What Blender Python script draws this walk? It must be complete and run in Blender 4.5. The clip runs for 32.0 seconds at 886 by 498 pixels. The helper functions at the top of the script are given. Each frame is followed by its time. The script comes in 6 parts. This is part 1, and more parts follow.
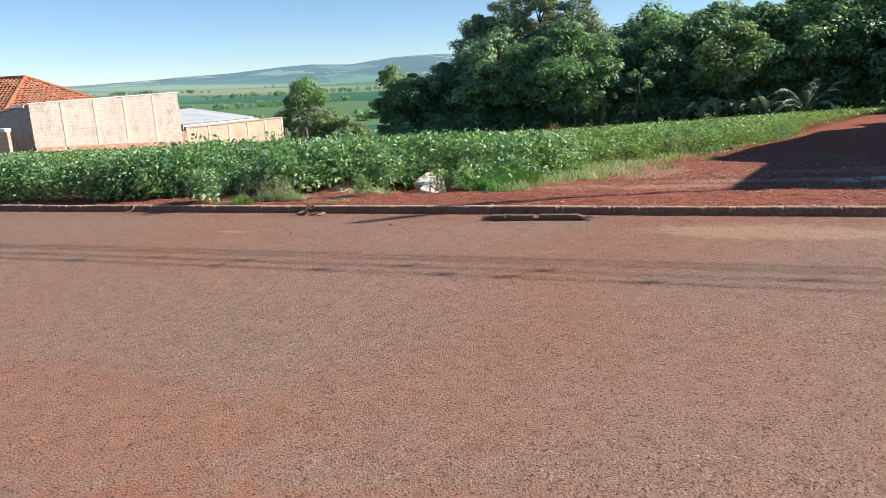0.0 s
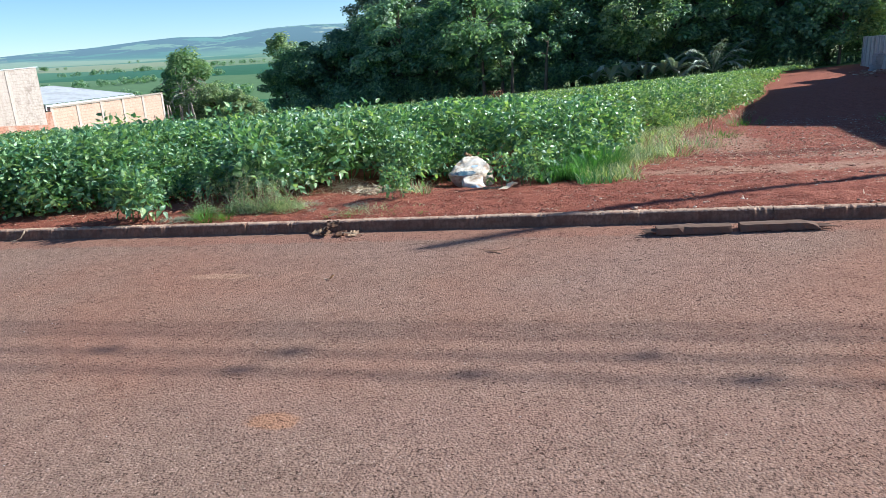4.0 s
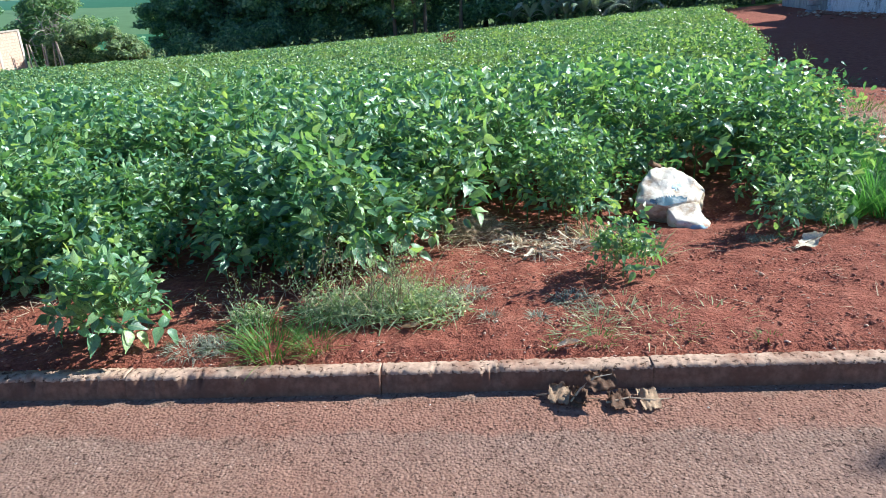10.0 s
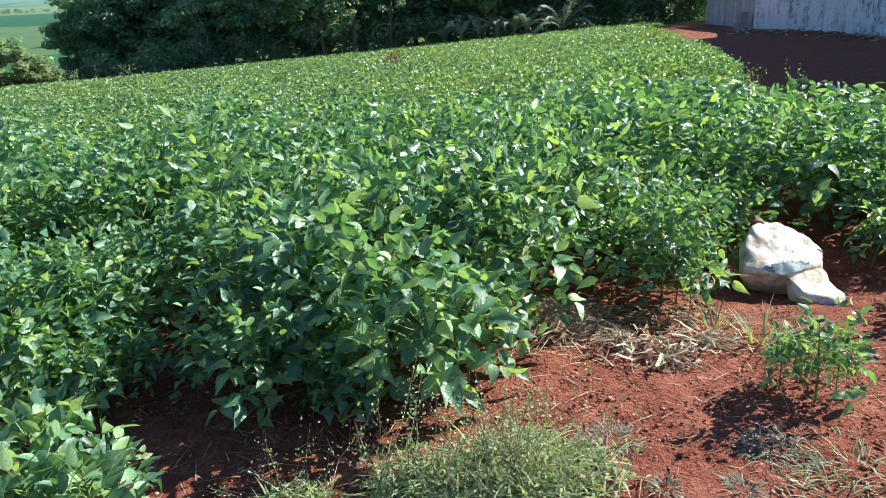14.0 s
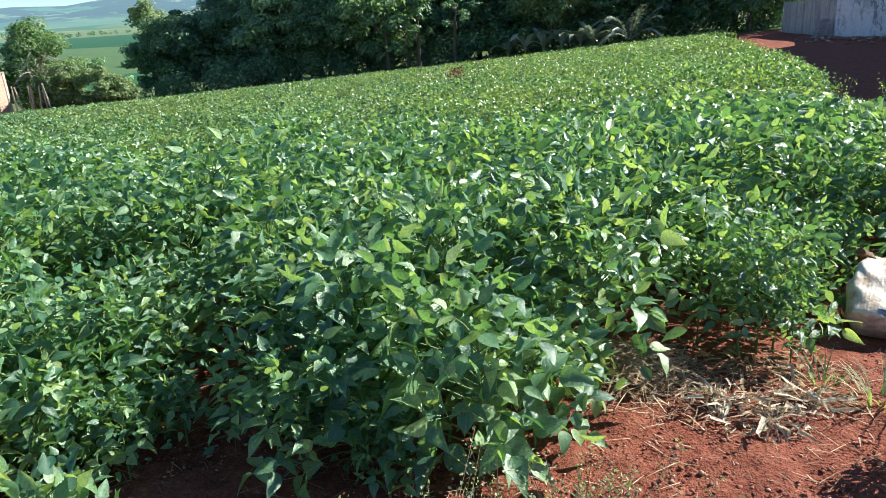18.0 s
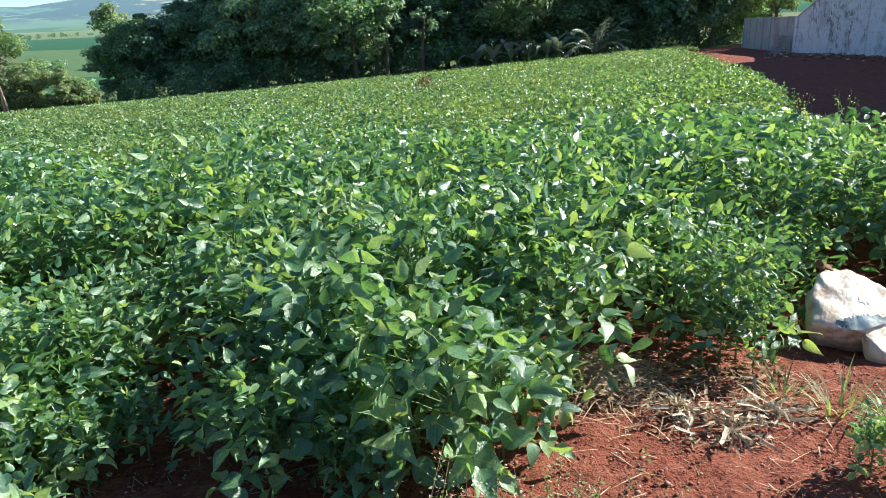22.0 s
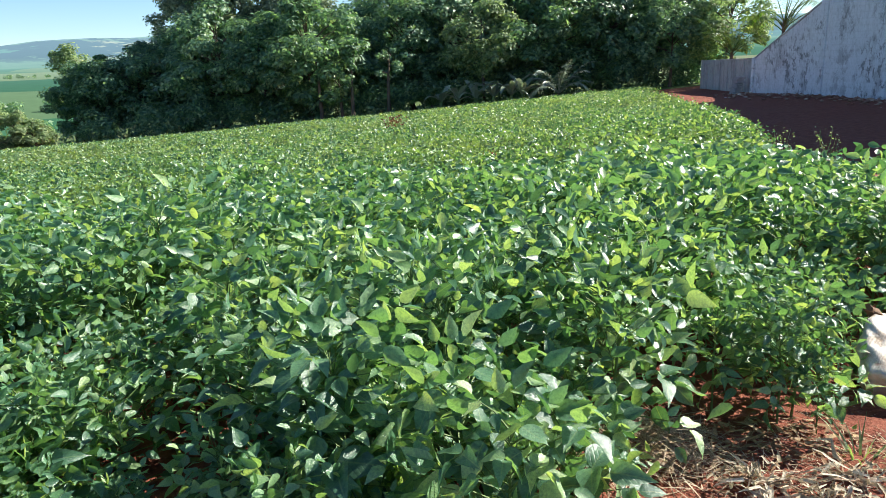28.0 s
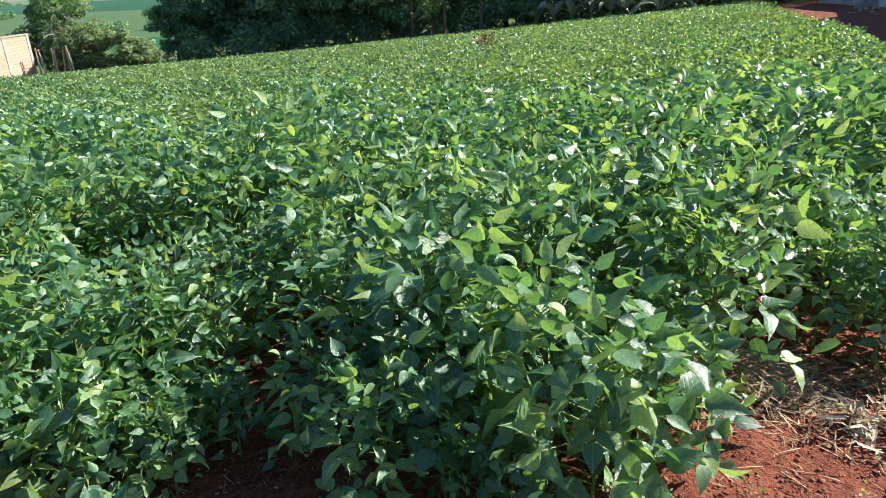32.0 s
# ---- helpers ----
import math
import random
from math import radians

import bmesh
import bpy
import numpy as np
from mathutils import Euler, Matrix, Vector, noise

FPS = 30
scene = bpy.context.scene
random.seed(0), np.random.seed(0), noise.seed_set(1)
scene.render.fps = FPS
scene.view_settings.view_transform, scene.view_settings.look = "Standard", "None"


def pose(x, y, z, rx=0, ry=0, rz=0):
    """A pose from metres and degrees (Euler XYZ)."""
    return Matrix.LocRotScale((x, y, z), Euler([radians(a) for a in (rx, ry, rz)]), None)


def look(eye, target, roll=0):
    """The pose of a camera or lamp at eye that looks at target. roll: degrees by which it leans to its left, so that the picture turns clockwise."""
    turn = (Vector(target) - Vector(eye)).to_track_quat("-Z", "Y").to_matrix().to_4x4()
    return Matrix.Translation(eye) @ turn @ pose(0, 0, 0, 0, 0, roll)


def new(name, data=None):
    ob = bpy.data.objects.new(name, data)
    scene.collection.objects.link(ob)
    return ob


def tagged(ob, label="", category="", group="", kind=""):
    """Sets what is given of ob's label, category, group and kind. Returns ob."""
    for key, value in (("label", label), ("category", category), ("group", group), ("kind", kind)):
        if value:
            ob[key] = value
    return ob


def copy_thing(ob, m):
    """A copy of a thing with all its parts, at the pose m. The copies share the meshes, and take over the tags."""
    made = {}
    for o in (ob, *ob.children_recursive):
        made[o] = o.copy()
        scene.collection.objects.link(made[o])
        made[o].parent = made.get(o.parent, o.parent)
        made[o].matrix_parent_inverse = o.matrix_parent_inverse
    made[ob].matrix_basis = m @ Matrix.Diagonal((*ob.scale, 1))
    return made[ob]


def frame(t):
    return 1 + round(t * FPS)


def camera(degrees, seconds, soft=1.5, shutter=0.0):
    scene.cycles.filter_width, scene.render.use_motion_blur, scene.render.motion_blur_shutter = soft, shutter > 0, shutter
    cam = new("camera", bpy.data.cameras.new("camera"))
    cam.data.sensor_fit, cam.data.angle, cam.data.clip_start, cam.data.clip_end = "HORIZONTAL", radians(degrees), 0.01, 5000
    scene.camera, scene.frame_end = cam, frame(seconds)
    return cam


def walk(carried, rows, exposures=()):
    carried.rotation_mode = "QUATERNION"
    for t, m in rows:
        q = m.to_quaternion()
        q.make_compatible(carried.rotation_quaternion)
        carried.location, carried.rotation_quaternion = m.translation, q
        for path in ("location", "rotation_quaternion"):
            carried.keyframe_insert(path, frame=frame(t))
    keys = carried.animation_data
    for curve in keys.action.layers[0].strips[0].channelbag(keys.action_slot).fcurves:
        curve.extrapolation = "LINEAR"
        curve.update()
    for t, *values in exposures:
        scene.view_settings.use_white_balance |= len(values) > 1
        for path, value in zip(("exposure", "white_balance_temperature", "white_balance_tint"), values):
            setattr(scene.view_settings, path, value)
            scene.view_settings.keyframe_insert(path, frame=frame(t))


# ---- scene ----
cam = camera(64.2, 32.0, soft=0.5)

# Path: seconds, eye, then heading to the left of +y, pitch and lean in degrees.
PATH = [
    (0.0, 5.912, -7.280, 1.619, 23.13, -13.42, -2.42),
    (0.5, 5.556, -6.927, 1.521, 16.12, -15.73, 0.37),
    (1.0, 5.176, -6.700, 1.503, 19.36, -16.20, -1.63),
    (1.5, 4.913, -6.415, 1.490, 27.34, -13.15, -4.88),
    (2.0, 4.535, -6.117, 1.466, 18.47, -18.19, -1.13),
    (2.5, 4.175, -5.953, 1.497, 19.55, -16.20, -2.32),
    (3.0, 3.860, -5.635, 1.503, 19.06, -16.79, -3.31),
    (3.5, 3.462, -5.329, 1.462, 12.87, -19.72, -1.58),
    (4.0, 3.184, -4.988, 1.454, 14.04, -16.15, -3.50),
    (4.5, 2.907, -4.705, 1.472, 12.83, -17.63, -2.71),
    (5.0, 2.588, -4.400, 1.469, 11.59, -17.93, -2.71),
    (5.5, 2.286, -4.113, 1.477, 9.60, -18.52, -2.66),
    (6.0, 2.022, -3.849, 1.487, 7.76, -19.12, -2.58),
    (6.5, 1.818, -3.610, 1.492, 7.00, -19.45, -2.51),
    (7.0, 1.714, -3.340, 1.491, 14.91, -15.86, -3.22),
    (7.5, 1.529, -3.086, 1.493, 9.65, -17.35, 0.07),
    (8.0, 1.308, -2.907, 1.504, 9.84, -19.97, 0.10),
    (8.5, 1.184, -2.702, 1.483, 10.82, -19.16, -2.93),
    (9.0, 1.066, -2.476, 1.495, 10.85, -20.24, -2.54),
    (9.5, 0.870, -2.314, 1.506, 4.43, -21.61, -0.63),
    (10.0, 0.751, -2.210, 1.520, 5.01, -21.45, -2.64),
    (10.5, 0.701, -2.001, 1.508, 7.04, -20.42, -3.70),
    (11.0, 0.646, -1.845, 1.507, 5.65, -20.71, -2.05),
    (11.5, 0.459, -1.685, 1.521, 4.18, -20.27, -1.69),
    (12.0, 0.349, -1.594, 1.512, 5.78, -21.10, -1.63),
    (12.5, 0.311, -1.397, 1.519, 7.89, -19.46, -3.82),
    (13.0, 0.259, -1.315, 1.507, 0.85, -18.76, -1.90),
    (13.5, 0.129, -1.213, 1.512, -4.06, -21.59, -2.67),
    (14.0, 0.078, -1.144, 1.495, -1.18, -20.35, -2.46),
    (14.5, 0.107, -0.990, 1.489, 2.22, -17.01, -5.06),
    (15.0, 0.112, -0.913, 1.477, 2.35, -18.39, -4.70),
    (15.5, 0.068, -0.871, 1.485, 1.10, -19.46, -3.21),
    (16.0, 0.064, -0.814, 1.480, 1.44, -19.56, -3.16),
    (16.5, 0.067, -0.808, 1.478, 1.64, -20.00, -2.91),
    (17.0, 0.075, -0.826, 1.479, 1.73, -20.43, -2.61),
    (17.5, 0.081, -0.839, 1.483, 1.75, -20.50, -2.45),
    (18.0, 0.084, -0.836, 1.483, 4.11, -19.04, -3.74),
    (18.5, 0.098, -0.846, 1.495, 5.22, -18.63, -4.24),
    (19.0, 0.097, -0.843, 1.496, 3.88, -17.73, -2.87),
    (19.5, 0.101, -0.846, 1.503, 1.69, -17.49, -1.98),
    (20.0, 0.093, -0.845, 1.504, 0.81, -17.41, -2.30),
    (20.5, 0.095, -0.848, 1.501, 1.32, -17.20, -2.83),
    (21.0, 0.082, -0.841, 1.499, 0.93, -18.02, -2.66),
    (21.5, 0.080, -0.837, 1.498, 1.38, -18.29, -2.93),
    (22.0, 0.077, -0.832, 1.492, 1.25, -18.50, -2.52),
    (22.5, 0.061, -0.826, 1.493, 1.70, -18.87, -2.49),
    (23.0, -0.071, -0.809, 1.515, -1.13, -19.20, -2.12),
    (23.5, -0.189, -0.798, 1.542, -2.03, -19.00, -2.25),
    (24.0, -0.194, -0.737, 1.538, 0.63, -17.29, -2.75),
    (24.5, -0.126, -0.627, 1.494, 2.62, -17.16, -3.44),
    (25.0, -0.111, -0.658, 1.508, 0.63, -17.98, -4.57),
    (25.5, -0.121, -0.657, 1.495, 2.91, -17.45, -3.33),
    (26.0, -0.113, -0.617, 1.481, 2.77, -17.11, -3.02),
    (26.5, -0.125, -0.574, 1.466, 2.10, -16.46, -2.21),
    (27.0, -0.143, -0.540, 1.453, 1.40, -15.84, -1.40),
    (27.5, -0.154, -0.524, 1.447, 1.21, -15.60, -1.11),
    (28.0, -0.146, -0.517, 1.439, -1.91, -15.45, -2.36),
    (28.5, -0.147, -0.510, 1.440, -0.04, -15.18, -2.11),
    (29.0, -0.156, -0.506, 1.435, 1.74, -15.39, -2.86),
    (29.5, -0.162, -0.510, 1.433, 3.13, -16.75, -3.06),
    (30.0, -0.164, -0.525, 1.426, 5.27, -17.08, -3.81),
    (30.5, -0.168, -0.527, 1.429, 6.47, -18.88, -3.70),
    (31.0, -0.165, -0.524, 1.430, 5.99, -19.76, -3.36),
    (31.5, -0.166, -0.509, 1.421, 5.36, -20.59, -3.21),
    (32.0, -0.167, -0.505, 1.428, 5.82, -21.36, -3.15),
]


def row_pose(x, y, z, yaw, pitch, roll):
    a, b = radians(yaw), radians(pitch)
    ahead = Vector((-math.sin(a) * math.cos(b), math.cos(a) * math.cos(b), math.sin(b)))
    eye = Vector((x, y, z))
    return look(eye, eye + ahead, roll)


# seconds, stops, kelvin, tint: the clip's camera brightens and cools as the green fills its picture
EXPOSURES = [(0.0, 0.78, 6700, 9), (2.0, 0.66, 6900, 8), (3.0, 0.70, 6600, 7), (4.0, 0.80, 5850, 5), (7.0, 0.97, 5800, 3), (9.0, 1.03, 5750, 3), (10.5, 1.01, 5750, 3), (12.0, 1.20, 5850, 4), (13.0, 1.05, 6150, 4), (19.0, 0.96, 6450, 6), (28.0, 1.03, 6550, 8), (32.0, 0.93, 6600, 8)]
walk(cam, [(r[0], row_pose(*r[1:])) for r in PATH], EXPOSURES)

# ---- light ----
SUN_AZ, SUN_EL = radians(66.5), radians(36.0)   # azimuth from +y towards +x
world = bpy.data.worlds.new("sky")
scene.world = world
world.use_nodes = True
wn = world.node_tree
sky = wn.nodes.new("ShaderNodeTexSky")
sky.sky_type = "NISHITA"
sky.sun_disc = False
sky.sun_elevation, sky.sun_rotation = SUN_EL, SUN_AZ
sky.altitude = 1200.0
sky.air_density, sky.dust_density, sky.ozone_density = 0.9, 0.0, 5.5
wn.links.new(sky.outputs["Color"], wn.nodes["Background"].inputs["Color"])
wn.nodes["Background"].inputs["Strength"].default_value = 0.088

sun_dir = Vector((math.sin(SUN_AZ) * math.cos(SUN_EL), math.cos(SUN_AZ) * math.cos(SUN_EL), math.sin(SUN_EL)))
sun = new("sun", bpy.data.lights.new("sun", "SUN"))
sun.data.energy, sun.data.angle, sun.data.color = 5.0, radians(0.53), (1.0, 0.95, 0.87)
sun.matrix_world = look(sun_dir * 100, (0, 0, 0))


# ---- materials ----
def nodes_of(m):
    m.use_nodes = True
    t = m.node_tree
    return t, t.nodes["Principled BSDF"]


def tex_coord(t, scale=1.0, space="Object", stretch=(1, 1, 1)):
    c = t.nodes.new("ShaderNodeTexCoord")
    mp = t.nodes.new("ShaderNodeMapping")
    mp.inputs["Scale"].default_value = tuple(scale * s for s in stretch)
    t.links.new(c.outputs[space], mp.inputs["Vector"])
    return mp.outputs["Vector"]


def world_coord(t, scale=1.0, stretch=(1, 1, 1)):
    g = t.nodes.new("ShaderNodeNewGeometry")
    mp = t.nodes.new("ShaderNodeMapping")
    mp.inputs["Scale"].default_value = tuple(scale * s for s in stretch)
    t.links.new(g.outputs["Position"], mp.inputs["Vector"])
    return mp.outputs["Vector"]


def noise_tex(t, vec, scale, detail=4.0, rough=0.55):
    n = t.nodes.new("ShaderNodeTexNoise")
    n.inputs["Scale"].default_value, n.inputs["Detail"].default_value, n.inputs["Roughness"].default_value = scale, detail, rough
    t.links.new(vec, n.inputs["Vector"])
    return n.outputs["Fac"]


def ramp(t, fac, stops):
    r = t.nodes.new("ShaderNodeValToRGB")
    els = r.color_ramp.elements
    while len(els) < len(stops):
        els.new(0.5)
    for e, (p, c) in zip(els, stops):
        e.position, e.color = p, (*c, 1)
    t.links.new(fac, r.inputs["Fac"])
    return r.outputs["Color"]


def mix(t, fac, a, b, how="MIX"):
    m = t.nodes.new("ShaderNodeMix")
    m.data_type, m.blend_type = "RGBA", how
    for sock, v in ((m.inputs[0], fac), (m.inputs[6], a), (m.inputs[7], b)):
        if isinstance(v, (int, float)):
            sock.default_value = v
        elif isinstance(v, tuple):
            sock.default_value = (*v, 1)
        else:
            t.links.new(v, sock)
    return m.outputs[2]


def bump(t, bsdf, height, strength=0.5, distance=0.01, chain=None):
    b = t.nodes.new("ShaderNodeBump")
    b.inputs["Strength"].default_value, b.inputs["Distance"].default_value = strength, distance
    t.links.new(height, b.inputs["Height"])
    if chain is not None:
        t.links.new(chain, b.inputs["Normal"])
    t.links.new(b.outputs["Normal"], bsdf.inputs["Normal"])
    return b.outputs["Normal"]


def step_fac(t, fac, lo, hi):
    m = t.nodes.new("ShaderNodeMapRange")
    m.interpolation_type = "SMOOTHSTEP"
    m.inputs[1].default_value, m.inputs[2].default_value = lo, hi
    t.links.new(fac, m.inputs[0])
    return m.outputs[0]


def spot(t, cx, cy, rx, ry, ragged=0.5):
    """A ragged patch round a place on the ground, 1 inside."""
    g = t.nodes.new("ShaderNodeNewGeometry")
    mp = t.nodes.new("ShaderNodeMapping")
    mp.inputs["Location"].default_value = (-cx / rx, -cy / ry, 0)
    mp.inputs["Scale"].default_value = (1 / rx, 1 / ry, 0)
    t.links.new(g.outputs["Position"], mp.inputs["Vector"])
    ln = t.nodes.new("ShaderNodeVectorMath")
    ln.operation = "LENGTH"
    t.links.new(mp.outputs["Vector"], ln.inputs[0])
    ad = t.nodes.new("ShaderNodeMath")
    ad.operation = "MULTIPLY_ADD"
    t.links.new(noise_tex(t, world_coord(t), 5.0, 6.0, 0.7), ad.inputs[0])
    ad.inputs[1].default_value = ragged * 4
    t.links.new(ln.outputs["Value"], ad.inputs[2])
    m = t.nodes.new("ShaderNodeMapRange")
    m.interpolation_type = "SMOOTHSTEP"
    m.inputs[1].default_value, m.inputs[2].default_value, m.inputs[3].default_value, m.inputs[4].default_value = 0.7 + ragged * 2, 1.2 + ragged * 2, 1.0, 0.0
    t.links.new(ad.outputs[0], m.inputs[0])
    return m.outputs[0]


def asphalt_mat():
    m = bpy.data.materials.new("dusty_asphalt")
    t, b = nodes_of(m)
    v = world_coord(t)
    vor = t.nodes.new("ShaderNodeTexVoronoi")
    vor.inputs["Scale"].default_value = 92.0
    t.links.new(v, vor.inputs["Vector"])
    grain = noise_tex(t, v, 210.0, 3.0, 0.7)
    stones = ramp(t, vor.outputs["Color"], [(0.0, (0.195, 0.122, 0.090)), (0.4, (0.25, 0.158, 0.118)), (0.8, (0.30, 0.197, 0.150)), (1.0, (0.43, 0.31, 0.24))])
    col = mix(t, 0.45, stones, ramp(t, grain, [(0.33, (0.5, 0.47, 0.45)), (0.5, (1, 1, 1)), (0.7, (1.35, 1.33, 1.3))]), "MULTIPLY")
    dust = step_fac(t, noise_tex(t, world_coord(t, 1.0, (0.45, 1.1, 1)), 0.9, 6.0, 0.65), 0.40, 0.68)
    col = mix(t, mix_fac(t, dust, 0.42), col, (0.285, 0.165, 0.128))
    col = mix(t, mix_fac(t, step_fac(t, noise_tex(t, v, 0.28, 4.0), 0.48, 0.68), 0.42), col, (0.30, 0.125, 0.075))
    for cx, cy, rx, ry, k, c in ((6.2, -0.55, 1.05, 0.28, 0.5, (0.44, 0.30, 0.21)), (0.62, -0.93, 0.22, 0.05, 0.7, (0.40, 0.24, 0.16)), (1.85, -2.68, 0.12, 0.06, 0.7, (0.36, 0.18, 0.10)), (5.0, -5.6, 1.4, 0.5, 0.45, (0.33, 0.13, 0.075)), (2.6, -5.0, 1.6, 0.6, 0.4, (0.32, 0.13, 0.08)), (1.0, -0.12, 9.0, 0.10, 0.5, (0.30, 0.13, 0.085))):
        col = mix(t, mix_fac(t, spot(t, cx, cy, rx, ry), k), col, c)
    col = mix(t, 0.5, col, ramp(t, noise_tex(t, v, 9.0, 5.0, 0.7), [(0.35, (0.74, 0.72, 0.7)), (0.5, (1, 1, 1)), (0.68, (1.18, 1.17, 1.15))]), "MULTIPLY")
    # open pores between the stones
    pore_n = noise_tex(t, v, 66.0, 3.0, 0.75)
    pores = step_fac(t, pore_n, 0.58, 0.63)
    col = mix(t, mix_fac(t, pores, 0.68), col, (0.032, 0.018, 0.013))
    t.links.new(col, b.inputs["Base Color"])
    b.inputs["Roughness"].default_value = 0.92
    b.inputs["Specular IOR Level"].default_value = 0.1
    n1 = bump(t, b, pores, 1.0, -0.008)
    n2 = bump(t, b, vor.outputs["Distance"], 0.8, -0.006, n1)
    bump(t, b, grain, 0.6, 0.003, n2)
    return m


def mix_fac(t, fac, k):
    m = t.nodes.new("ShaderNodeMath")
    m.operation = "MULTIPLY"
    t.links.new(fac, m.inputs[0])
    m.inputs[1].default_value = k
    return m.outputs[0]


def dirt_mat():
    m = bpy.data.materials.new("red_earth")
    t, b = nodes_of(m)
    v = world_coord(t)
    big = noise_tex(t, v, 0.6, 5.0, 0.6)
    mid = noise_tex(t, v, 9.0, 5.0, 0.65)
    fine = noise_tex(t, v, 70.0, 4.0, 0.65)
    col = ramp(t, mid, [(0.25, (0.145, 0.043, 0.029)), (0.5, (0.27, 0.087, 0.056)), (0.75, (0.38, 0.145, 0.094))])
    col = mix(t, 0.55, col, ramp(t, fine, [(0.34, (0.45, 0.42, 0.42)), (0.5, (1, 1, 1)), (0.68, (1.45, 1.5, 1.5))]), "MULTIPLY")
    col = mix(t, mix_fac(t, step_fac(t, big, 0.48, 0.66), 0.45), col, (0.28, 0.10, 0.062))
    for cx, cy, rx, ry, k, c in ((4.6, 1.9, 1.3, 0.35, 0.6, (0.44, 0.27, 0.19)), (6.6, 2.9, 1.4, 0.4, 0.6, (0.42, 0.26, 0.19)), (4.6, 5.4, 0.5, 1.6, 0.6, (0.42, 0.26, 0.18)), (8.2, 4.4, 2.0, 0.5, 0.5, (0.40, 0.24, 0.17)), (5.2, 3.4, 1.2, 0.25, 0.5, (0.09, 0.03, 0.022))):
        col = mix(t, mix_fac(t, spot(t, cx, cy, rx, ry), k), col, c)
    chips = step_fac(t, noise_tex(t, v, 38.0, 2.0), 0.67, 0.71)
    col = mix(t, mix_fac(t, chips, 0.55), col, (0.28, 0.14, 0.09))
    t.links.new(col, b.inputs["Base Color"])
    b.inputs["Roughness"].default_value = 0.95
    b.inputs["Specular IOR Level"].default_value = 0.15
    n1 = bump(t, b, mid, 0.9, 0.04)
    n2 = bump(t, b, noise_tex(t, v, 28.0, 4.0, 0.7), 0.9, 0.02, n1)
    bump(t, b, fine, 1.0, 0.012, n2)
    return m


def plain_mat(name, color, rough=0.8, var=0.25, scale=12.0, bump_d=0.003, spec=0.3, dirt=None, dirt_scale=1.5, metal=0.0, stretch=(1, 1, 1)):
    """A base colour with fine grain, larger stains and a slight relief."""
    m = bpy.data.materials.new(name)
    t, b = nodes_of(m)
    v = tex_coord(t, 1.0, "Object", stretch)
    fine = noise_tex(t, v, scale, 5.0, 0.6)
    col = ramp(t, fine, [(0.2, tuple(c * (1 - var) for c in color)), (0.5, color), (0.8, tuple(min(1, c * (1 + var)) for c in color))])
    if dirt:
        col = mix(t, mix_fac(t, step_fac(t, noise_tex(t, v, dirt_scale, 6.0, 0.65), 0.46, 0.66), 0.7), col, dirt)
    t.links.new(col, b.inputs["Base Color"])
    b.inputs["Roughness"].default_value, b.inputs["Specular IOR Level"].default_value, b.inputs["Metallic"].default_value = rough, spec, metal
    bump(t, b, fine, 0.6, bump_d)
    return m


def calc(t, how, a, b=0.0, c=0.0):
    m = t.nodes.new("ShaderNodeMath")
    m.operation = how
    for i, v in enumerate((a, b, c)):
        if isinstance(v, (int, float)):
            m.inputs[i].default_value = v
        else:
            t.links.new(v, m.inputs[i])
    return m.outputs[0]


def vein_facs(t):
    """Midrib and side veins of a leaflet, from its own map: u across, v along."""
    uv = t.nodes.new("ShaderNodeUVMap")
    sp = t.nodes.new("ShaderNodeSeparateXYZ")
    t.links.new(uv.outputs[0], sp.inputs[0])
    across = calc(t, "ABSOLUTE", calc(t, "SUBTRACT", sp.outputs[0], 0.5))
    rib = step_fac(t, calc(t, "SUBTRACT", 0.5, across), 0.462, 0.49)
    wave = calc(t, "SINE", calc(t, "MULTIPLY", calc(t, "SUBTRACT", sp.outputs[1], calc(t, "MULTIPLY", across, 0.75)), 44.0))
    return rib, step_fac(t, wave, 0.55, 0.95)


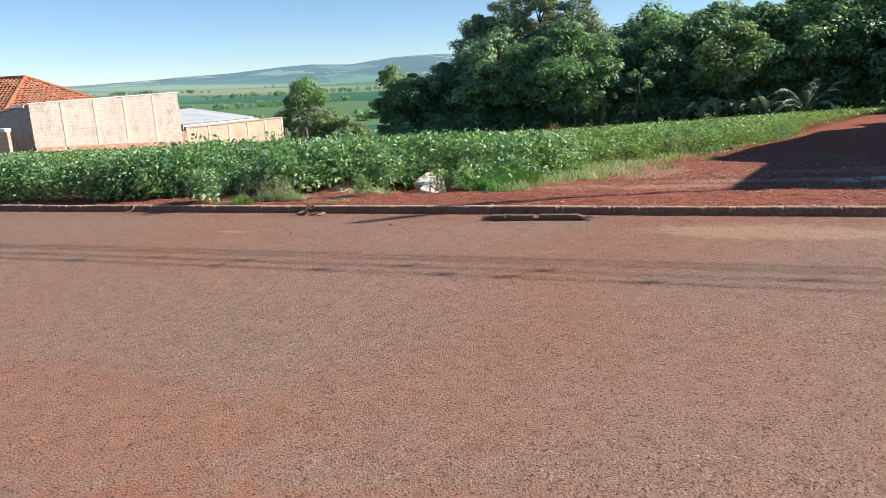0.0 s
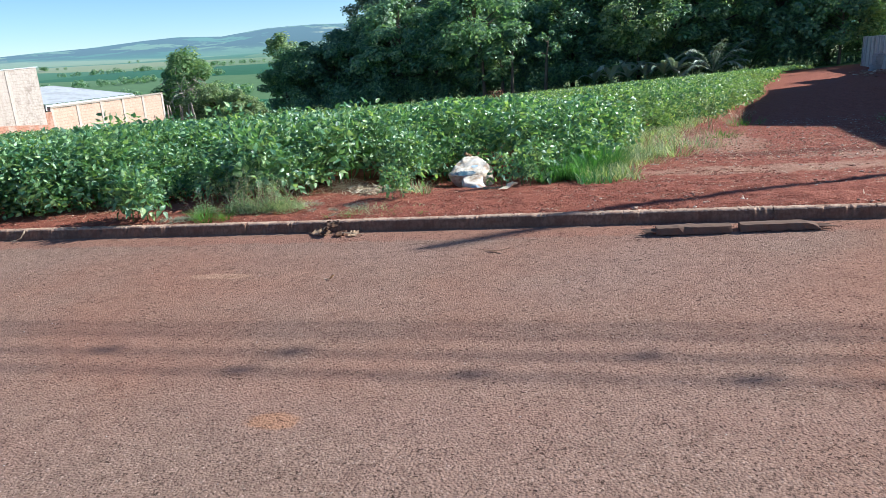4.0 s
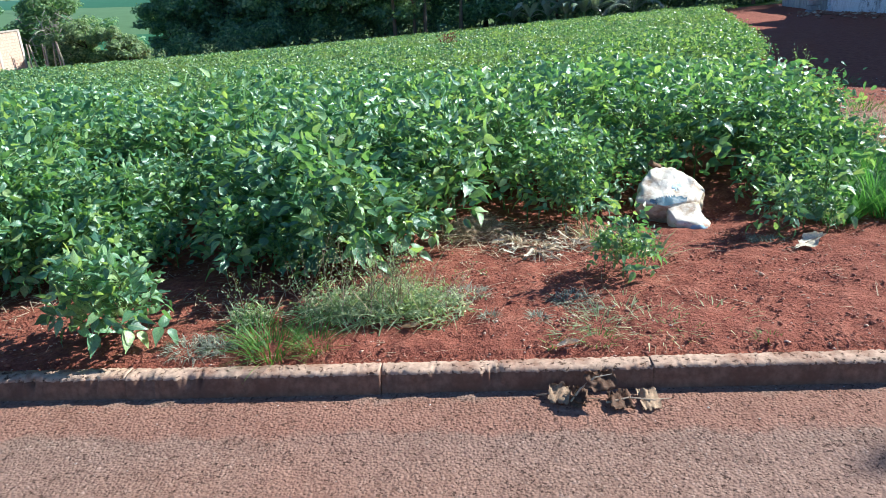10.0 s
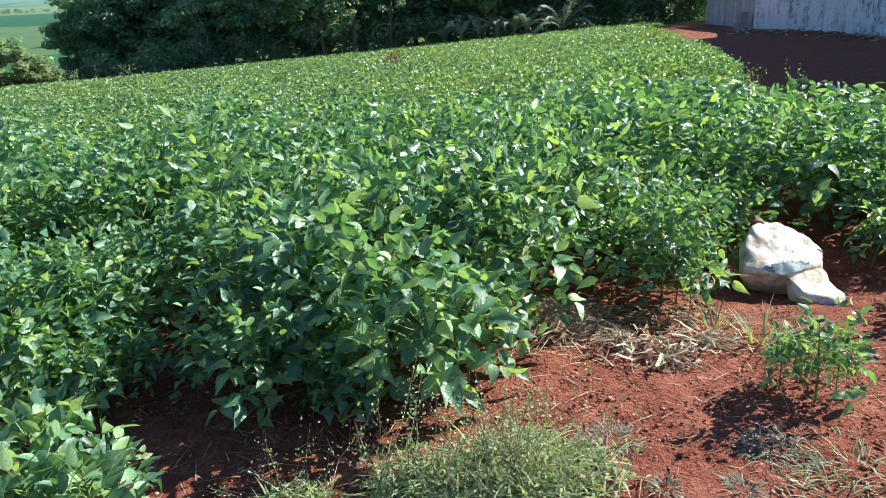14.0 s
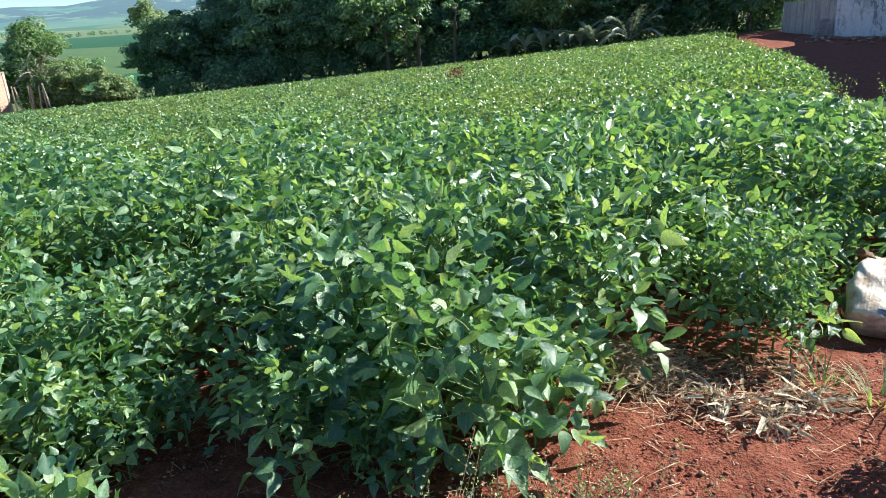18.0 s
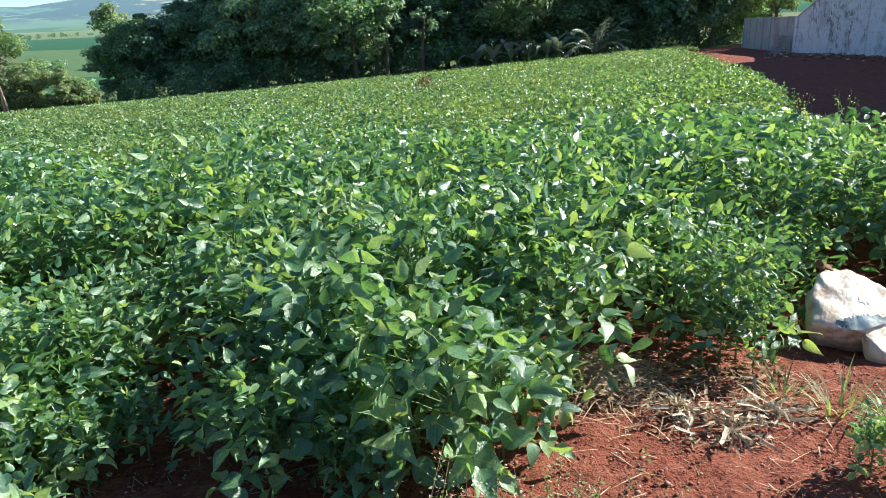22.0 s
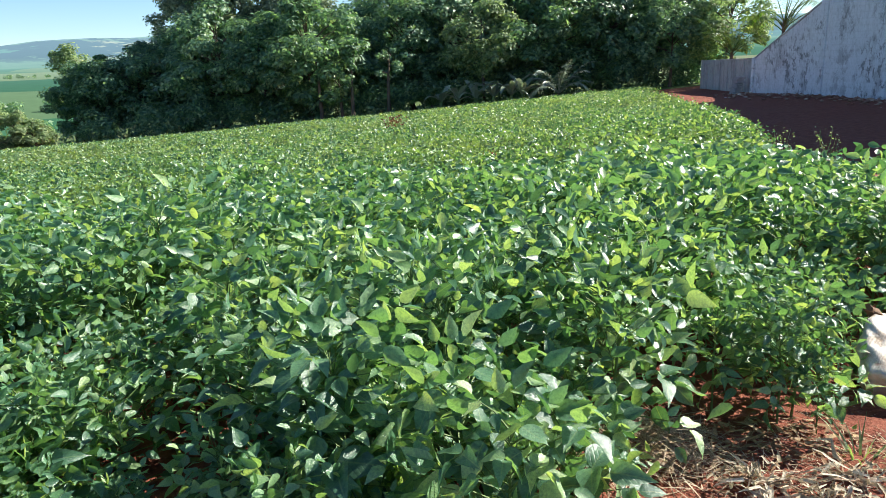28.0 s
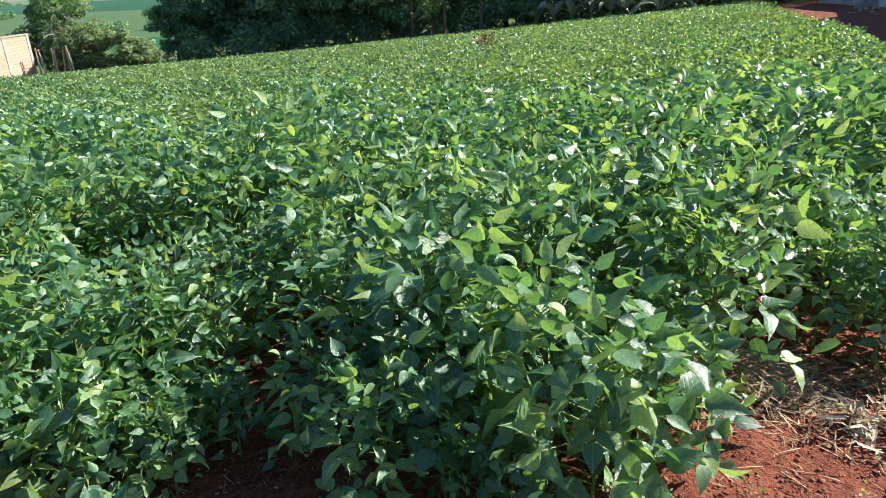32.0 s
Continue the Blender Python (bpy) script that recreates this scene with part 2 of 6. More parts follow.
def leaf_mat(name, dark, mid_c, light, rough=0.42, spec=0.5, through_c=None, k_through=0.35, patch=None, patch_scale=0.25, net=130.0, veins=False):
    """Thin leaf: gloss on top and light coming through; every leaf has its own tone."""
    m = bpy.data.materials.new(name)
    t, b = nodes_of(m)
    g = t.nodes.new("ShaderNodeNewGeometry")
    oi = t.nodes.new("ShaderNodeObjectInfo")
    add = t.nodes.new("ShaderNodeMath")
    add.operation = "ADD"
    t.links.new(g.outputs["Random Per Island"], add.inputs[0])
    t.links.new(oi.outputs["Random"], add.inputs[1])
    fr = t.nodes.new("ShaderNodeMath")
    fr.operation = "FRACT"
    t.links.new(add.outputs[0], fr.inputs[0])
    col = ramp(t, fr.outputs[0], [(0.0, dark), (0.55, mid_c), (0.93, light), (1.0, tuple(min(1, c * k) for c, k in zip(light, (1.25, 1.12, 1.0))))])
    if patch:
        big = step_fac(t, noise_tex(t, world_coord(t), patch_scale, 3.0), 0.45, 0.65)
        col = mix(t, mix_fac(t, big, 0.38), col, patch)
    pos = tex_coord(t)
    mott = noise_tex(t, pos, net, 4.0, 0.7)
    col = mix(t, 0.75, col, ramp(t, mott, [(0.32, (0.5, 0.55, 0.55)), (0.5, (1, 1, 1)), (0.68, (1.5, 1.3, 1.2))]), "MULTIPLY")
    n0 = None
    if veins:
        rib, side = vein_facs(t)
        col = mix(t, mix_fac(t, rib, 0.35), col, (0.30, 0.42, 0.16))
        col = mix(t, mix_fac(t, side, 0.12), col, tuple(c * 0.45 for c in dark))
        n0 = bump(t, b, side, 0.4, -0.0012)
    t.links.new(col, b.inputs["Base Color"])
    b.inputs["Roughness"].default_value, b.inputs["Specular IOR Level"].default_value = rough, spec
    bump(t, b, mott, 0.7, 0.35 / net, n0)
    tr = t.nodes.new("ShaderNodeBsdfTranslucent")
    tc = mix(t, 1.0, col, through_c or (1.5, 1.7, 0.5), "MULTIPLY")
    t.links.new(tc, tr.inputs["Color"])
    mx = t.nodes.new("ShaderNodeMixShader")
    mx.inputs[0].default_value = k_through
    t.links.new(b.outputs[0], mx.inputs[1])
    t.links.new(tr.outputs[0], mx.inputs[2])
    t.links.new(mx.outputs[0], t.nodes["Material Output"].inputs["Surface"])
    return m


def far_mat():
    """Valley fields in long strips of crops, with woods on the slopes beyond."""
    m = bpy.data.materials.new("hazy_valley_fields")
    t, b = nodes_of(m)
    v = world_coord(t)
    vor = t.nodes.new("ShaderNodeTexVoronoi")
    vor.inputs["Scale"].default_value = 1.0
    warp = t.nodes.new("ShaderNodeMapping")
    warp.inputs["Rotation"].default_value = (0, 0, 0.62)
    warp.inputs["Scale"].default_value = (0.0009, 0.0026, 0.0)
    t.links.new(v, warp.inputs["Vector"])
    t.links.new(warp.outputs["Vector"], vor.inputs["Vector"])
    vor.inputs["Randomness"].default_value = 0.8
    sep = t.nodes.new("ShaderNodeSeparateColor")
    t.links.new(vor.outputs["Color"], sep.inputs[0])
    crops = ramp(t, sep.outputs[0], [(0.0, (0.04, 0.115, 0.065)), (0.3, (0.05, 0.14, 0.075)), (0.55, (0.085, 0.165, 0.085)), (0.75, (0.17, 0.22, 0.11)), (0.9, (0.22, 0.235, 0.13)), (1.0, (0.06, 0.15, 0.075))])
    woods = step_fac(t, noise_tex(t, v, 0.0045, 6.0, 0.65), 0.44, 0.49)
    g = t.nodes.new("ShaderNodeNewGeometry")
    xyz = t.nodes.new("ShaderNodeSeparateXYZ")
    t.links.new(g.outputs["Position"], xyz.inputs[0])
    high = step_fac(t, xyz.outputs[2], 10.0, 50.0)
    mul = t.nodes.new("ShaderNodeMath")
    mul.operation = "MULTIPLY"
    t.links.new(woods, mul.inputs[0])
    t.links.new(high, mul.inputs[1])
    col = mix(t, mul.outputs[0], crops, (0.022, 0.055, 0.04))
    col = mix(t, 0.3, col, ramp(t, noise_tex(t, v, 0.05, 5.0), [(0.3, (0.7, 0.7, 0.7)), (0.7, (1.15, 1.15, 1.15))]), "MULTIPLY")
    t.links.new(col, b.inputs["Base Color"])
    b.inputs["Roughness"].default_value = 1.0
    b.inputs["Specular IOR Level"].default_value = 0.0
    # haze put in as a faint blue glow that grows with distance
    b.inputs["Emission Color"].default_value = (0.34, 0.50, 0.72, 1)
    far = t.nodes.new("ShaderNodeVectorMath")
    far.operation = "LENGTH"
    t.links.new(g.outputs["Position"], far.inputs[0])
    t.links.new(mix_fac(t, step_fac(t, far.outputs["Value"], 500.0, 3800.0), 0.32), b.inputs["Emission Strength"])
    return m


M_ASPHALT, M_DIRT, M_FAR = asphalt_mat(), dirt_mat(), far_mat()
M_MEADOW = plain_mat("rough_meadow", (0.10, 0.15, 0.05), 1.0, 0.45, 3.0, 0.05, 0.1, dirt=(0.17, 0.16, 0.07), dirt_scale=0.3)
M_WEEDGREY = leaf_mat("cushion_weed_leaf", (0.16, 0.17, 0.12), (0.26, 0.27, 0.20), (0.40, 0.40, 0.32), 0.7, 0.2, k_through=0.2, through_c=(1.2, 1.2, 0.9))
# front face: concrete toned darker to stand for the shade on it
M_KERB = plain_mat("kerb_shaded_concrete", (0.20, 0.112, 0.078), 0.9, 0.45, 40.0, 0.006, 0.15, dirt=(0.14, 0.07, 0.048), dirt_scale=6.0)


# top: dust and pits, with sunlight put into the paler base colour
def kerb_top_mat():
    m = plain_mat("kerb_sunlit_dusty_top", (0.46, 0.315, 0.23), 0.95, 0.4, 45.0, 0.006, 0.1, dirt=(0.26, 0.13, 0.085), dirt_scale=7.0)
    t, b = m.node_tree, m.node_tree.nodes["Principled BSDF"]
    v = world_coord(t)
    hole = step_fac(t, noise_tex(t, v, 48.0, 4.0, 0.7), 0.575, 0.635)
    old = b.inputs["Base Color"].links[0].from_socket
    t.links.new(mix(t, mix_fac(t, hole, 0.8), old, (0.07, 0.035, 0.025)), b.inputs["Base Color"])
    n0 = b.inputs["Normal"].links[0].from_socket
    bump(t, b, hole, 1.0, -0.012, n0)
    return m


M_KERBTOP = kerb_top_mat()
M_BEAN = leaf_mat("soybean_leaf", (0.052, 0.142, 0.082), (0.128, 0.285, 0.145), (0.30, 0.46, 0.22), 0.34, 0.9, k_through=0.38, through_c=(1.75, 1.6, 0.6))
M_BEANLEAF = leaf_mat("soybean_leaf_veined", (0.056, 0.148, 0.088), (0.138, 0.295, 0.150), (0.32, 0.48, 0.23), 0.33, 0.95, k_through=0.38, through_c=(1.75, 1.6, 0.6), veins=True)
M_BEANF = leaf_mat("soybean_leaf_field", (0.046, 0.130, 0.072), (0.122, 0.268, 0.125), (0.29, 0.44, 0.195), 0.38, 0.8, k_through=0.36, through_c=(1.75, 1.6, 0.58), patch=(0.25, 0.33, 0.12), patch_scale=0.16)
M_STEM = plain_mat("soybean_stem", (0.13, 0.20, 0.06), 0.6, 0.3, 60.0, 0.001)
M_BARK = plain_mat("bark", (0.13, 0.10, 0.075), 0.95, 0.4, 6.0, 0.03, 0.1, stretch=(1, 1, 0.25))
M_TREE_A = leaf_mat("broadleaf_foliage", (0.070, 0.160, 0.098), (0.145, 0.27, 0.165), (0.30, 0.45, 0.27), 0.40, 0.7, k_through=0.44, through_c=(1.5, 1.5, 0.7), net=8.0)
M_TREE_B = leaf_mat("eucalypt_foliage", (0.13, 0.19, 0.13), (0.22, 0.29, 0.19), (0.35, 0.41, 0.27), 0.5, 0.4, k_through=0.36, through_c=(1.3, 1.3, 0.8), net=8.0)
M_TREE_C = leaf_mat("pale_tree_foliage", (0.13, 0.20, 0.10), (0.22, 0.31, 0.15), (0.36, 0.44, 0.24), 0.5, 0.5, k_through=0.5, through_c=(1.4, 1.5, 0.8), net=8.0)
M_BUSH = leaf_mat("bush_foliage", (0.08, 0.16, 0.07), (0.15, 0.26, 0.11), (0.27, 0.38, 0.17), 0.45, 0.5, k_through=0.46, through_c=(1.5, 1.6, 0.7), net=8.0)
M_PALM = leaf_mat("palm_leaf", (0.05, 0.11, 0.03), (0.09, 0.17, 0.04), (0.16, 0.24, 0.06), 0.4, 0.5, net=8.0)
M_GRASS = leaf_mat("verge_grass", (0.06, 0.15, 0.03), (0.10, 0.21, 0.045), (0.17, 0.28, 0.07), 0.5, 0.35)
M_LONGGRASS = leaf_mat("long_grass", (0.045, 0.13, 0.05), (0.085, 0.22, 0.085), (0.17, 0.34, 0.13), 0.45, 0.45)
M_WEED = leaf_mat("grey_green_weed", (0.17, 0.24, 0.14), (0.30, 0.37, 0.23), (0.52, 0.55, 0.40), 0.6, 0.3)
M_STRAW = leaf_mat("dry_straw", (0.24, 0.155, 0.10), (0.42, 0.30, 0.20), (0.62, 0.50, 0.37), 0.7, 0.2, through_c=(1, 0.9, 0.7), k_through=0.15)
M_DRY = leaf_mat("dry_leaf", (0.20, 0.11, 0.06), (0.33, 0.20, 0.11), (0.48, 0.36, 0.22), 0.7, 0.2, through_c=(1, 0.8, 0.6), k_through=0.15)
M_GREYDRY = leaf_mat("withered_grey_leaf", (0.36, 0.30, 0.20), (0.55, 0.47, 0.34), (0.72, 0.64, 0.50), 0.7, 0.2, through_c=(1, 1, 0.9), k_through=0.1)


# ---- mesh helpers ----
def mesh_np(name, verts, faces, mats, smooth=False):
    """A mesh from numpy arrays; faces all of one size."""
    me = bpy.data.meshes.new(name)
    verts = np.ascontiguousarray(verts, np.float32)
    faces = np.ascontiguousarray(faces, np.int32)
    k = faces.shape[1]
    me.vertices.add(len(verts))
    me.vertices.foreach_set("co", verts.ravel())
    me.loops.add(faces.size)
    me.loops.foreach_set("vertex_index", faces.ravel())
    me.polygons.add(len(faces))
    me.polygons.foreach_set("loop_start", np.arange(0, faces.size, k, dtype=np.int32))
    if smooth:
        me.polygons.foreach_set("use_smooth", np.ones(len(faces), bool))
    for m in mats if isinstance(mats, (list, tuple)) else [mats]:
        me.materials.append(m)
    me.update(calc_edges=True)
    return me


def bm_mesh(name, bm, mat, smooth=False):
    me = bpy.data.meshes.new(name)
    if smooth:
        for f in bm.faces:
            f.smooth = True
    bm.to_mesh(me)
    bm.free()
    if mat:
        me.materials.append(mat)
    return me


# parts of pieces too small to pick apart
JOINED = ("foliage", "stalk_tangle", "stem_mat", "twig_tangle", "seed_plume", "shrivelled_foliage", "dead_wood", "crown")


def part(name, bm, material, parent, label="", smooth=False):
    ob = new(name, bm_mesh(name, bm, material, smooth) if isinstance(bm, bmesh.types.BMesh) else bm)
    ob.parent = parent
    if label:
        ob["label"] = label
    if name in JOINED:
        ob["kind"] = "stuff"
    return ob


def add_box(bm, lo, hi, bevel=0.0):
    made = bmesh.ops.create_cube(bm, size=1)["verts"]
    lo, hi = Vector(lo), Vector(hi)
    for v in made:
        v.co = Vector([lo[i] + (v.co[i] + 0.5) * (hi[i] - lo[i]) for i in range(3)])
    if bevel:
        edges = list({e for v in made for e in v.link_edges})
        bmesh.ops.bevel(bm, geom=edges, offset=bevel, segments=2, affect="EDGES")
    return made


def box(lo, hi, bevel=0.0):
    bm = bmesh.new()
    add_box(bm, lo, hi, bevel)
    return bm


def add_tube(bm, pts, radii, sides=6, cap=True):
    rings = []
    pts = [Vector(p) for p in pts]
    for i, p in enumerate(pts):
        d = (pts[min(i + 1, len(pts) - 1)] - pts[max(i - 1, 0)]).normalized()
        a = d.cross(Vector((0.3, 0.2, 1)) if abs(d.z) < 0.9 else Vector((1, 0.1, 0))).normalized()
        c = d.cross(a)
        rings.append([bm.verts.new(p + radii[i] * (math.cos(2 * math.pi * k / sides) * a + math.sin(2 * math.pi * k / sides) * c)) for k in range(sides)])
    for r, s in zip(rings, rings[1:]):
        for k in range(sides):
            bm.faces.new((r[k], r[(k + 1) % sides], s[(k + 1) % sides], s[k]))
    if cap:
        bm.faces.new(rings[0][::-1])
        bm.faces.new(rings[-1])


def smooth01(x, a, b):
    u = np.clip((np.asarray(x, float) - a) / (b - a), 0, 1)
    return u * u * (3 - 2 * u)


# ---- ground ----
SX, SY, KERB_TOP, KERB_W = 0.028, 0.0176, 0.15, 0.085


def along(x):
    return SX * 60 * np.tanh(np.asarray(x, float) / 60)


def road_z(x, y):
    return along(x) + SY * np.asarray(y, float) + 0.035 + 0.028 * smooth01(y, -0.4, -0.02)


def wob(x, y):
    """Gentle humps of the open ground."""
    return 0.5 * np.sin(0.61 * x + 0.4 * y) * np.sin(0.47 * y - 0.3 * x + 1.0) + 0.3 * np.sin(1.7 * x - 0.9 * y + 2) * np.sin(1.3 * y + 0.6 * x)


def ground_z(x, y):
    """Earth behind the kerb: falls away from the road and rises to the right; then the valley and its hills."""
    x, y = np.asarray(x, float), np.asarray(y, float)
    d = np.maximum(y - 0.8, 0)
    d = np.minimum(d, 70)
    side = np.where(x < 0, 0.03 * x * np.clip((d - 15) / 32, 0, 1), 0.03 * x * np.clip(d / 25, 0, 1))
    near = KERB_TOP - 0.02 + along(x) - 0.072 * d + 0.00035 * d * d + np.clip(side, -1.6, 1.6)
    near = near - 0.085 * np.exp(-(((x - 1.8) / 0.75) ** 2 + ((y - 2.05) / 0.6) ** 2))
    near = near + 0.03 * wob(x, y) * smooth01(y, 0.4, 2.5)
    r = np.hypot(x, y)
    az = np.degrees(np.arctan2(x, np.maximum(y, 1e-3)))
    valley = np.interp(r, [0, 70, 150, 300, 500, 1000, 2000, 3000, 3600, 4700], [-4, -5, -16, -30, -33, -24, 0, 16, 22, 10])
    hill_h = np.interp(az, [-75, -60, -48, -42, -36, -30, -23, -15, 0, 25, 60], [10, 14, 30, 48, 80, 86, 125, 120, 110, 100, 60])
    hill_h = hill_h * (1 + 0.10 * np.sin(az * 0.7 + 0.6) + 0.06 * np.sin(az * 1.9 + 1) + 0.03 * np.sin(az * 5.3))
    valley = valley + hill_h * smooth01(r, 2600, 4000) * (1 - 0.35 * smooth01(r, 4100, 4700))
    valley = valley + 2.5 * np.sin(x * 0.006 + 1) * np.sin(y * 0.004) * smooth01(r, 200, 600)
    k = smooth01(r, 75, 170)
    out = near * (1 - k) + valley * k
    under = np.minimum(road_z(x, np.maximum(y, -14)) - 0.15, out)
    return np.where(y < KERB_W - 0.02, np.where(r < 150, under, np.minimum(out, road_z(x, -14) - 0.3)), out)


def grid_mesh(name, xs, ys, fz, mat, smooth=True):
    gx, gy = np.meshgrid(xs, ys)
    z = fz(gx, gy)
    n, m = len(xs), len(ys)
    i = np.arange(n * m).reshape(m, n)
    faces = np.stack([i[:-1, :-1], i[:-1, 1:], i[1:, 1:], i[1:, :-1]], -1).reshape(-1, 4)
    return mesh_np(name, np.stack([gx, gy, z], -1).reshape(-1, 3), faces, mat, smooth)


def graded(lo, hi, near, step, grow):
    """Coordinates with an even step inside near, growing outside."""
    mid = list(np.arange(near[0], near[1] + step / 2, step))
    s, v = step, near[1]
    while v < hi:
        s *= grow
        v += s
        mid.append(min(v, hi))
    s, v = step, near[0]
    while v > lo:
        s *= grow
        v -= s
        mid.insert(0, max(v, lo))
    return np.array(mid)


def micro(x, y):
    """Clods and hollows of the bare verge."""
    z = np.array([noise.fractal(Vector((a * 5, b * 5, 0.3)), 0.7, 2.0, 5) for a, b in zip(x.ravel(), y.ravel())]).reshape(x.shape)
    return 0.015 * z


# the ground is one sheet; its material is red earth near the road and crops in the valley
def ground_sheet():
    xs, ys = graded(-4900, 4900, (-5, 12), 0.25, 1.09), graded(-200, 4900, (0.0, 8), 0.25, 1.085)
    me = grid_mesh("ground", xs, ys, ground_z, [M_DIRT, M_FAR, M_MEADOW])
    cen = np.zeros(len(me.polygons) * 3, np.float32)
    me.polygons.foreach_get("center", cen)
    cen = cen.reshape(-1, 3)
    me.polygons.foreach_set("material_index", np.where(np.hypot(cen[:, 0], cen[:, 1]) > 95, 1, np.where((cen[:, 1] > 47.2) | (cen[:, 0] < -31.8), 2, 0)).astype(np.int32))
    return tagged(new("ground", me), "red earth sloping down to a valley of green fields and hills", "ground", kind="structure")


ground = ground_sheet()


def verge_patch():
    xs, ys = np.arange(-3.2, 7.2, 0.032), np.arange(KERB_W - 0.01, 2.9, 0.032)
    def fz(x, y):
        edge = smooth01(x, -3.2, -2.8) * (1 - smooth01(x, 6.8, 7.15)) * (1 - smooth01(y, 2.5, 2.85)) * smooth01(y, 0.10, 0.2)
        return ground_z(x, np.maximum(y, KERB_W)) - 0.02 * (1 - edge) + edge * (0.012 + micro(x, y))
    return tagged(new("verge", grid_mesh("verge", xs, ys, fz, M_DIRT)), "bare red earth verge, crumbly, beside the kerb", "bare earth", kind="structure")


verge = verge_patch()


def road_sheet():
    xs, ys = graded(-140, 140, (-8, 12), 1.0, 1.2), np.r_[np.linspace(-9.5, -0.5, 19), np.linspace(-0.42, 0.02, 9)]
    return tagged(new("road", grid_mesh("road", xs, ys, road_z, M_ASPHALT)), "worn asphalt street covered in reddish-brown dust", "road", kind="structure")


road = road_sheet()

# ---- foliage helpers ----
# leaf outlines: base, two points a side, tip; folded along the midrib
LEAF6 = np.array([(0, 0, 0), (-0.28, 0.30, 0.09), (-0.20, 0.66, 0.06), (0, 1.05, -0.14), (0.20, 0.66, 0.06), (0.28, 0.30, 0.09)])
LEAF9 = np.array([(0, 0, 0), (0, 0.5, -0.03), (0, 1.04, -0.14), (-0.18, 0.12, 0.05), (-0.28, 0.38, 0.08), (-0.17, 0.72, 0.03), (0.18, 0.12, 0.05), (0.28, 0.38, 0.08), (0.17, 0.72, 0.03)])
LEAF9_F = np.array([(0, 1, 4, 3), (1, 2, 5, 4), (0, 6, 7, 1), (1, 7, 8, 2)])
LEAF4 = np.array([(0, 0, 0), (-0.30, 0.42, 0.08), (0, 1, -0.08), (0.30, 0.42, 0.08)])
LEAF4_F = np.array([(0, 2, 1), (0, 3, 2)])
LEAF6_F = np.array([(0, 3, 2, 1), (0, 5, 4, 3)])
BLADE = np.array([(-0.5, 0, 0), (0.5, 0, 0), (0.35, 0.55, 0.10), (-0.35, 0.55, 0.10), (0.02, 1, -0.05), (-0.02, 1, -0.05)])
BLADE_F = np.array([(0, 1, 2, 3), (3, 2, 4, 5)])


def frames_from(normal, heading):
    """Axes (x, y along the leaf, z normal) for rows of normals and headings."""
    n = normal / np.linalg.norm(normal, axis=1, keepdims=True)
    y = heading - (heading * n).sum(1, keepdims=True) * n
    y /= np.linalg.norm(y, axis=1, keepdims=True) + 1e-9
    x = np.cross(y, n)
    return np.stack([x, y, n], 2)


def scatter(name, template, faces, pos, normal, heading, size, mat, width=None, join=None):
    """One mesh of many leaves."""
    r = frames_from(normal, heading)
    w = size if width is None else width
    local = template[None] * np.stack([w, size, size], 1)[:, None, :]
    v = np.einsum("nij,nkj->nki", r, local) + pos[:, None, :]
    f = faces[None] + (np.arange(len(pos)) * len(template))[:, None, None]
    return mesh_np(name, v.reshape(-1, 3), f.reshape(-1, faces.shape[1]), mat)


def rand_dirs(rng, n):
    d = rng.normal(size=(n, 3))
    return d / np.linalg.norm(d, axis=1, keepdims=True)


def leafy(rng, n, up=0.9, jitter=0.7, lean=None):
    """Normals that mostly look up (and a little to the sun), and free headings."""
    normal = rand_dirs(rng, n) * jitter + np.array([0, 0, up])
    if lean is not None:
        normal = normal + lean
    ang = rng.uniform(0, 2 * np.pi, n)
    heading = np.stack([np.cos(ang), np.sin(ang), rng.uniform(-0.7, 0.25, n)], 1)
    return normal, heading


# ---- soybean field ----
def front_y(x):
    """Where the crop begins behind the kerb."""
    return np.interp(x, [-40, -6, -3.2, -2.5, -2.05, -1.7, -1.5, -1.25, -1.05, -0.85, -0.7, -0.5, 0.3, 0.45, 0.62, 1.2, 1.5, 2.0, 2.25, 2.5, 2.72, 2.9, 3.2, 3.4],
                     [0.40, 0.42, 0.42, 0.42, 0.52, 0.80, 0.95, 1.12, 1.50, 1.50, 1.00, 0.86, 0.84, 1.15, 1.70, 1.78, 2.22, 2.42, 2.42, 2.35, 2.15, 2.0, 1.95, 2.0])



def right_x(y):
    return np.interp(y, [1.2, 1.9, 3.4, 4.5, 5.6, 6.5, 7.2, 8.0, 9.7, 13.7, 17.7, 23, 40, 50], [3.05, 3.15, 3.22, 3.22, 3.25, 3.32, 3.55, 4.1, 4.85, 6.1, 7.25, 8.5, 12.6, 14.6]) + 0.12 * np.sin(np.asarray(y) * 1.9)


def far_y(x):
    return 47.5 + 0.03 * np.asarray(x, float)


def in_field(x, y):
    left = np.where(np.asarray(y) > 20, -31.6, -60.0)
    strip = (x > 11) & (x < 17.6) & (y > 43.5) & (y < 47.5)
    return ((y > front_y(x)) & (x < right_x(y)) & (y < far_y(x)) & (x > left)) | strip


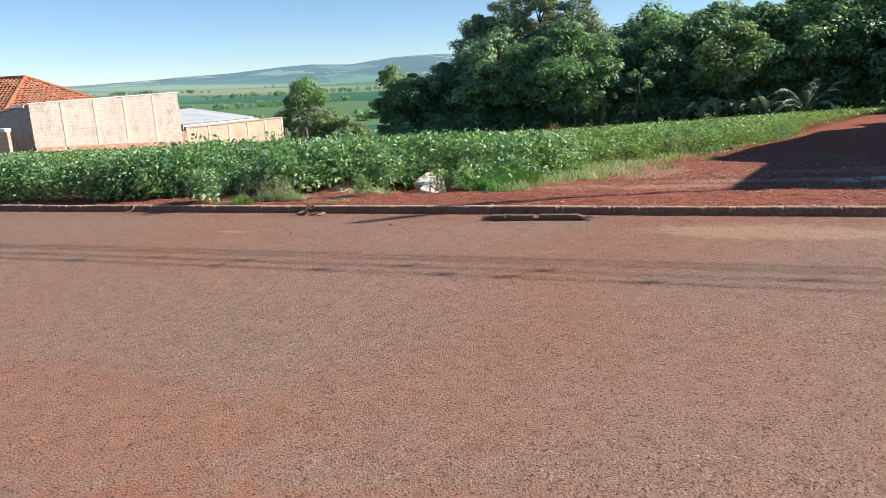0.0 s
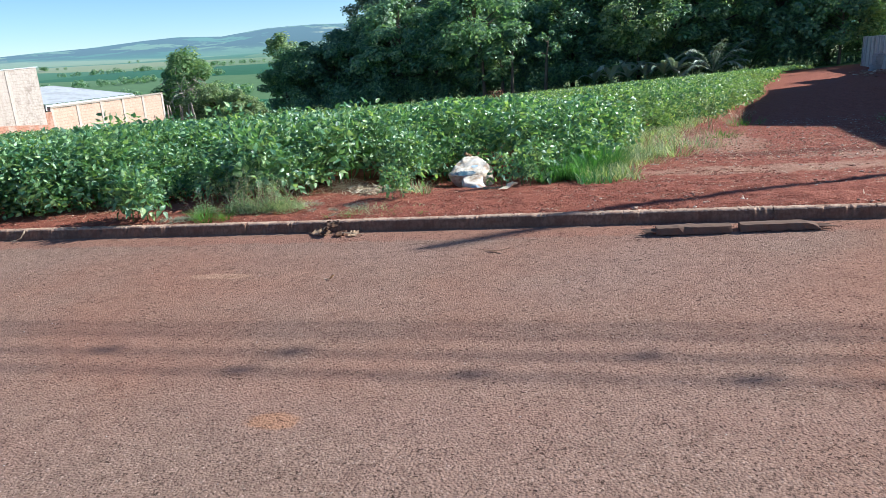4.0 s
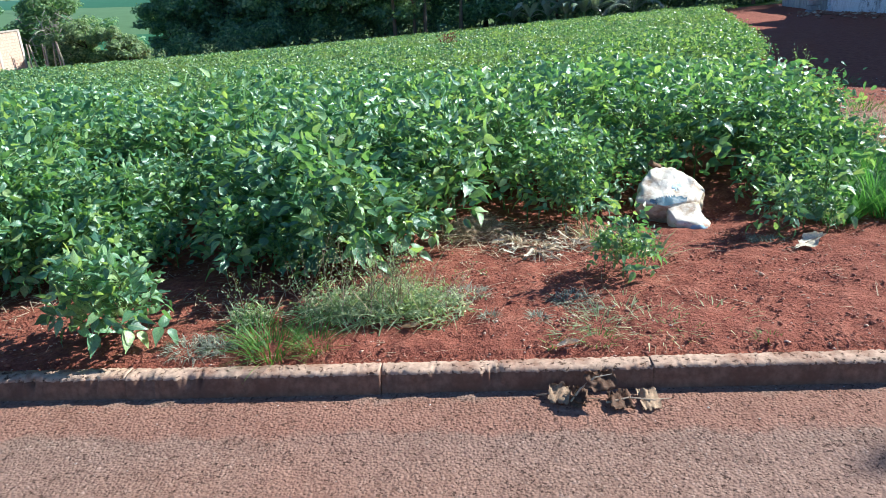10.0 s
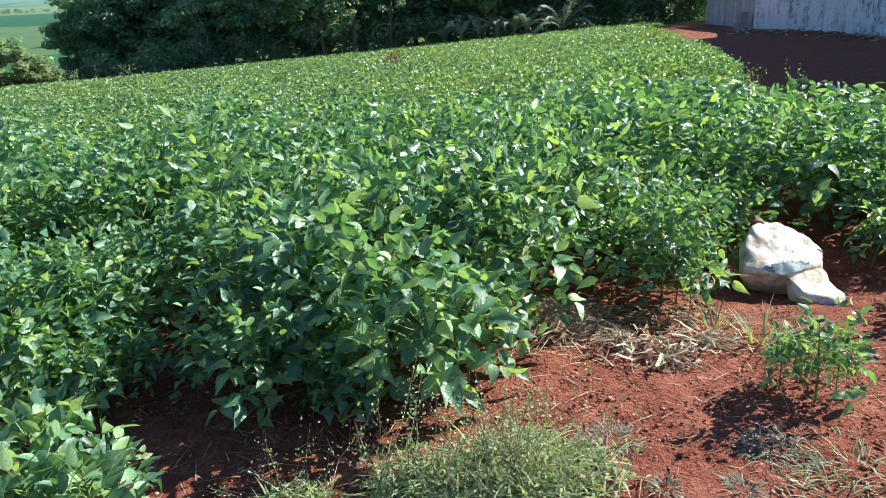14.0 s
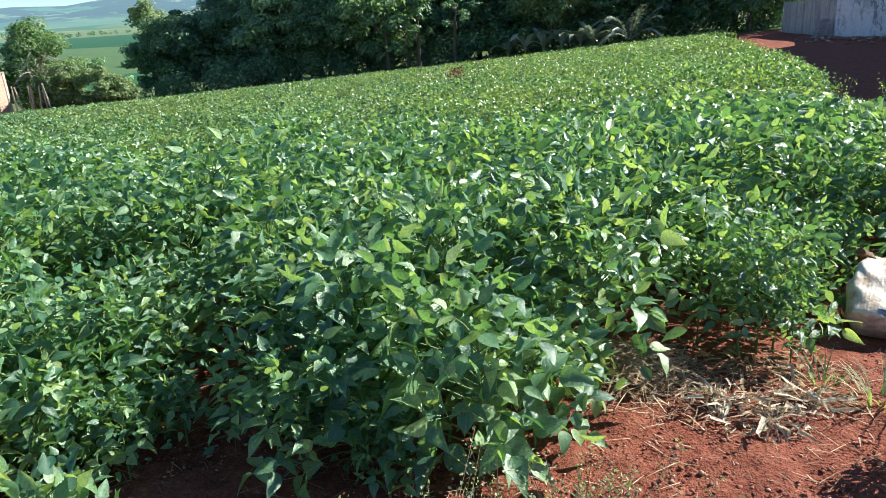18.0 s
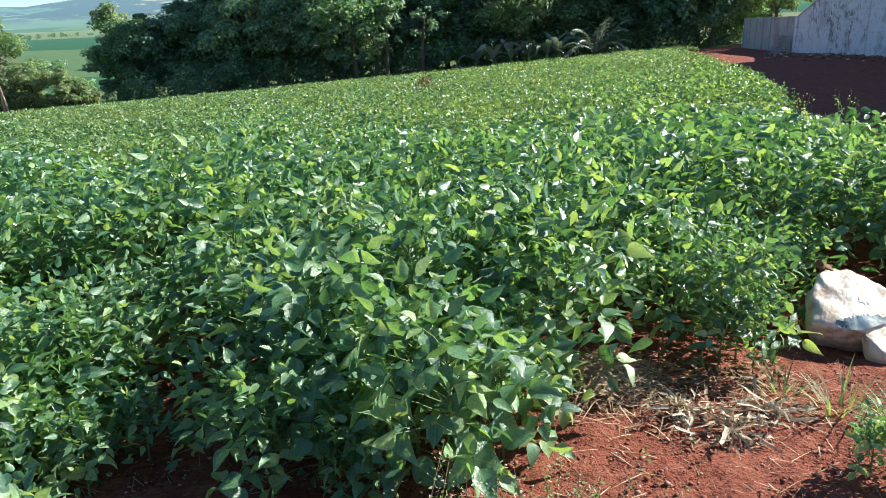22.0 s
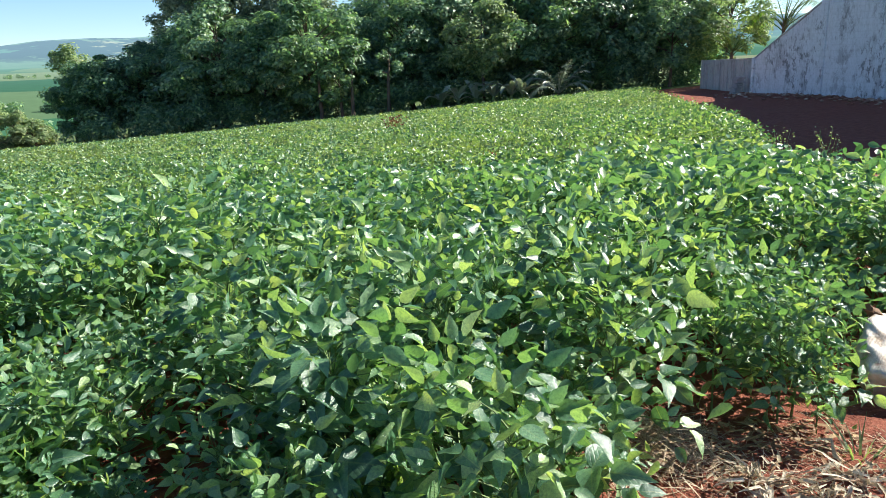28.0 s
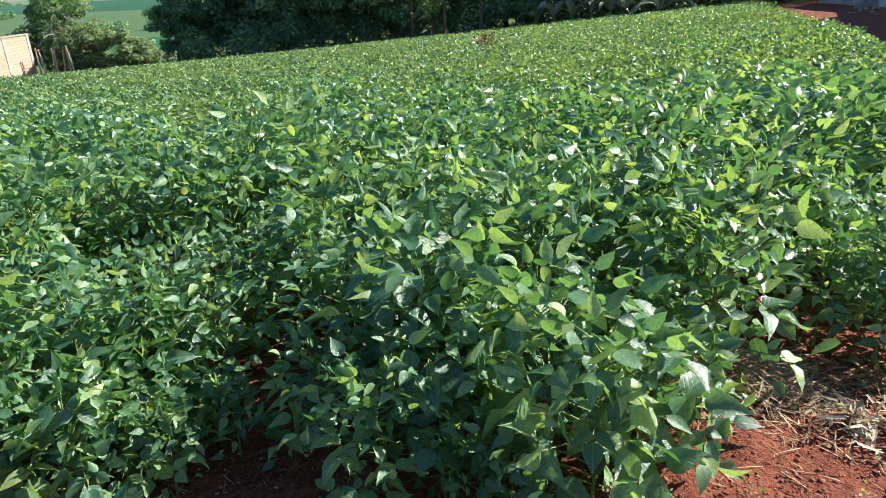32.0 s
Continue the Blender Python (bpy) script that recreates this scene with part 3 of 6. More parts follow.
def canopy_h(x, y):
    """Height of the crop above the ground."""
    h = 0.60 + 0.07 * np.sin(1.9 * x + 0.7 * y) * np.sin(1.3 * y - 0.5 * x) + 0.05 * np.sin(5.1 * x + 1) * np.sin(4.3 * y + 0.4 * x)
    for cx, cy, rx, ry, k in ((0.08, 1.15, 0.45, 0.45, 0.05), (-0.85, 1.3, 0.5, 0.5, -0.12), (2.85, 2.4, 0.55, 0.6, -0.17), (1.6, 8.7, 0.6, 0.8, -0.44), (3.75, 16.4, 0.8, 1.2, -0.36), (2.2, 12.6, 0.9, 0.7, -0.14), (-1.6, 1.9, 0.35, 0.5, -0.12), (4.3, 12.5, 1.6, 3.2, 0.12), (3.0, 9.0, 0.8, 1.0, 0.10), (0.3, 7.0, 1.5, 0.8, 0.07), (-3.2, 9.6, 1.2, 0.6, -0.10), (7.2, 23.0, 1.3, 3.0, 0.10), (5.6, 20.5, 0.6, 1.3, -0.14)):
        h = h + k * np.exp(-(((x - cx) / rx) ** 2 + ((y - cy) / ry) ** 2))
    edge = np.minimum.reduce([smooth01(np.where(x < 10, right_x(y) - x, 1), -0.1, 0.38), smooth01(y - front_y(x), -0.1, 0.35)])
    h = h + 0.05 * np.sin(2.9 * x + 1.1 * np.sin(1.7 * y)) * np.sin(3.1 * y + 0.8 * x)
    return h * (0.68 + 0.32 * edge) * (1 - 0.42 * smooth01(y, 22, 46))


LEAFLET_U = (0.0, 0.06, 0.18, 0.34, 0.53, 0.72, 0.88, 1.0)
LEAFLET_W = (0.0, 0.24, 0.42, 0.47, 0.38, 0.23, 0.085, 0.0)


def leaflet_verts(rng, length, width, cup, droop):
    vs = []
    for u, w in zip(LEAFLET_U, LEAFLET_W):
        zmid = -droop * u * u * length
        for s in ((-1, 0, 1) if w else (0,)):
            wav = rng.uniform(-0.05, 0.05) * length
            vs.append((s * w * width, u * length, zmid + (abs(s) * cup * w * width) + (wav if s else 0)))
    return vs


LEAFLET_TRI = [(0, 2, 1), (0, 3, 2), (16, 17, 19), (17, 18, 19)]
LEAFLET_QUAD = [(r + c, r + c + 1, r + c + 4, r + c + 3) for r in (1, 4, 7, 10, 13) for c in (0, 1)]


def trifoliate(seed, broad=0.0):
    """Three pointed oval leaflets on a short stalk."""
    rng = np.random.default_rng(seed)
    verts, faces = [], []
    L = rng.uniform(0.060, 0.084)
    for ang, off in ((0, 0.03), (75 + rng.uniform(-12, 12), 0.0), (-75 + rng.uniform(-12, 12), 0.0)):
        ln = L * rng.uniform(0.9, 1.1)
        loc = leaflet_verts(rng, ln, ln * (rng.uniform(0.46, 0.64) + broad), rng.uniform(0.1, 0.65), rng.uniform(0.0, 0.5))
        tip = Matrix.Rotation(radians(ang), 4, "Z") @ Matrix.Translation((0, off, 0)) @ Matrix.Rotation(radians(rng.uniform(-45, 40)), 4, "X") @ Matrix.Rotation(radians(rng.uniform(-50, 50)), 4, "Y")
        k = len(verts)
        verts += [tuple(tip @ Vector(p)) for p in loc]
        faces += [tuple(k + i for i in f) for f in LEAFLET_TRI + LEAFLET_QUAD]
    me = bpy.data.meshes.new("leaf")
    me.from_pydata(verts, [], faces)
    me.polygons.foreach_set("use_smooth", np.ones(len(me.polygons), bool))
    me.materials.append(M_BEANLEAF)
    uv = me.uv_layers.new(name="leaf_map")
    one = [(0.5 + s * w, u) for u, w in zip(LEAFLET_U, LEAFLET_W) for s in ((-1, 0, 1) if w else (0,))]
    idx = np.zeros(len(me.loops), np.int32)
    me.loops.foreach_get("vertex_index", idx)
    uv.data.foreach_set("uv", np.array(one)[idx % 20].astype(np.float32).ravel())
    me.update()
    return me


LEAVES = [trifoliate(100 + i) for i in range(14)]
BROAD_LEAVES = [trifoliate(130 + i, 0.12) for i in range(8)]


def soybean_plant(seed, height=0.6, nleaf=22, spread=0.24, lsize=1.0, low=0.14, crowd=0.75, leaves=LEAVES, fill=100):
    rng = np.random.default_rng(seed)
    root = tagged(new("soybean_plant"), "green leafy soybean plant rooted in red earth", "soybean plant", "soybean plants of the field's near edge")
    bm = bmesh.new()
    top = Vector((rng.uniform(-0.05, 0.05), rng.uniform(-0.05, 0.05), height * 0.88))
    add_tube(bm, [(0, 0, -0.02), top * 0.5 + Vector((0.01, 0, 0)), top], [0.006, 0.0045, 0.002], 5)
    for i in range(nleaf):
        u = (i + rng.uniform(0, 0.8)) / nleaf
        u = u ** crowd
        z = height * (low + (0.90 - low) * u)
        base = Vector((top.x * u, top.y * u, z * 0.93))
        a = i * 2.4 + rng.uniform(-0.5, 0.5)
        reach = spread * (1.05 - 0.55 * u) * rng.uniform(0.35, 1.1)
        end = base + Vector((math.cos(a) * reach, math.sin(a) * reach, reach * rng.uniform(0.15, 0.7) + 0.02))
        add_tube(bm, [base, base.lerp(end, 0.5) + Vector((0, 0, 0.012)), end], [0.0024, 0.002, 0.0016], 4, False)
        leaf = new("leaf", leaves[int(rng.integers(len(leaves)))])
        leaf.parent = root
        tilt = -rng.normal(38 * u - 22 * (1 - u), 27)
        s = lsize * rng.uniform(0.75, 1.15) * (1.22 - 0.50 * u)
        s = min(s, 1.42)
        leaf.matrix_basis = Matrix.Translation(end) @ Matrix.Rotation(a - math.pi / 2 + rng.uniform(-0.5, 0.5), 4, "Z") @ Matrix.Rotation(radians(-tilt), 4, "X") @ Matrix.Rotation(radians(rng.uniform(-30, 30)), 4, "Y") @ Matrix.Scale(s, 4)
    part("stem", bm, M_STEM, root, "thin pale green stems")
    # small young leaflets between the large leaves
    u = rng.beta(1.6, 1.1, fill)
    a, q = rng.uniform(0, 6.28, fill), spread * (1.15 - 0.5 * u) * np.sqrt(rng.uniform(0, 1, fill))
    p = np.stack([np.cos(a) * q, np.sin(a) * q, height * (low + (1.02 - low) * u) + 0.25 * q], 1)
    nr, hd = rand_dirs(rng, fill) + np.array([0.25, 0.1, 0.15]), np.stack([np.cos(a), np.sin(a), rng.normal(0.5, 0.6, fill)], 1)
    sz = lsize * rng.uniform(0.036, 0.066, fill)
    part("foliage", scatter("foliage", LEAF9, LEAF9_F, p, nr, hd, sz, M_BEAN, sz * 1.0), None, root, "small young leaflets")
    return root


def place(x, y, dz=0.0):
    return Vector((x, y, float(ground_z(x, y)) + dz))


def near_plants():
    rng = np.random.default_rng(11)
    kinds = [soybean_plant(s, 0.60 + 0.02 * (s % 4), 40, 0.26) for s in range(1, 9)]
    kinds += [soybean_plant(s, 0.60, 50, 0.27, 1.28, 0.10, 0.82, BROAD_LEAVES, 45) for s in range(21, 24)]
    kinds += [soybean_plant(31, 0.42, 32, 0.17, 1.0, 0.10, fill=50), soybean_plant(32, 0.46, 24, 0.17, 0.95, 0.14, fill=70)]
    used = [False] * len(kinds)
    spots = []
    for y in np.arange(0.6, 3.3, 0.30):
        for x in np.arange(-3.0, 3.3, 0.32):
            px, py = x + rng.uniform(-0.1, 0.1), y + rng.uniform(-0.08, 0.08)
            if in_field(px, py) and not (py < 1.25 and -0.7 < px < 0.5):
                spots.append((px, py))
    spots += [(-0.50, 0.97), (-0.24, 0.90), (0.02, 0.93), (0.20, 1.10), (-0.38, 1.15), (-0.08, 1.16), (0.28, 1.32)]
    for i, (x, y) in enumerate(spots):
        k = 8 + i % 3 if y < 1.5 and -0.75 < x < 0.7 else i % 8
        s = float(canopy_h(x, y)) / 0.60 * rng.uniform(0.92, 1.1)
        m = Matrix.Translation(place(x, y)) @ Matrix.Rotation(rng.uniform(0, 6.28), 4, "Z") @ Matrix.Scale(s, 4)
        if not used[k]:
            kinds[k].matrix_basis = m
            used[k] = True
        else:
            copy_thing(kinds[k], m)
    for k, at in ((11, (-0.93, 0.28)), (12, (1.31, 0.80))):
        kinds[k].matrix_basis = Matrix.Translation(place(*at)) @ Matrix.Scale((1.0, 0.72)[k - 11], 4)
        tagged(kinds[k], ("bushy young soybean plant standing alone by the kerb", "small soybean plant alone on the bare verge")[k - 11])
    return kinds, len(spots)


KINDS, N_NEAR = near_plants()


def bean_leaves(rng, x, y, per, size, depth, name, mat, template=LEAF6, faces=LEAF6_F, low=0.0):
    """Leaves filling the top of the crop at the given plant places."""
    n = len(x) * per
    px = np.repeat(x, per) + rng.normal(0, 0.12, n)
    py = np.repeat(y, per) + rng.normal(0, 0.12, n)
    h = canopy_h(px, py)
    z = ground_z(px, py) + h * (1.0 - low - depth * rng.beta(1.1, 2.6, n)) + rng.normal(0, 0.045, n)
    keep = z > ground_z(px, py) + 0.04
    normal, heading = leafy(rng, n, 0.38, 1.05, np.array([0.42, 0.22, 0]))
    s = size * rng.uniform(0.6, 1.4, n)
    return scatter(name, template, faces, np.stack([px, py, z], 1)[keep], normal[keep], heading[keep], s[keep], mat, (s * 1.05)[keep])


def field_spots(rng, x0, x1, y0, y1, dx, dy):
    gx, gy = np.meshgrid(np.arange(x0, x1, dx), np.arange(y0, y1, dy))
    gx = gx.ravel() + rng.uniform(-0.4, 0.4, gx.size) * dx
    gy = gy.ravel() + rng.uniform(-0.4, 0.4, gy.size) * dy
    ok = in_field(gx, gy)
    return gx[ok], gy[ok]


def mid_plants():
    """Single plants further in, each with its stems and foliage."""
    rng = np.random.default_rng(12)
    kinds = []
    for s in range(6):
        r2 = np.random.default_rng(60 + s)
        root = tagged(new("soybean_plant"), "green leafy soybean plant in the dense crop", "soybean plant", "soybean plants of the field's near edge")
        bm = bmesh.new()
        add_tube(bm, [(0, 0, -0.02), (0.01, 0, 0.3), (0.0, 0.02, 0.52)], [0.006, 0.005, 0.002], 4)
        for i in range(7):
            a, z = i * 2.4, 0.15 + 0.05 * i
            add_tube(bm, [(0, 0, z), (0.1 * math.cos(a), 0.1 * math.sin(a), z + 0.08), (0.17 * math.cos(a), 0.17 * math.sin(a), z + 0.12)], [0.003, 0.002, 0.0015], 3, False)
        part("stem", bm, M_STEM, root)
        n = 250
        p = np.stack([r2.normal(0, 0.13, n), r2.normal(0, 0.13, n), 0.64 - 0.52 * r2.beta(1.2, 2.2, n)], 1)
        nr, hd = leafy(r2, n, 0.3, 1.05, np.array([0.3, 0.15, 0]))
        sz = 0.053 * r2.uniform(0.6, 1.4, n)
        part("foliage", scatter("foliage", LEAF9, LEAF9_F, p, nr, hd, sz, M_BEAN, sz * 1.05), None, root)
        kinds.append([root, False])
    x, y = field_spots(rng, -4.6, 4.6, 3.3, 5.6, 0.33, 0.31)
    for a, b in zip(x, y):
        k = kinds[int(rng.integers(6))]
        m = Matrix.Translation(place(a, b)) @ Matrix.Rotation(rng.uniform(0, 6.28), 4, "Z") @ Matrix.Scale(float(canopy_h(a, b)) / 0.60 * rng.uniform(0.92, 1.08), 4)
        if not k[1]:
            k[0].matrix_basis, k[1] = m, True
        else:
            copy_thing(k[0], m)


mid_plants()


def far_field():
    rng = np.random.default_rng(13)
    # beside and just past the single plants
    x, y = field_spots(rng, -9, 9, 0.3, 16, 0.33, 0.33)
    sel = ~((x > -4.6) & (x < 4.6) & (y > 3.3) & (y < 5.6)) & ~((x > -3.05) & (x < 3.35) & (y < 3.3))
    x, y = x[sel], y[sel]
    near = (y < 10) & (x > -6)
    for n, (sx_, per, size, depth) in enumerate(((near, 135, 0.053, 0.7), (~near, 84, 0.060, 0.5))):
        ob = new("soybean_crop", bean_leaves(rng, x[sx_], y[sx_], per, size, depth, "soybean_crop", M_BEANF, *((LEAF6, LEAF6_F), (LEAF4, LEAF4_F))[n]))
        tagged(ob, "dense green soybean crop covering the sloping field", "crop", kind="stuff")
    x, y = field_spots(rng, -3.1, 3.4, 0.6, 3.4, 0.28, 0.28)
    keep = y > front_y(x) + np.where((x > -1.3) & (x < 0.8), 0.42, 0.12)
    x, y = x[keep], y[keep]
    ob = new("soybean_crop", bean_leaves(rng, x, y, 28, 0.08, 0.6, "soybean_crop", M_BEAN, LEAF9, LEAF9_F, 0.30))
    tagged(ob, "shaded lower leaves of the soybean crop", "crop", kind="stuff")
    # leafy flanks of the crop, green down to the earth
    x = np.r_[rng.uniform(-16, -2.6, 620), rng.uniform(-3.0, -1.2, 90)]
    y = front_y(x) + rng.uniform(-0.02, 0.5, len(x))
    y2 = rng.uniform(2.2, 20, 560)
    x, y = np.r_[x, right_x(y2) - rng.uniform(-0.02, 0.5, 560)], np.r_[y, y2]
    n = len(x) * 40
    px, py = np.repeat(x, 40) + rng.normal(0, 0.1, n), np.repeat(y, 40) + rng.normal(0, 0.1, n)
    pz = ground_z(px, py) + 0.04 + canopy_h(px, py) * rng.uniform(0.02, 0.95, n)
    normal, heading = leafy(rng, n, 0.35, 1.05, np.array([0.1, -0.2, 0]))
    sz = 0.055 * rng.uniform(0.6, 1.4, n)
    tagged(new("soybean_crop", scatter("soybean_crop", LEAF6, LEAF6_F, np.stack([px, py, pz], 1), normal, heading, sz, M_BEANF, sz)), "leafy flank of the soybean crop", "crop", kind="stuff")
    x, y = field_spots(rng, -33, 15, 0.3, 48, 0.38, 0.38)
    sel = ~((x > -9) & (x < 9) & (y < 16)) & (x > -12 - y)
    x, y = x[sel], y[sel]
    for n, cut in enumerate((y < 26, y >= 26)):
        ob = new("soybean_crop", bean_leaves(rng, x[cut], y[cut], (62, 34)[n], (0.070, 0.098)[n], 0.40, "soybean_crop", M_BEANF, LEAF4, LEAF4_F))
        tagged(ob, "distant green soybean crop, paler in patches", "crop", kind="stuff")


far_field()


def red_weed():
    """A reddish weed standing in the crop."""
    rng = np.random.default_rng(70)
    x, y = -0.7, 19.4
    root = tagged(new("red_weed"), "reddish-brown weed standing up in the soybean crop", "weed")
    root.location = place(x, y)
    bm = bmesh.new()
    for i in range(7):
        a = i * 0.9
        add_tube(bm, [(0, 0, 0), (0.08 * math.cos(a), 0.08 * math.sin(a), 0.5), (0.2 * math.cos(a), 0.2 * math.sin(a), 0.85)], [0.01, 0.008, 0.004], 4, False)
    part("stem", bm, M_STEM, root)
    n = 260
    p = np.stack([rng.normal(0, 0.15, n), rng.normal(0, 0.15, n), rng.uniform(0.5, 0.95, n)], 1)
    part("seed_plume", scatter("seed_plume", LEAF4, LEAF4_F, p, rand_dirs(rng, n), rand_dirs(rng, n), rng.uniform(0.04, 0.08, n), leaf_mat("red_weed_head", (0.13, 0.05, 0.04), (0.2, 0.08, 0.06), (0.28, 0.14, 0.09), 0.7, 0.2, (1, 0.7, 0.6), 0.2)), None, root)


red_weed()

# ---- trees ----
def tree(seed, name, label, height, radius, leaf_m, nclump=34, per=170, leaf=0.30, trunk_r=0.22, squash=0.8, base_frac=0.22, cat="tree", group=""):
    rng = np.random.default_rng(seed)
    root = tagged(new(name), label, cat, group)
    bm = bmesh.new()
    lean = rng.uniform(-0.06, 0.06, 2) * height
    fork = Vector((lean[0] * 0.4, lean[1] * 0.4, height * base_frac * 1.3))
    top = Vector((lean[0], lean[1], height * 0.85))
    add_tube(bm, [(0, 0, -0.4), fork * 0.5, fork, fork.lerp(top, 0.5), top], [trunk_r * 1.3, trunk_r, trunk_r * 0.8, trunk_r * 0.45, trunk_r * 0.12], 8)
    cz = height * (base_frac + (1 - base_frac) * 0.5)
    hz = height * (1 - base_frac) * 0.5
    cents = []
    for i in range(nclump):
        d = rand_dirs(rng, 1)[0]
        k = rng.uniform(0.45, 1.0) ** 0.6
        c = Vector((d[0] * radius * k, d[1] * radius * k, cz + d[2] * hz * k * 0.95))
        wide = 1.0 - 0.45 * max(0, (c.z - cz) / hz)
        c.x, c.y = c.x * wide + lean[0] * 0.6, c.y * wide + lean[1] * 0.6
        cents.append(c)
        if i % 2 == 0:
            st = fork.lerp(top, min(0.9, max(0.0, (c.z - fork.z) / max(0.1, top.z - fork.z) * 0.7)))
            mid_p = st.lerp(c, 0.55) + Vector((0, 0, 0.15 * radius * 0.3))
            add_tube(bm, [st, mid_p, c], [trunk_r * 0.35, trunk_r * 0.2, trunk_r * 0.06], 5, False)
    part("trunk", bm, M_BARK, root, "brown trunk and limbs")
    cen = np.array([tuple(c) for c in cents])
    rad = rng.uniform(0.16, 0.36, nclump) * radius
    ids = np.repeat(np.arange(nclump), per)
    d = rand_dirs(rng, len(ids))
    k = rng.uniform(0.15, 1.0, len(ids)) ** 0.45
    pos = cen[ids] + d * (rad[ids] * k)[:, None] * np.array([1, 1, squash * 0.7])
    normal = d * 0.7 + rand_dirs(rng, len(ids)) * 0.45 + np.array([0.15, -0.1, 0.6])
    ang = rng.uniform(0, 2 * np.pi, len(ids))
    heading = np.stack([np.cos(ang), np.sin(ang), rng.uniform(-1.0, 0.2, len(ids))], 1)
    s = leaf * rng.uniform(0.6, 1.3, len(ids))
    part("crown", scatter("crown", LEAF4, LEAF4_F, pos, normal, heading, s, leaf_m, s * 1.1), None, root, "uneven leafy crown")
    return root


def put(root, x, y, s=1.0, turn=0.0, dz=-0.1):
    root.matrix_basis = Matrix.Translation(place(x, y, dz)) @ Matrix.Rotation(turn, 4, "Z") @ Matrix.Scale(s, 4)
    return root


def forest():
    rng = np.random.default_rng(5)
    grp = "trees of the wood behind the field"
    broad = [tree(200 + i, "broadleaf_tree", "dark green broadleaf tree at the wood's edge", 9.0, 3.9, M_TREE_A, 62, 205, 0.30, 0.2, 0.8, 0.10, group=grp) for i in range(4)]
    tall = [tree(220 + i, "eucalyptus_tree", "tall grey-green eucalyptus with a thin ragged crown", 13.0, 3.2, M_TREE_B, 50, 190, 0.26, 0.2, 1.0, 0.30, group=grp) for i in range(2)]
    used = set()

    def stand(kinds, k, x, y, s):
        r = kinds[k]
        if id(r) in used:
            r = copy_thing(r, Matrix.Identity(4))
        used.add(id(kinds[k]))
        put(r, x, y, s, rng.uniform(0, 6.28))
    # front row, left to right
    xs = [-25.6, -23.2, -20.8, -18.2, -15.0, -11.5, -8.0, -4.0, -0.5, 3.2, 7.0, 10.5, 14.5, 18.5, 21.5]
    for i, x in enumerate(xs):
        stand(broad, i % 4, x * (1.06 if i < 4 else 1.0) + rng.uniform(-1, 1) * (i > 3), (60.0 if i < 4 else 55.0) + rng.uniform(-2.2, 2.4) * (i > 3) + 0.05 * x, [0.70, 0.80, 0.86, 0.98, 1.08, 0.98, 1.05, 0.9, 1.0, 1.12, 0.98, 1.12, 1.05, 1.0, 0.9][i])
    for i, x in enumerate(np.arange(-26, 22, 4.2)):
        stand(broad, (i + 2) % 4, x + rng.uniform(-1, 1), 61 + rng.uniform(-1.5, 1.5), rng.uniform(1.0, 1.2) * (0.72 if x < -20 else 1.0))
    for i, x in enumerate([-19.5, -16.0, -12.5, -9.0, -3.5, 5.0, 12.0]):
        stand(tall, i % 2, x, 63 + rng.uniform(-2, 3), [0.95, 1.08, 1.1, 1.0, 0.85, 0.8, 0.8][i])
    # low growth along the edge of the wood
    n = 125
    px, py = np.linspace(-24, 22, n) + rng.uniform(-0.6, 0.6, n), 52.0 + rng.uniform(-1.0, 2.5, n)
    cen = np.stack([px, py, ground_z(px, py) + rng.uniform(0.3, 1.8, n)], 1)
    ids = np.repeat(np.arange(n), 230)
    d = rand_dirs(rng, len(ids))
    pos = cen[ids] + d * np.array([1.2, 0.9, 1.0]) * (rng.uniform(0.1, 1, len(ids)) ** 0.5)[:, None]
    nr = d * 0.6 + rand_dirs(rng, len(ids)) * 0.5 + np.array([0, 0, 0.5])
    s = 0.26 * rng.uniform(0.6, 1.3, len(ids))
    tagged(new("undergrowth", scatter("undergrowth", LEAF4, LEAF4_F, pos, nr, rand_dirs(rng, len(ids)), s, M_TREE_A)), "dark undergrowth below the trees", "undergrowth", kind="stuff")


forest()


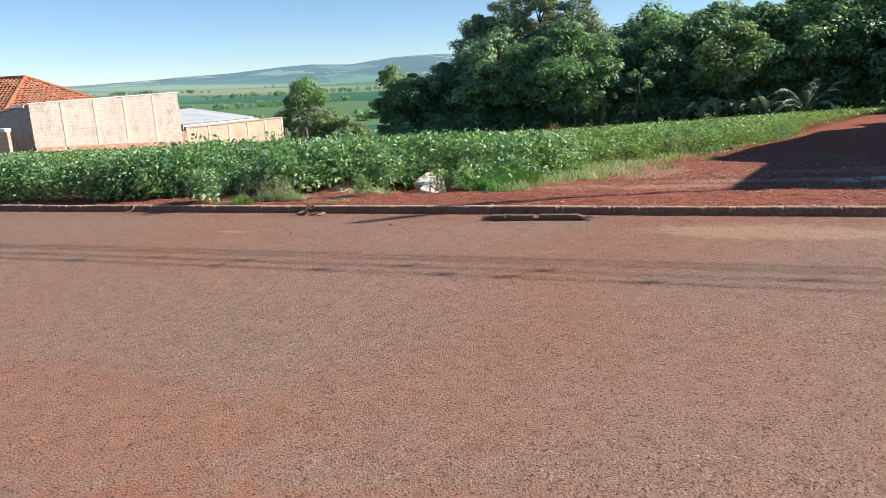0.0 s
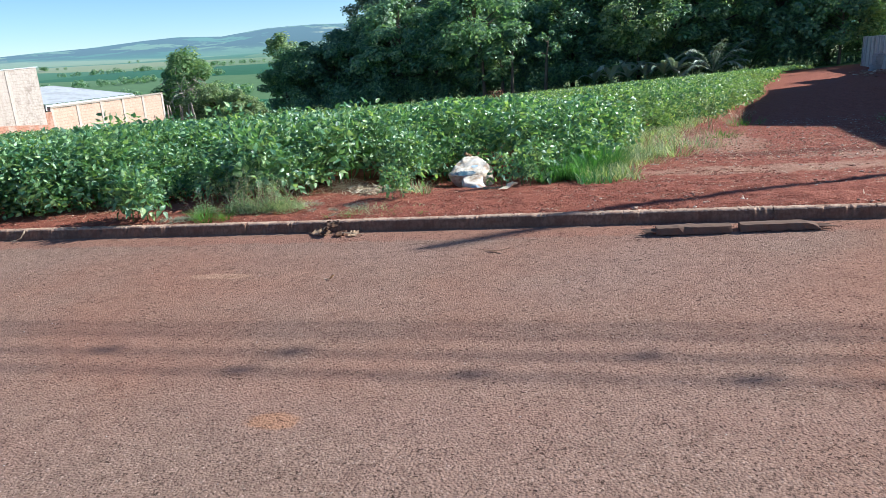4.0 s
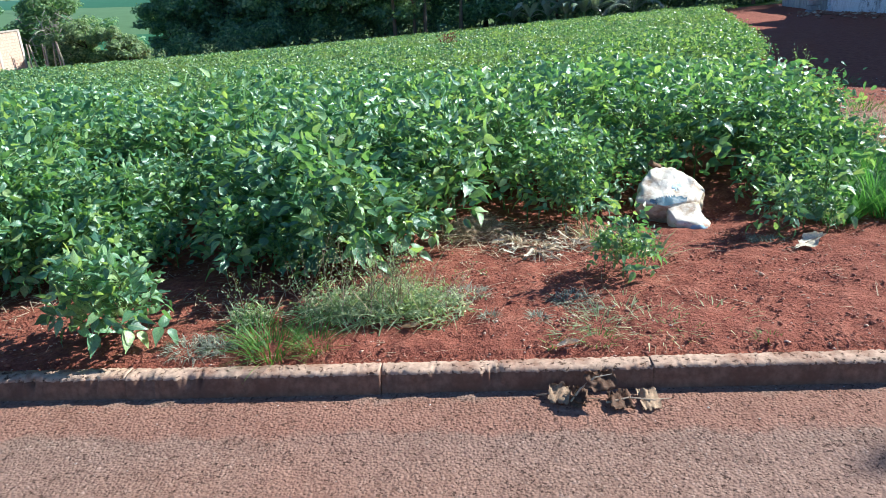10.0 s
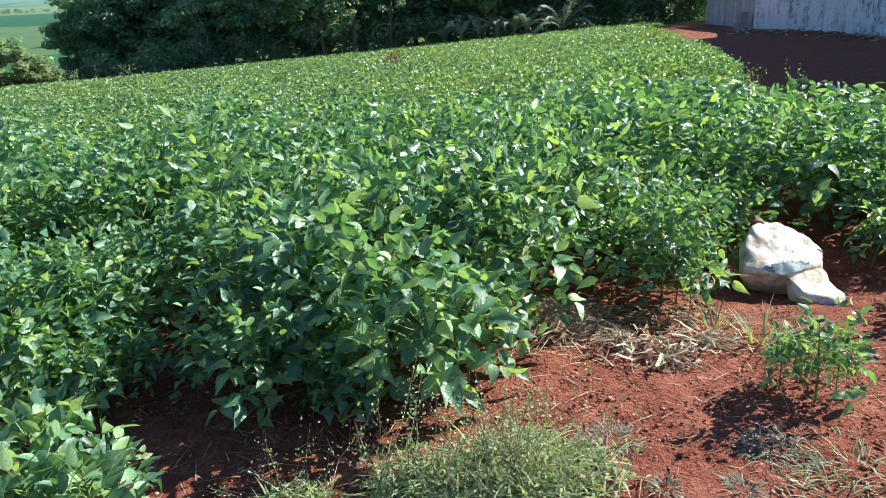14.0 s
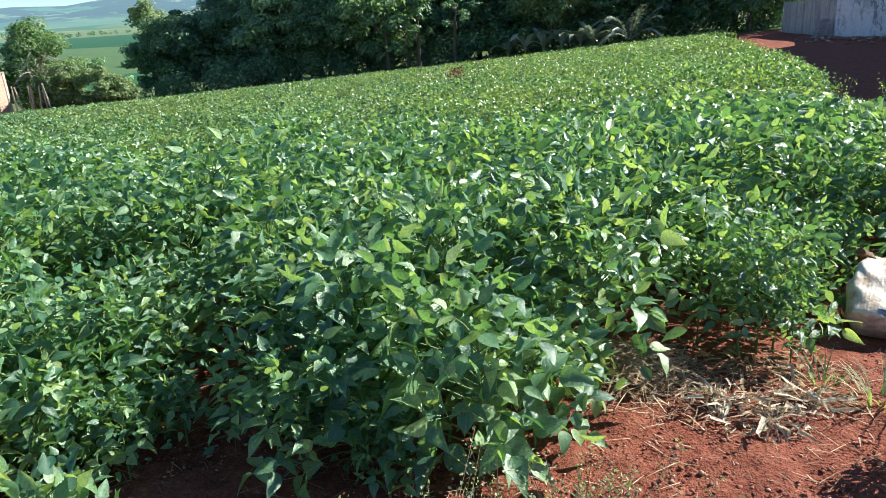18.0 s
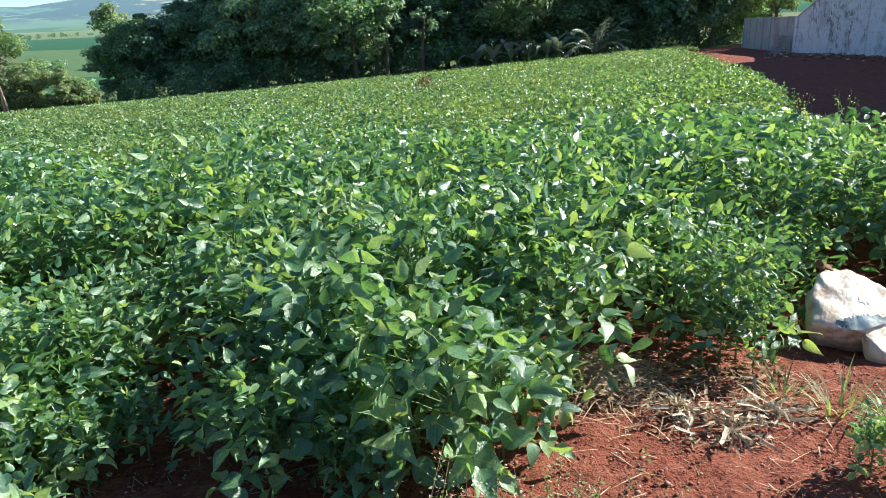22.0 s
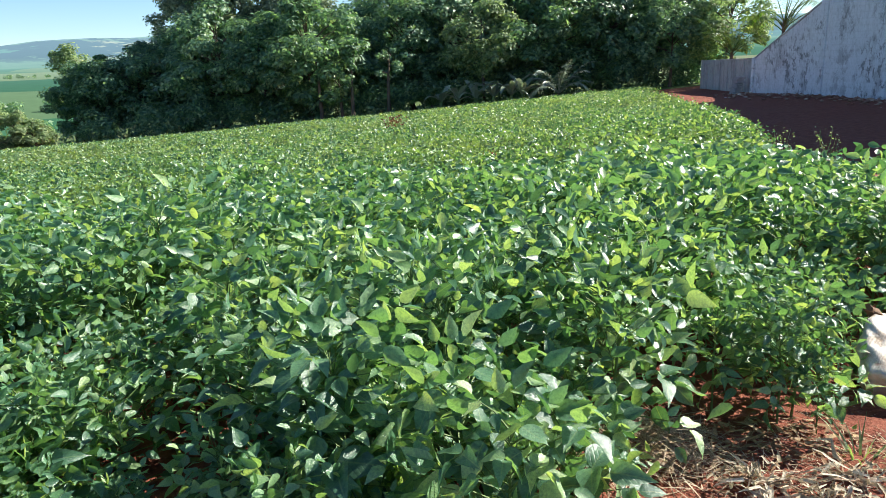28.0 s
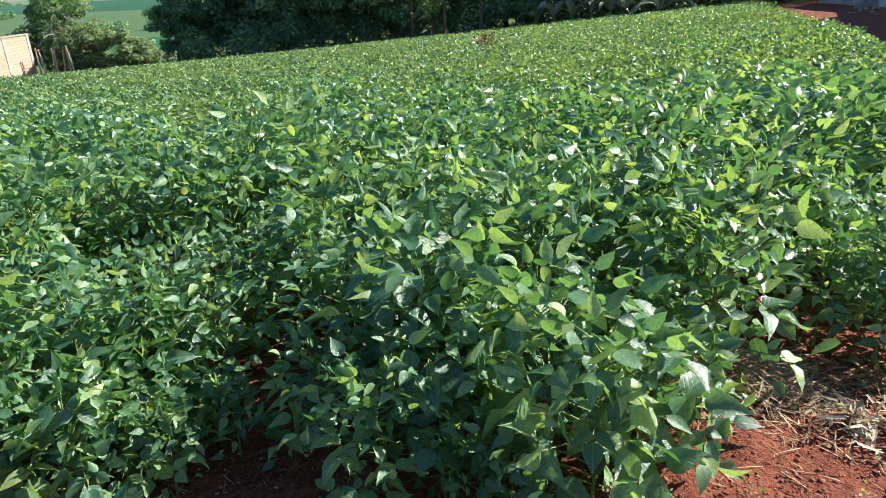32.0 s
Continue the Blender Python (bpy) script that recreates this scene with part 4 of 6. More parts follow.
# ---- kerb ----
def kerb_stone(seed, length=0.985, steps=150):
    """A cast kerb stone with a worn, chipped upper edge."""
    rng = np.random.default_rng(seed)
    off = rng.uniform(0, 50)
    xs = np.linspace(0.0004, length - 0.0004, steps)
    prof = [(0.0, -0.3), (0.002, 0.03), (0.006, 0.07), (0.009, 0.10), (0.011, 0.125), (0.013, 0.140), (0.017, 0.148), (0.034, 0.151), (0.060, 0.150), (0.090, 0.148), (0.096, -0.1)]
    bites = [(rng.uniform(0, length), rng.uniform(0.01, 0.09), rng.uniform(0.006, 0.03)) for _ in range(int(rng.integers(2, 6)))]
    verts = []
    for x in xs:
        bite = max([0.0] + [d * max(0.0, 1 - ((x - c) / w) ** 2) for c, w, d in bites])
        bite *= max(0.1, 0.75 + 1.1 * noise.noise(Vector((x * 45 + off, 5, 0))))
        worn = 0.007 * max(0.0, noise.fractal(Vector((x * 22 + off, 0.2, 0)), 0.7, 2.2, 4) + 0.1)
        for k, (y, z) in enumerate(prof):
            j = noise.fractal(Vector((x * 75 + off, y * 60 + z * 60, 1.0)), 0.8, 2.0, 3)
            dy = dz = 0.0
            if 3 <= k <= 7:
                dy = (bite + worn) * (0.25, 0.75, 1.0, 0.85, 0.3)[k - 3] + 0.006 * j
                dz = -(bite + worn) * (0.0, 0.25, 0.5, 0.65, 0.35)[k - 3] + 0.0045 * j
            elif k in (1, 2):
                dy = 0.003 * j
            elif k in (8, 9):
                dz = 0.005 * j
            verts.append((x, y + dy, z + dz))
    n = len(prof)
    faces = [(i * n + k, i * n + k + 1, (i + 1) * n + k + 1, (i + 1) * n + k) for i in range(len(xs) - 1) for k in range(n - 1)]
    faces = [f[::-1] for f in faces]
    ends = [tuple(range(n)), tuple((len(xs) - 1) * n + k for k in range(n))[::-1]]
    me = bpy.data.meshes.new("kerb_stone")
    me.from_pydata(verts, [], faces + ends)
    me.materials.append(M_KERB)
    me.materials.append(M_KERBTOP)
    # light by colour: shade-toned material in front, sunlit dusty one on top
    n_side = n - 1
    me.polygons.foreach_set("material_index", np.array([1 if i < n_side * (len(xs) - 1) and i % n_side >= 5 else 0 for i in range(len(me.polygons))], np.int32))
    me.update()
    bm = bmesh.new()
    bm.from_mesh(me)
    bmesh.ops.recalc_face_normals(bm, faces=bm.faces)
    for f in bm.faces:
        f.smooth = len(f.verts) == 4
    bm.to_mesh(me)
    bm.free()
    return me


def kerbs():
    root = tagged(new("kerb"), "row of worn concrete kerb stones, dusty and chipped", "kerb", kind="structure")
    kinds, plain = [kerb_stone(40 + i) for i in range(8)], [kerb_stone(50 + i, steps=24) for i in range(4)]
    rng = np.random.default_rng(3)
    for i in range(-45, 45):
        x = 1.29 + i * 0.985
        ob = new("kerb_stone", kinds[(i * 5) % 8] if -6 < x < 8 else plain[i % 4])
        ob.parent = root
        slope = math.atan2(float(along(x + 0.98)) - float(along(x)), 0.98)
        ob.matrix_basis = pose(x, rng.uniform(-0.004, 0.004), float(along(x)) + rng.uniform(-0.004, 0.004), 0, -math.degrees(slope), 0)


kerbs()


# ---- small things on the verge and street ----
def add_strip(bm, pts, widths, up=(0, 0, 1), cup=0.25):
    pts = [Vector(p) for p in pts]
    rows = []
    for i, p in enumerate(pts):
        d = (pts[min(i + 1, len(pts) - 1)] - pts[max(i - 1, 0)]).normalized()
        s = d.cross(Vector(up))
        s = s.normalized() if s.length > 1e-4 else Vector((1, 0, 0))
        n = s.cross(d)
        w = widths[i] * 0.5
        rows.append([bm.verts.new(p - s * w + n * w * cup), bm.verts.new(p), bm.verts.new(p + s * w + n * w * cup)])
    for a, b in zip(rows, rows[1:]):
        bm.faces.new((a[0], a[1], b[1], b[0]))
        bm.faces.new((a[1], a[2], b[2], b[1]))


def blades_mesh(name, rng, base, direction, length, width, mat, bend=0.5, segs=4):
    """Many bent grass blades as one mesh."""
    n = len(base)
    u = np.linspace(0, 1, segs)
    d = direction / np.linalg.norm(direction, axis=1, keepdims=True)
    side = np.cross(d, np.array([0, 0, 1.0]))
    side = side / (np.linalg.norm(side, axis=1, keepdims=True) + 1e-6)
    out = d.copy()
    out[:, 2] = 0
    out /= np.linalg.norm(out, axis=1, keepdims=True) + 1e-6
    verts = np.zeros((n, segs, 2, 3))
    for k, t in enumerate(u):
        c = base + d * (length * t)[:, None] + (out * 0.5 + np.array([0, 0, -0.6])) * (length * bend * t * t)[:, None] * 0.7
        w = width * (1 - 0.9 * t ** 1.5) * 0.5
        verts[:, k, 0] = c - side * w[:, None]
        verts[:, k, 1] = c + side * w[:, None]
    idx = np.arange(n * segs * 2).reshape(n, segs, 2)
    f = np.stack([idx[:, :-1, 0], idx[:, :-1, 1], idx[:, 1:, 1], idx[:, 1:, 0]], -1).reshape(-1, 4)
    return mesh_np(name, verts.reshape(-1, 3), f, mat)


def verge_z(x, y):
    return float(ground_z(x, max(y, KERB_W))) + 0.012


def grass_tuft(x, y, n, spread, length, mat, label, cat="grass tuft", seed=0, lift=0.9, width=0.005, name="grass_tuft", bend=0.6):
    rng = np.random.default_rng(seed)
    a = rng.uniform(0, 6.28, n)
    r = spread * np.sqrt(rng.uniform(0, 1, n)) * 0.5
    base = np.stack([np.cos(a) * r, np.sin(a) * r, np.full(n, -0.01)], 1)
    d = np.stack([np.cos(a) * 0.8 * rng.uniform(0.1, 1.1, n), np.sin(a) * 0.8 * rng.uniform(0.1, 1.1, n), rng.uniform(0.4, 1.1, n) * lift], 1)
    root = tagged(new(name), label, cat)
    part("foliage", blades_mesh("foliage", rng, base, d, length * rng.uniform(0.5, 1.15, n), width * rng.uniform(0.6, 1.3, n), mat, bend), None, root)
    root.location = (x, y, verge_z(x, y))
    return root


def wispy_weed(x, y, n, spread, height, seed):
    """Thin seeding stalks with feathery heads over fine blades."""
    rng = np.random.default_rng(seed)
    root = tagged(new("seeding_weed"), "wispy grey-green weed with feathery seed heads", "weed")
    root.location = (x, y, verge_z(x, y))
    k = n * 11
    a = rng.uniform(0, 6.28, k)
    r = spread * np.sqrt(rng.uniform(0, 1, k)) * 0.55
    base = np.stack([np.cos(a) * r, np.sin(a) * r * 0.6, rng.uniform(-0.01, 0.15, k) * height], 1)
    d = np.stack([rng.normal(0, 0.6, k), rng.normal(0, 0.6, k), rng.uniform(0.1, 0.9, k)], 1)
    part("foliage", blades_mesh("foliage", rng, base, d, height * 0.42 * rng.uniform(0.3, 1.15, k), 0.009 * rng.uniform(0.6, 1.3, k), M_WEED, 0.8), None, root)
    k = n * 20
    a, q = rng.uniform(0, 6.28, k), np.sqrt(rng.uniform(0, 1, k))
    rag = 1 + 0.9 * np.array([noise.noise(Vector((math.cos(c) * 2 + seed, math.sin(c) * 2, 0))) for c in a])
    p = np.stack([np.cos(a) * q * spread * 0.62 * rag, np.sin(a) * q * spread * 0.4 * rag, height * 0.5 * (1 - 0.75 * q * q) * rng.uniform(0.05, 1.0, k) ** 0.7], 1)
    part("seed_plume", scatter("seed_plume", LEAF4, LEAF4_F, p, rand_dirs(rng, k) + np.array([0, 0, 0.6]), rand_dirs(rng, k), rng.uniform(0.012, 0.034, k), M_WEED, rng.uniform(0.007, 0.018, k)), None, root)
    stalk, pos = bmesh.new(), []
    for i in range(n):
        b = Vector((rng.normal(0, spread * 0.25), rng.normal(0, spread * 0.15), 0))
        tip = b + Vector((rng.normal(0, 0.10), rng.normal(0, 0.08), height * rng.uniform(0.55, 1.1)))
        mid_p = b.lerp(tip, 0.55) + Vector((rng.normal(0, 0.015), rng.normal(0, 0.015), 0))
        add_tube(stalk, [b, mid_p, tip], [0.0016, 0.0012, 0.0007], 3, False)
        for k in range(22):
            q = mid_p.lerp(tip, rng.uniform(0.05, 1.05))
            pos.append(tuple(q + Vector(rng.normal(0, 0.014, 3))))
    part("stalk_tangle", stalk, M_STRAW, root)
    pos = np.array(pos)
    s = rng.uniform(0.006, 0.013, len(pos))
    part("seed_plume", scatter("seed_plume", LEAF4, LEAF4_F, pos, rand_dirs(rng, len(pos)), rand_dirs(rng, len(pos)), s, M_WEED), None, root)
    return root


def cushion_weed(x, y, r, seed, mat=None, h=0.05):
    """A low cushion of short curling shoots."""
    rng = np.random.default_rng(seed)
    n = int(4200 * r)
    a, q = rng.uniform(0, 6.28, n), r * np.sqrt(rng.uniform(0, 1, n))
    lump = np.array([noise.noise(Vector((c * 3 + seed, d * 3, 0))) for c, d in zip(np.cos(a), np.sin(a))])
    q = q * (1 + 0.5 * lump)
    base = np.stack([np.cos(a) * q, np.sin(a) * q * 0.8, np.full(n, -0.004)], 1)
    d = np.stack([np.cos(a) * 0.7, np.sin(a) * 0.7, np.full(n, 0.45)], 1) + rng.normal(0, 0.55, (n, 3))
    d[:, 2] = np.abs(d[:, 2]) + 0.1
    root = tagged(new("cushion_weed"), "low grey-green cushion weed flat on the red earth", "weed")
    root.location = (x, y, verge_z(x, y))
    part("foliage", blades_mesh("foliage", rng, base, d, h * rng.uniform(0.5, 1.3, n), 0.005 * rng.uniform(0.6, 1.4, n), mat or M_WEEDGREY, 0.9), None, root)


def withered_plant(x, y, seed):
    rng = np.random.default_rng(seed)
    root = tagged(new("withered_plant"), "uprooted withered grey plant lying on the earth", "dead plant")
    root.location = (x, y, verge_z(x, y))
    bm = bmesh.new()
    for i in range(46):
        a, r = rng.uniform(0, 6.28), rng.uniform(0.0, 0.10)
        p = Vector((math.cos(a) * r * 1.3, math.sin(a) * r * 0.7, rng.uniform(0.01, 0.05)))
        pts = [p]
        for k in range(4):
            pts.append(pts[-1] + Vector((rng.normal(0, 0.018) + math.cos(a) * 0.012, rng.normal(0, 0.018) + math.sin(a) * 0.012, rng.normal(0.0, 0.014))))
        for q in pts:
            q.z = max(q.z, 0.003)
        w = rng.uniform(0.008, 0.018)
        add_strip(bm, pts, [w * 0.3, w, w * 0.9, w * 0.6, w * 0.1], (rng.normal(), rng.normal(), 1))
    part("shrivelled_foliage", bm, M_GREYDRY, root)
    bm = bmesh.new()
    for i in range(9):
        a = rng.uniform(0, 6.28)
        add_tube(bm, [(0, 0, 0.02), (math.cos(a) * 0.07, math.sin(a) * 0.05, 0.035), (math.cos(a) * 0.16, math.sin(a) * 0.1, 0.008)], [0.004, 0.003, 0.0015], 4, False)
    part("twig_tangle", bm, M_STRAW, root)


def straw_litter():
    rng = np.random.default_rng(21)
    def heap(name, label, n, cx, cy, sx_, sy_, hmax, lmin, lmax, mat, w=0.004):
        px, py = rng.normal(cx, sx_, n), rng.normal(cy, sy_, n)
        py = np.maximum(py, 0.16)
        fall = np.exp(-(((px - cx) / (sx_ * 1.6)) ** 2 + ((py - cy) / (sy_ * 1.6)) ** 2))
        pz = ground_z(px, py) + 0.016 + rng.uniform(0, 1, n) * hmax * fall
        a = rng.uniform(0, 6.28, n)
        d = np.stack([np.cos(a), np.sin(a), rng.normal(0, 0.12, n)], 1)
        me = blades_mesh(name, rng, np.stack([px, py, pz], 1), d, rng.uniform(lmin, lmax, n), w * rng.uniform(0.5, 1.6, n), mat, 0.12)
        tagged(new(name, me), label, "straw", kind="stuff")
    heap("straw_heap", "heap of pale dry straw at the crop's edge", 900, 0.60, 1.58, 0.11, 0.11, 0.11, 0.06, 0.18, M_STRAW, 0.004)
    heap("straw_litter", "scattered straw and dry stalks on red earth", 460, 0.92, 1.42, 0.28, 0.2, 0.02, 0.03, 0.13, M_STRAW, 0.0035)
    heap("straw_litter", "dark rotting leaf litter beside the crop", 220, 1.0, 1.62, 0.22, 0.13, 0.03, 0.03, 0.08, M_DRY, 0.012)
    heap("straw_litter", "sparse dry stalks on the bare verge", 260, 0.6, 0.75, 0.7, 0.35, 0.006, 0.03, 0.11, M_STRAW, 0.003)
    heap("straw_litter", "sparse dry stalks on the bare verge", 160, 2.2, 1.0, 0.7, 0.4, 0.006, 0.02, 0.08, M_STRAW, 0.003)
    heap("straw_litter", "dry stalks and chaff strewn over the track", 1500, 5.2, 2.6, 1.5, 1.3, 0.006, 0.03, 0.16, M_STRAW, 0.006)
    heap("straw_litter", "pale dead stalks and leaf litter under the crop", 700, -2.0, 1.05, 0.35, 0.25, 0.05, 0.04, 0.16, M_STRAW, 0.005)
    heap("straw_litter", "dry stalks under the crop's shaded edge", 320, -0.6, 0.75, 0.5, 0.22, 0.01, 0.04, 0.14, M_STRAW, 0.003)
    heap("straw_litter", "dry stalks and dead leaves under the crop", 200, -1.9, 0.75, 0.3, 0.15, 0.02, 0.04, 0.14, M_STRAW, 0.004)


straw_litter()


def curled_leaf(x, y, z, length, width, curl, turn, seed, label, mat=None, lift=0.0):
    """A dead leaf: a curled, crumpled blade with a midrib and ragged edges."""
    rng = np.random.default_rng(seed)
    root = tagged(new("dry_leaf"), label, "dry leaf")
    n, m = 15, 7
    pts = []
    bm = bmesh.new()
    g = []
    for i in range(n):
        u = i / (n - 1)
        ang = curl * u
        c = Vector((length * math.sin(ang) / max(curl, 1e-3), 0.25 * length * math.sin(u * 3 + seed) * 0.3, lift * u + length * (1 - math.cos(ang)) / max(curl, 1e-3) + 0.008))
        pts.append(c)
        w = width * math.sin(math.pi * min(0.98, u * 0.93 + 0.05)) * rng.uniform(0.75, 1.1) * 0.5
        roll_up = 1.1 + 0.9 * math.sin(seed * 1.7 + u * 4)
        row = []
        for k in range(m):
            s = 2 * k / (m - 1) - 1
            a = s * roll_up
            p = c + Vector((0, w * math.sin(a) / max(0.5, roll_up) * 1.3, w * (1 - math.cos(a)) * 0.8))
            q = Vector((p.x * 45 + seed, p.y * 45, p.z * 45))
            p += Vector((noise.noise(q), noise.noise(q + Vector((9, 0, 0))), noise.noise(q + Vector((0, 9, 0))))) * 0.10 * width
            p.z = max(p.z, 0.002)
            row.append(bm.verts.new(p))
        g.append(row)
    for i in range(n - 1):
        for k in range(m - 1):
            if k in (0, m - 2) and rng.uniform() < 0.14:
                continue
            bm.faces.new((g[i][k], g[i + 1][k], g[i + 1][k + 1], g[i][k + 1]))
    part("blade", bm, mat or M_DRY, root, smooth=True)
    bm = bmesh.new()
    add_tube(bm, [pts[0] + Vector((-0.25 * length, 0.01, 0.004))] + [p + Vector((0, 0, 0.001)) for p in pts], [0.0022] + [0.0025 * (1 - 0.8 * i / n) for i in range(n)], 4)
    part("midrib", bm, M_STRAW, root)
    root.matrix_basis = pose(x, y, z, rng.uniform(-10, 10), 0, turn)
    return root


M_BROWNLEAF = leaf_mat("brown_dead_leaf", (0.12, 0.062, 0.036), (0.22, 0.13, 0.08), (0.40, 0.27, 0.17), 0.7, 0.25, through_c=(1, 0.8, 0.6), k_through=0.1)


def dead_frond(x, y, turn, seed, label, arch, sheets):
    """A dead stalk arching up with a crumpled, torn blade hanging on it."""
    rng = np.random.default_rng(seed)
    root = tagged(new("dry_leaf"), label, "dry leaf")
    bm = bmesh.new()
    pts = [Vector((-0.05, 0, 0.004)), Vector((-0.02, 0, arch * 0.5)), Vector((0.03, 0.004, arch * 0.92)), Vector((0.09, 0.008, arch))] if arch > 0.03 else [Vector((-0.10, 0, 0.006)), Vector((-0.02, 0.005, 0.02)), Vector((0.06, -0.005, 0.012)), Vector((0.13, 0.01, 0.006))]
    add_tube(bm, pts, [0.004, 0.0035, 0.003, 0.0015], 5)
    part("stalk", bm, M_STRAW, root)
    for cx, cz, lx, lz, lean in sheets:
        bm = bmesh.new()
        bmesh.ops.create_grid(bm, x_segments=15, y_segments=9, size=0.5)
        for v in list(bm.verts):
            u, w = v.co.x, v.co.y
            w *= 0.45 + 0.55 * math.cos(u * 2.3)
            k = Vector((u * 4 + seed, w * 5, cx * 40))
            v.co = Vector((cx + u * lx, lean * w * 0.05 + 0.022 * noise.noise(k * 1.3) + 0.014 * math.sin(w * 7), cz + w * lz + 0.016 * noise.noise(k + Vector((0, 0, 6)))))
            v.co.z = max(v.co.z, 0.003)
        bmesh.ops.delete(bm, geom=[f for f in bm.faces if any(e.is_boundary for e in f.edges) and rng.uniform() < 0.3], context="FACES")
        part("blade", bm, M_BROWNLEAF, root, "crumpled brown blade", True)
    root.matrix_basis = pose(x, y, float(road_z(x, y)) + 0.001, 0, 0, turn)


dead_frond(1.04, -0.07, 4, 1, "curled brown dry leaf on a stalk arching up before the kerb", 0.105, [(0.05, 0.085, 0.11, 0.05, 1.2), (-0.02, 0.03, 0.045, 0.04, 1.0)])
dead_frond(0.97, -0.05, -8, 2, "crumpled brown dry leaf at the kerb's foot", 0.0, [(-0.02, 0.022, 0.075, 0.04, 1.6), (0.05, 0.012, 0.06, 0.02, 2.0)])
dead_frond(1.21, -0.08, 5, 3, "crumpled brown dry leaf and stalk at the kerb's foot", 0.0, [(-0.05, 0.014, 0.08, 0.02, 2.0), (0.05, 0.012, 0.07, 0.022, 2.2)])
curled_leaf(-1.92, -0.07, float(road_z(-1.9, 0)), 0.17, 0.06, 1.3, 10, 5, "pale dry leaf curled in the gutter", M_STRAW)
curled_leaf(2.19, 1.13, verge_z(2.25, 1.13), 0.19, 0.10, 0.4, 22, 6, "large pale dry leaf lying on red earth", M_GREYDRY)
curled_leaf(0.96, 0.17, verge_z(0.96, 0.17), 0.09, 0.04, 0.5, 10, 7, "small pale dry leaf on the kerb's back edge", M_STRAW)
curled_leaf(0.34, 0.36, verge_z(0.34, 0.36), 0.10, 0.05, 0.9, -15, 8, "brown dry leaf on red earth")
curled_leaf(2.36, -0.48, float(road_z(2.4, -0.5)), 0.17, 0.03, 0.3, -8, 9, "pale dry leaf lying on the asphalt", M_STRAW)
curled_leaf(1.42, -1.03, float(road_z(1.4, -1)), 0.06, 0.035, 0.8, 20, 10, "small brown dry leaf on the asphalt")

for i, (x, y, n, sp, ln) in enumerate([(-0.16, 0.20, 150, 0.18, 0.19), (0.0, 0.24, 90, 0.14, 0.15), (-0.26, 0.34, 80, 0.16, 0.16), (1.12, 0.22, 50, 0.12, 0.07), (1.75, 0.20, 30, 0.08, 0.05), (0.95, 0.2, 20, 0.06, 0.05), (1.45, 0.30, 40, 0.2, 0.05)]):
    grass_tuft(x, y, n, sp, ln, M_GRASS, "small tuft of green grass behind the kerb", seed=300 + i)
for i, (x, y, n, sp, ln) in enumerate([(1.38, 1.30, 60, 0.16, 0.20), (1.50, 1.12, 50, 0.14, 0.17), (1.25, 1.45, 26, 0.1, 0.16)]):
    grass_tuft(x, y, n, sp, ln, M_WEED, "half-dry grass tuft beside the sack", seed=320 + i, width=0.007)
for i, (x, y, n, sp, h) in enumerate([(0.20, 0.50, 30, 0.36, 0.34), (0.02, 0.50, 18, 0.28, 0.36), (0.42, 0.50, 22, 0.34, 0.24), (-0.32, 0.46, 10, 0.18, 0.24), (0.34, 0.62, 16, 0.3, 0.26)]):
    wispy_weed(x, y, n, sp, h, 340 + i)
for i, (x, y, r) in enumerate([(0.61, 0.68, 0.085), (1.07, 0.58, 0.11), (-0.52, 0.25, 0.10), (-0.40, 0.27, 0.08), (2.12, 1.28, 0.09), (0.9, 0.42, 0.035), (0.70, 0.45, 0.03)]):
    cushion_weed(x, y, r, 360 + i, None, 0.045)
for i, (x, y, n, sp) in enumerate([(1.15, 0.36, 110, 0.30), (1.38, 0.34, 110, 0.30), (1.26, 0.48, 80, 0.26), (1.02, 0.30, 50, 0.14), (1.6, 0.42, 50, 0.3)]):
    grass_tuft(x, y, n, sp, 0.075, M_WEED, "sparse low grey-green grass on red earth", seed=380 + i, lift=0.45, width=0.005, bend=0.8)
withered_plant(0.95, 1.16, 1)
withered_plant(1.12, 1.28, 2)
withered_plant(0.86, 1.30, 3)


def young_plants():
    alone, small, beside = "bushy young soybean plant standing alone by the kerb", "small soybean plant alone on the bare verge", "small soybean plant beside the white sack"
    low = "low leafy soybean plant at the crop's shaded edge"
    for i, (x, y, s, lab, k) in enumerate([(-0.80, 0.30, 0.95, alone, 11), (-1.04, 0.38, 0.85, alone, 12), (-0.80, 0.46, 0.85, alone, 12), (-0.92, 0.42, 1.0, alone, 11),
                                           (1.24, 0.90, 0.66, small, 12), (1.40, 0.84, 0.66, small, 12), (1.34, 0.95, 0.62, small, 12), (2.20, 1.34, 0.75, beside, 11), (2.36, 1.46, 0.85, beside, 12), (2.5, 1.62, 0.95, beside, 11), (2.30, 2.10, 0.80, beside, 11), (2.44, 2.22, 0.85, beside, 12), (2.40, 1.92, 0.72, beside, 12), (2.36, 1.70, 0.75, beside, 12), (2.58, 2.06, 0.8, beside, 11), (2.56, 1.84, 0.75, beside, 12),
                                           (2.45, 1.38, 0.7, beside, 12), (-1.30, 0.94, 0.95, low, 11), (-1.12, 1.04, 0.9, low, 12), (-1.45, 1.02, 1.0, low, 11), (-1.22, 1.14, 1.0, low, 12), (-1.58, 0.88, 0.95, low, 11), (-1.0, 1.22, 0.85, low, 12),
                                           (1.22, 1.66, 0.62, "thin soybean plant at the crop's edge", 1), (1.12, 1.74, 0.7, "thin soybean plant at the crop's edge", 2)]):
        ob = copy_thing(KINDS[k], Matrix.Translation((x, y, verge_z(x, y) - 0.01)) @ Matrix.Rotation(i * 1.3, 4, "Z") @ Matrix.Scale(s, 4))
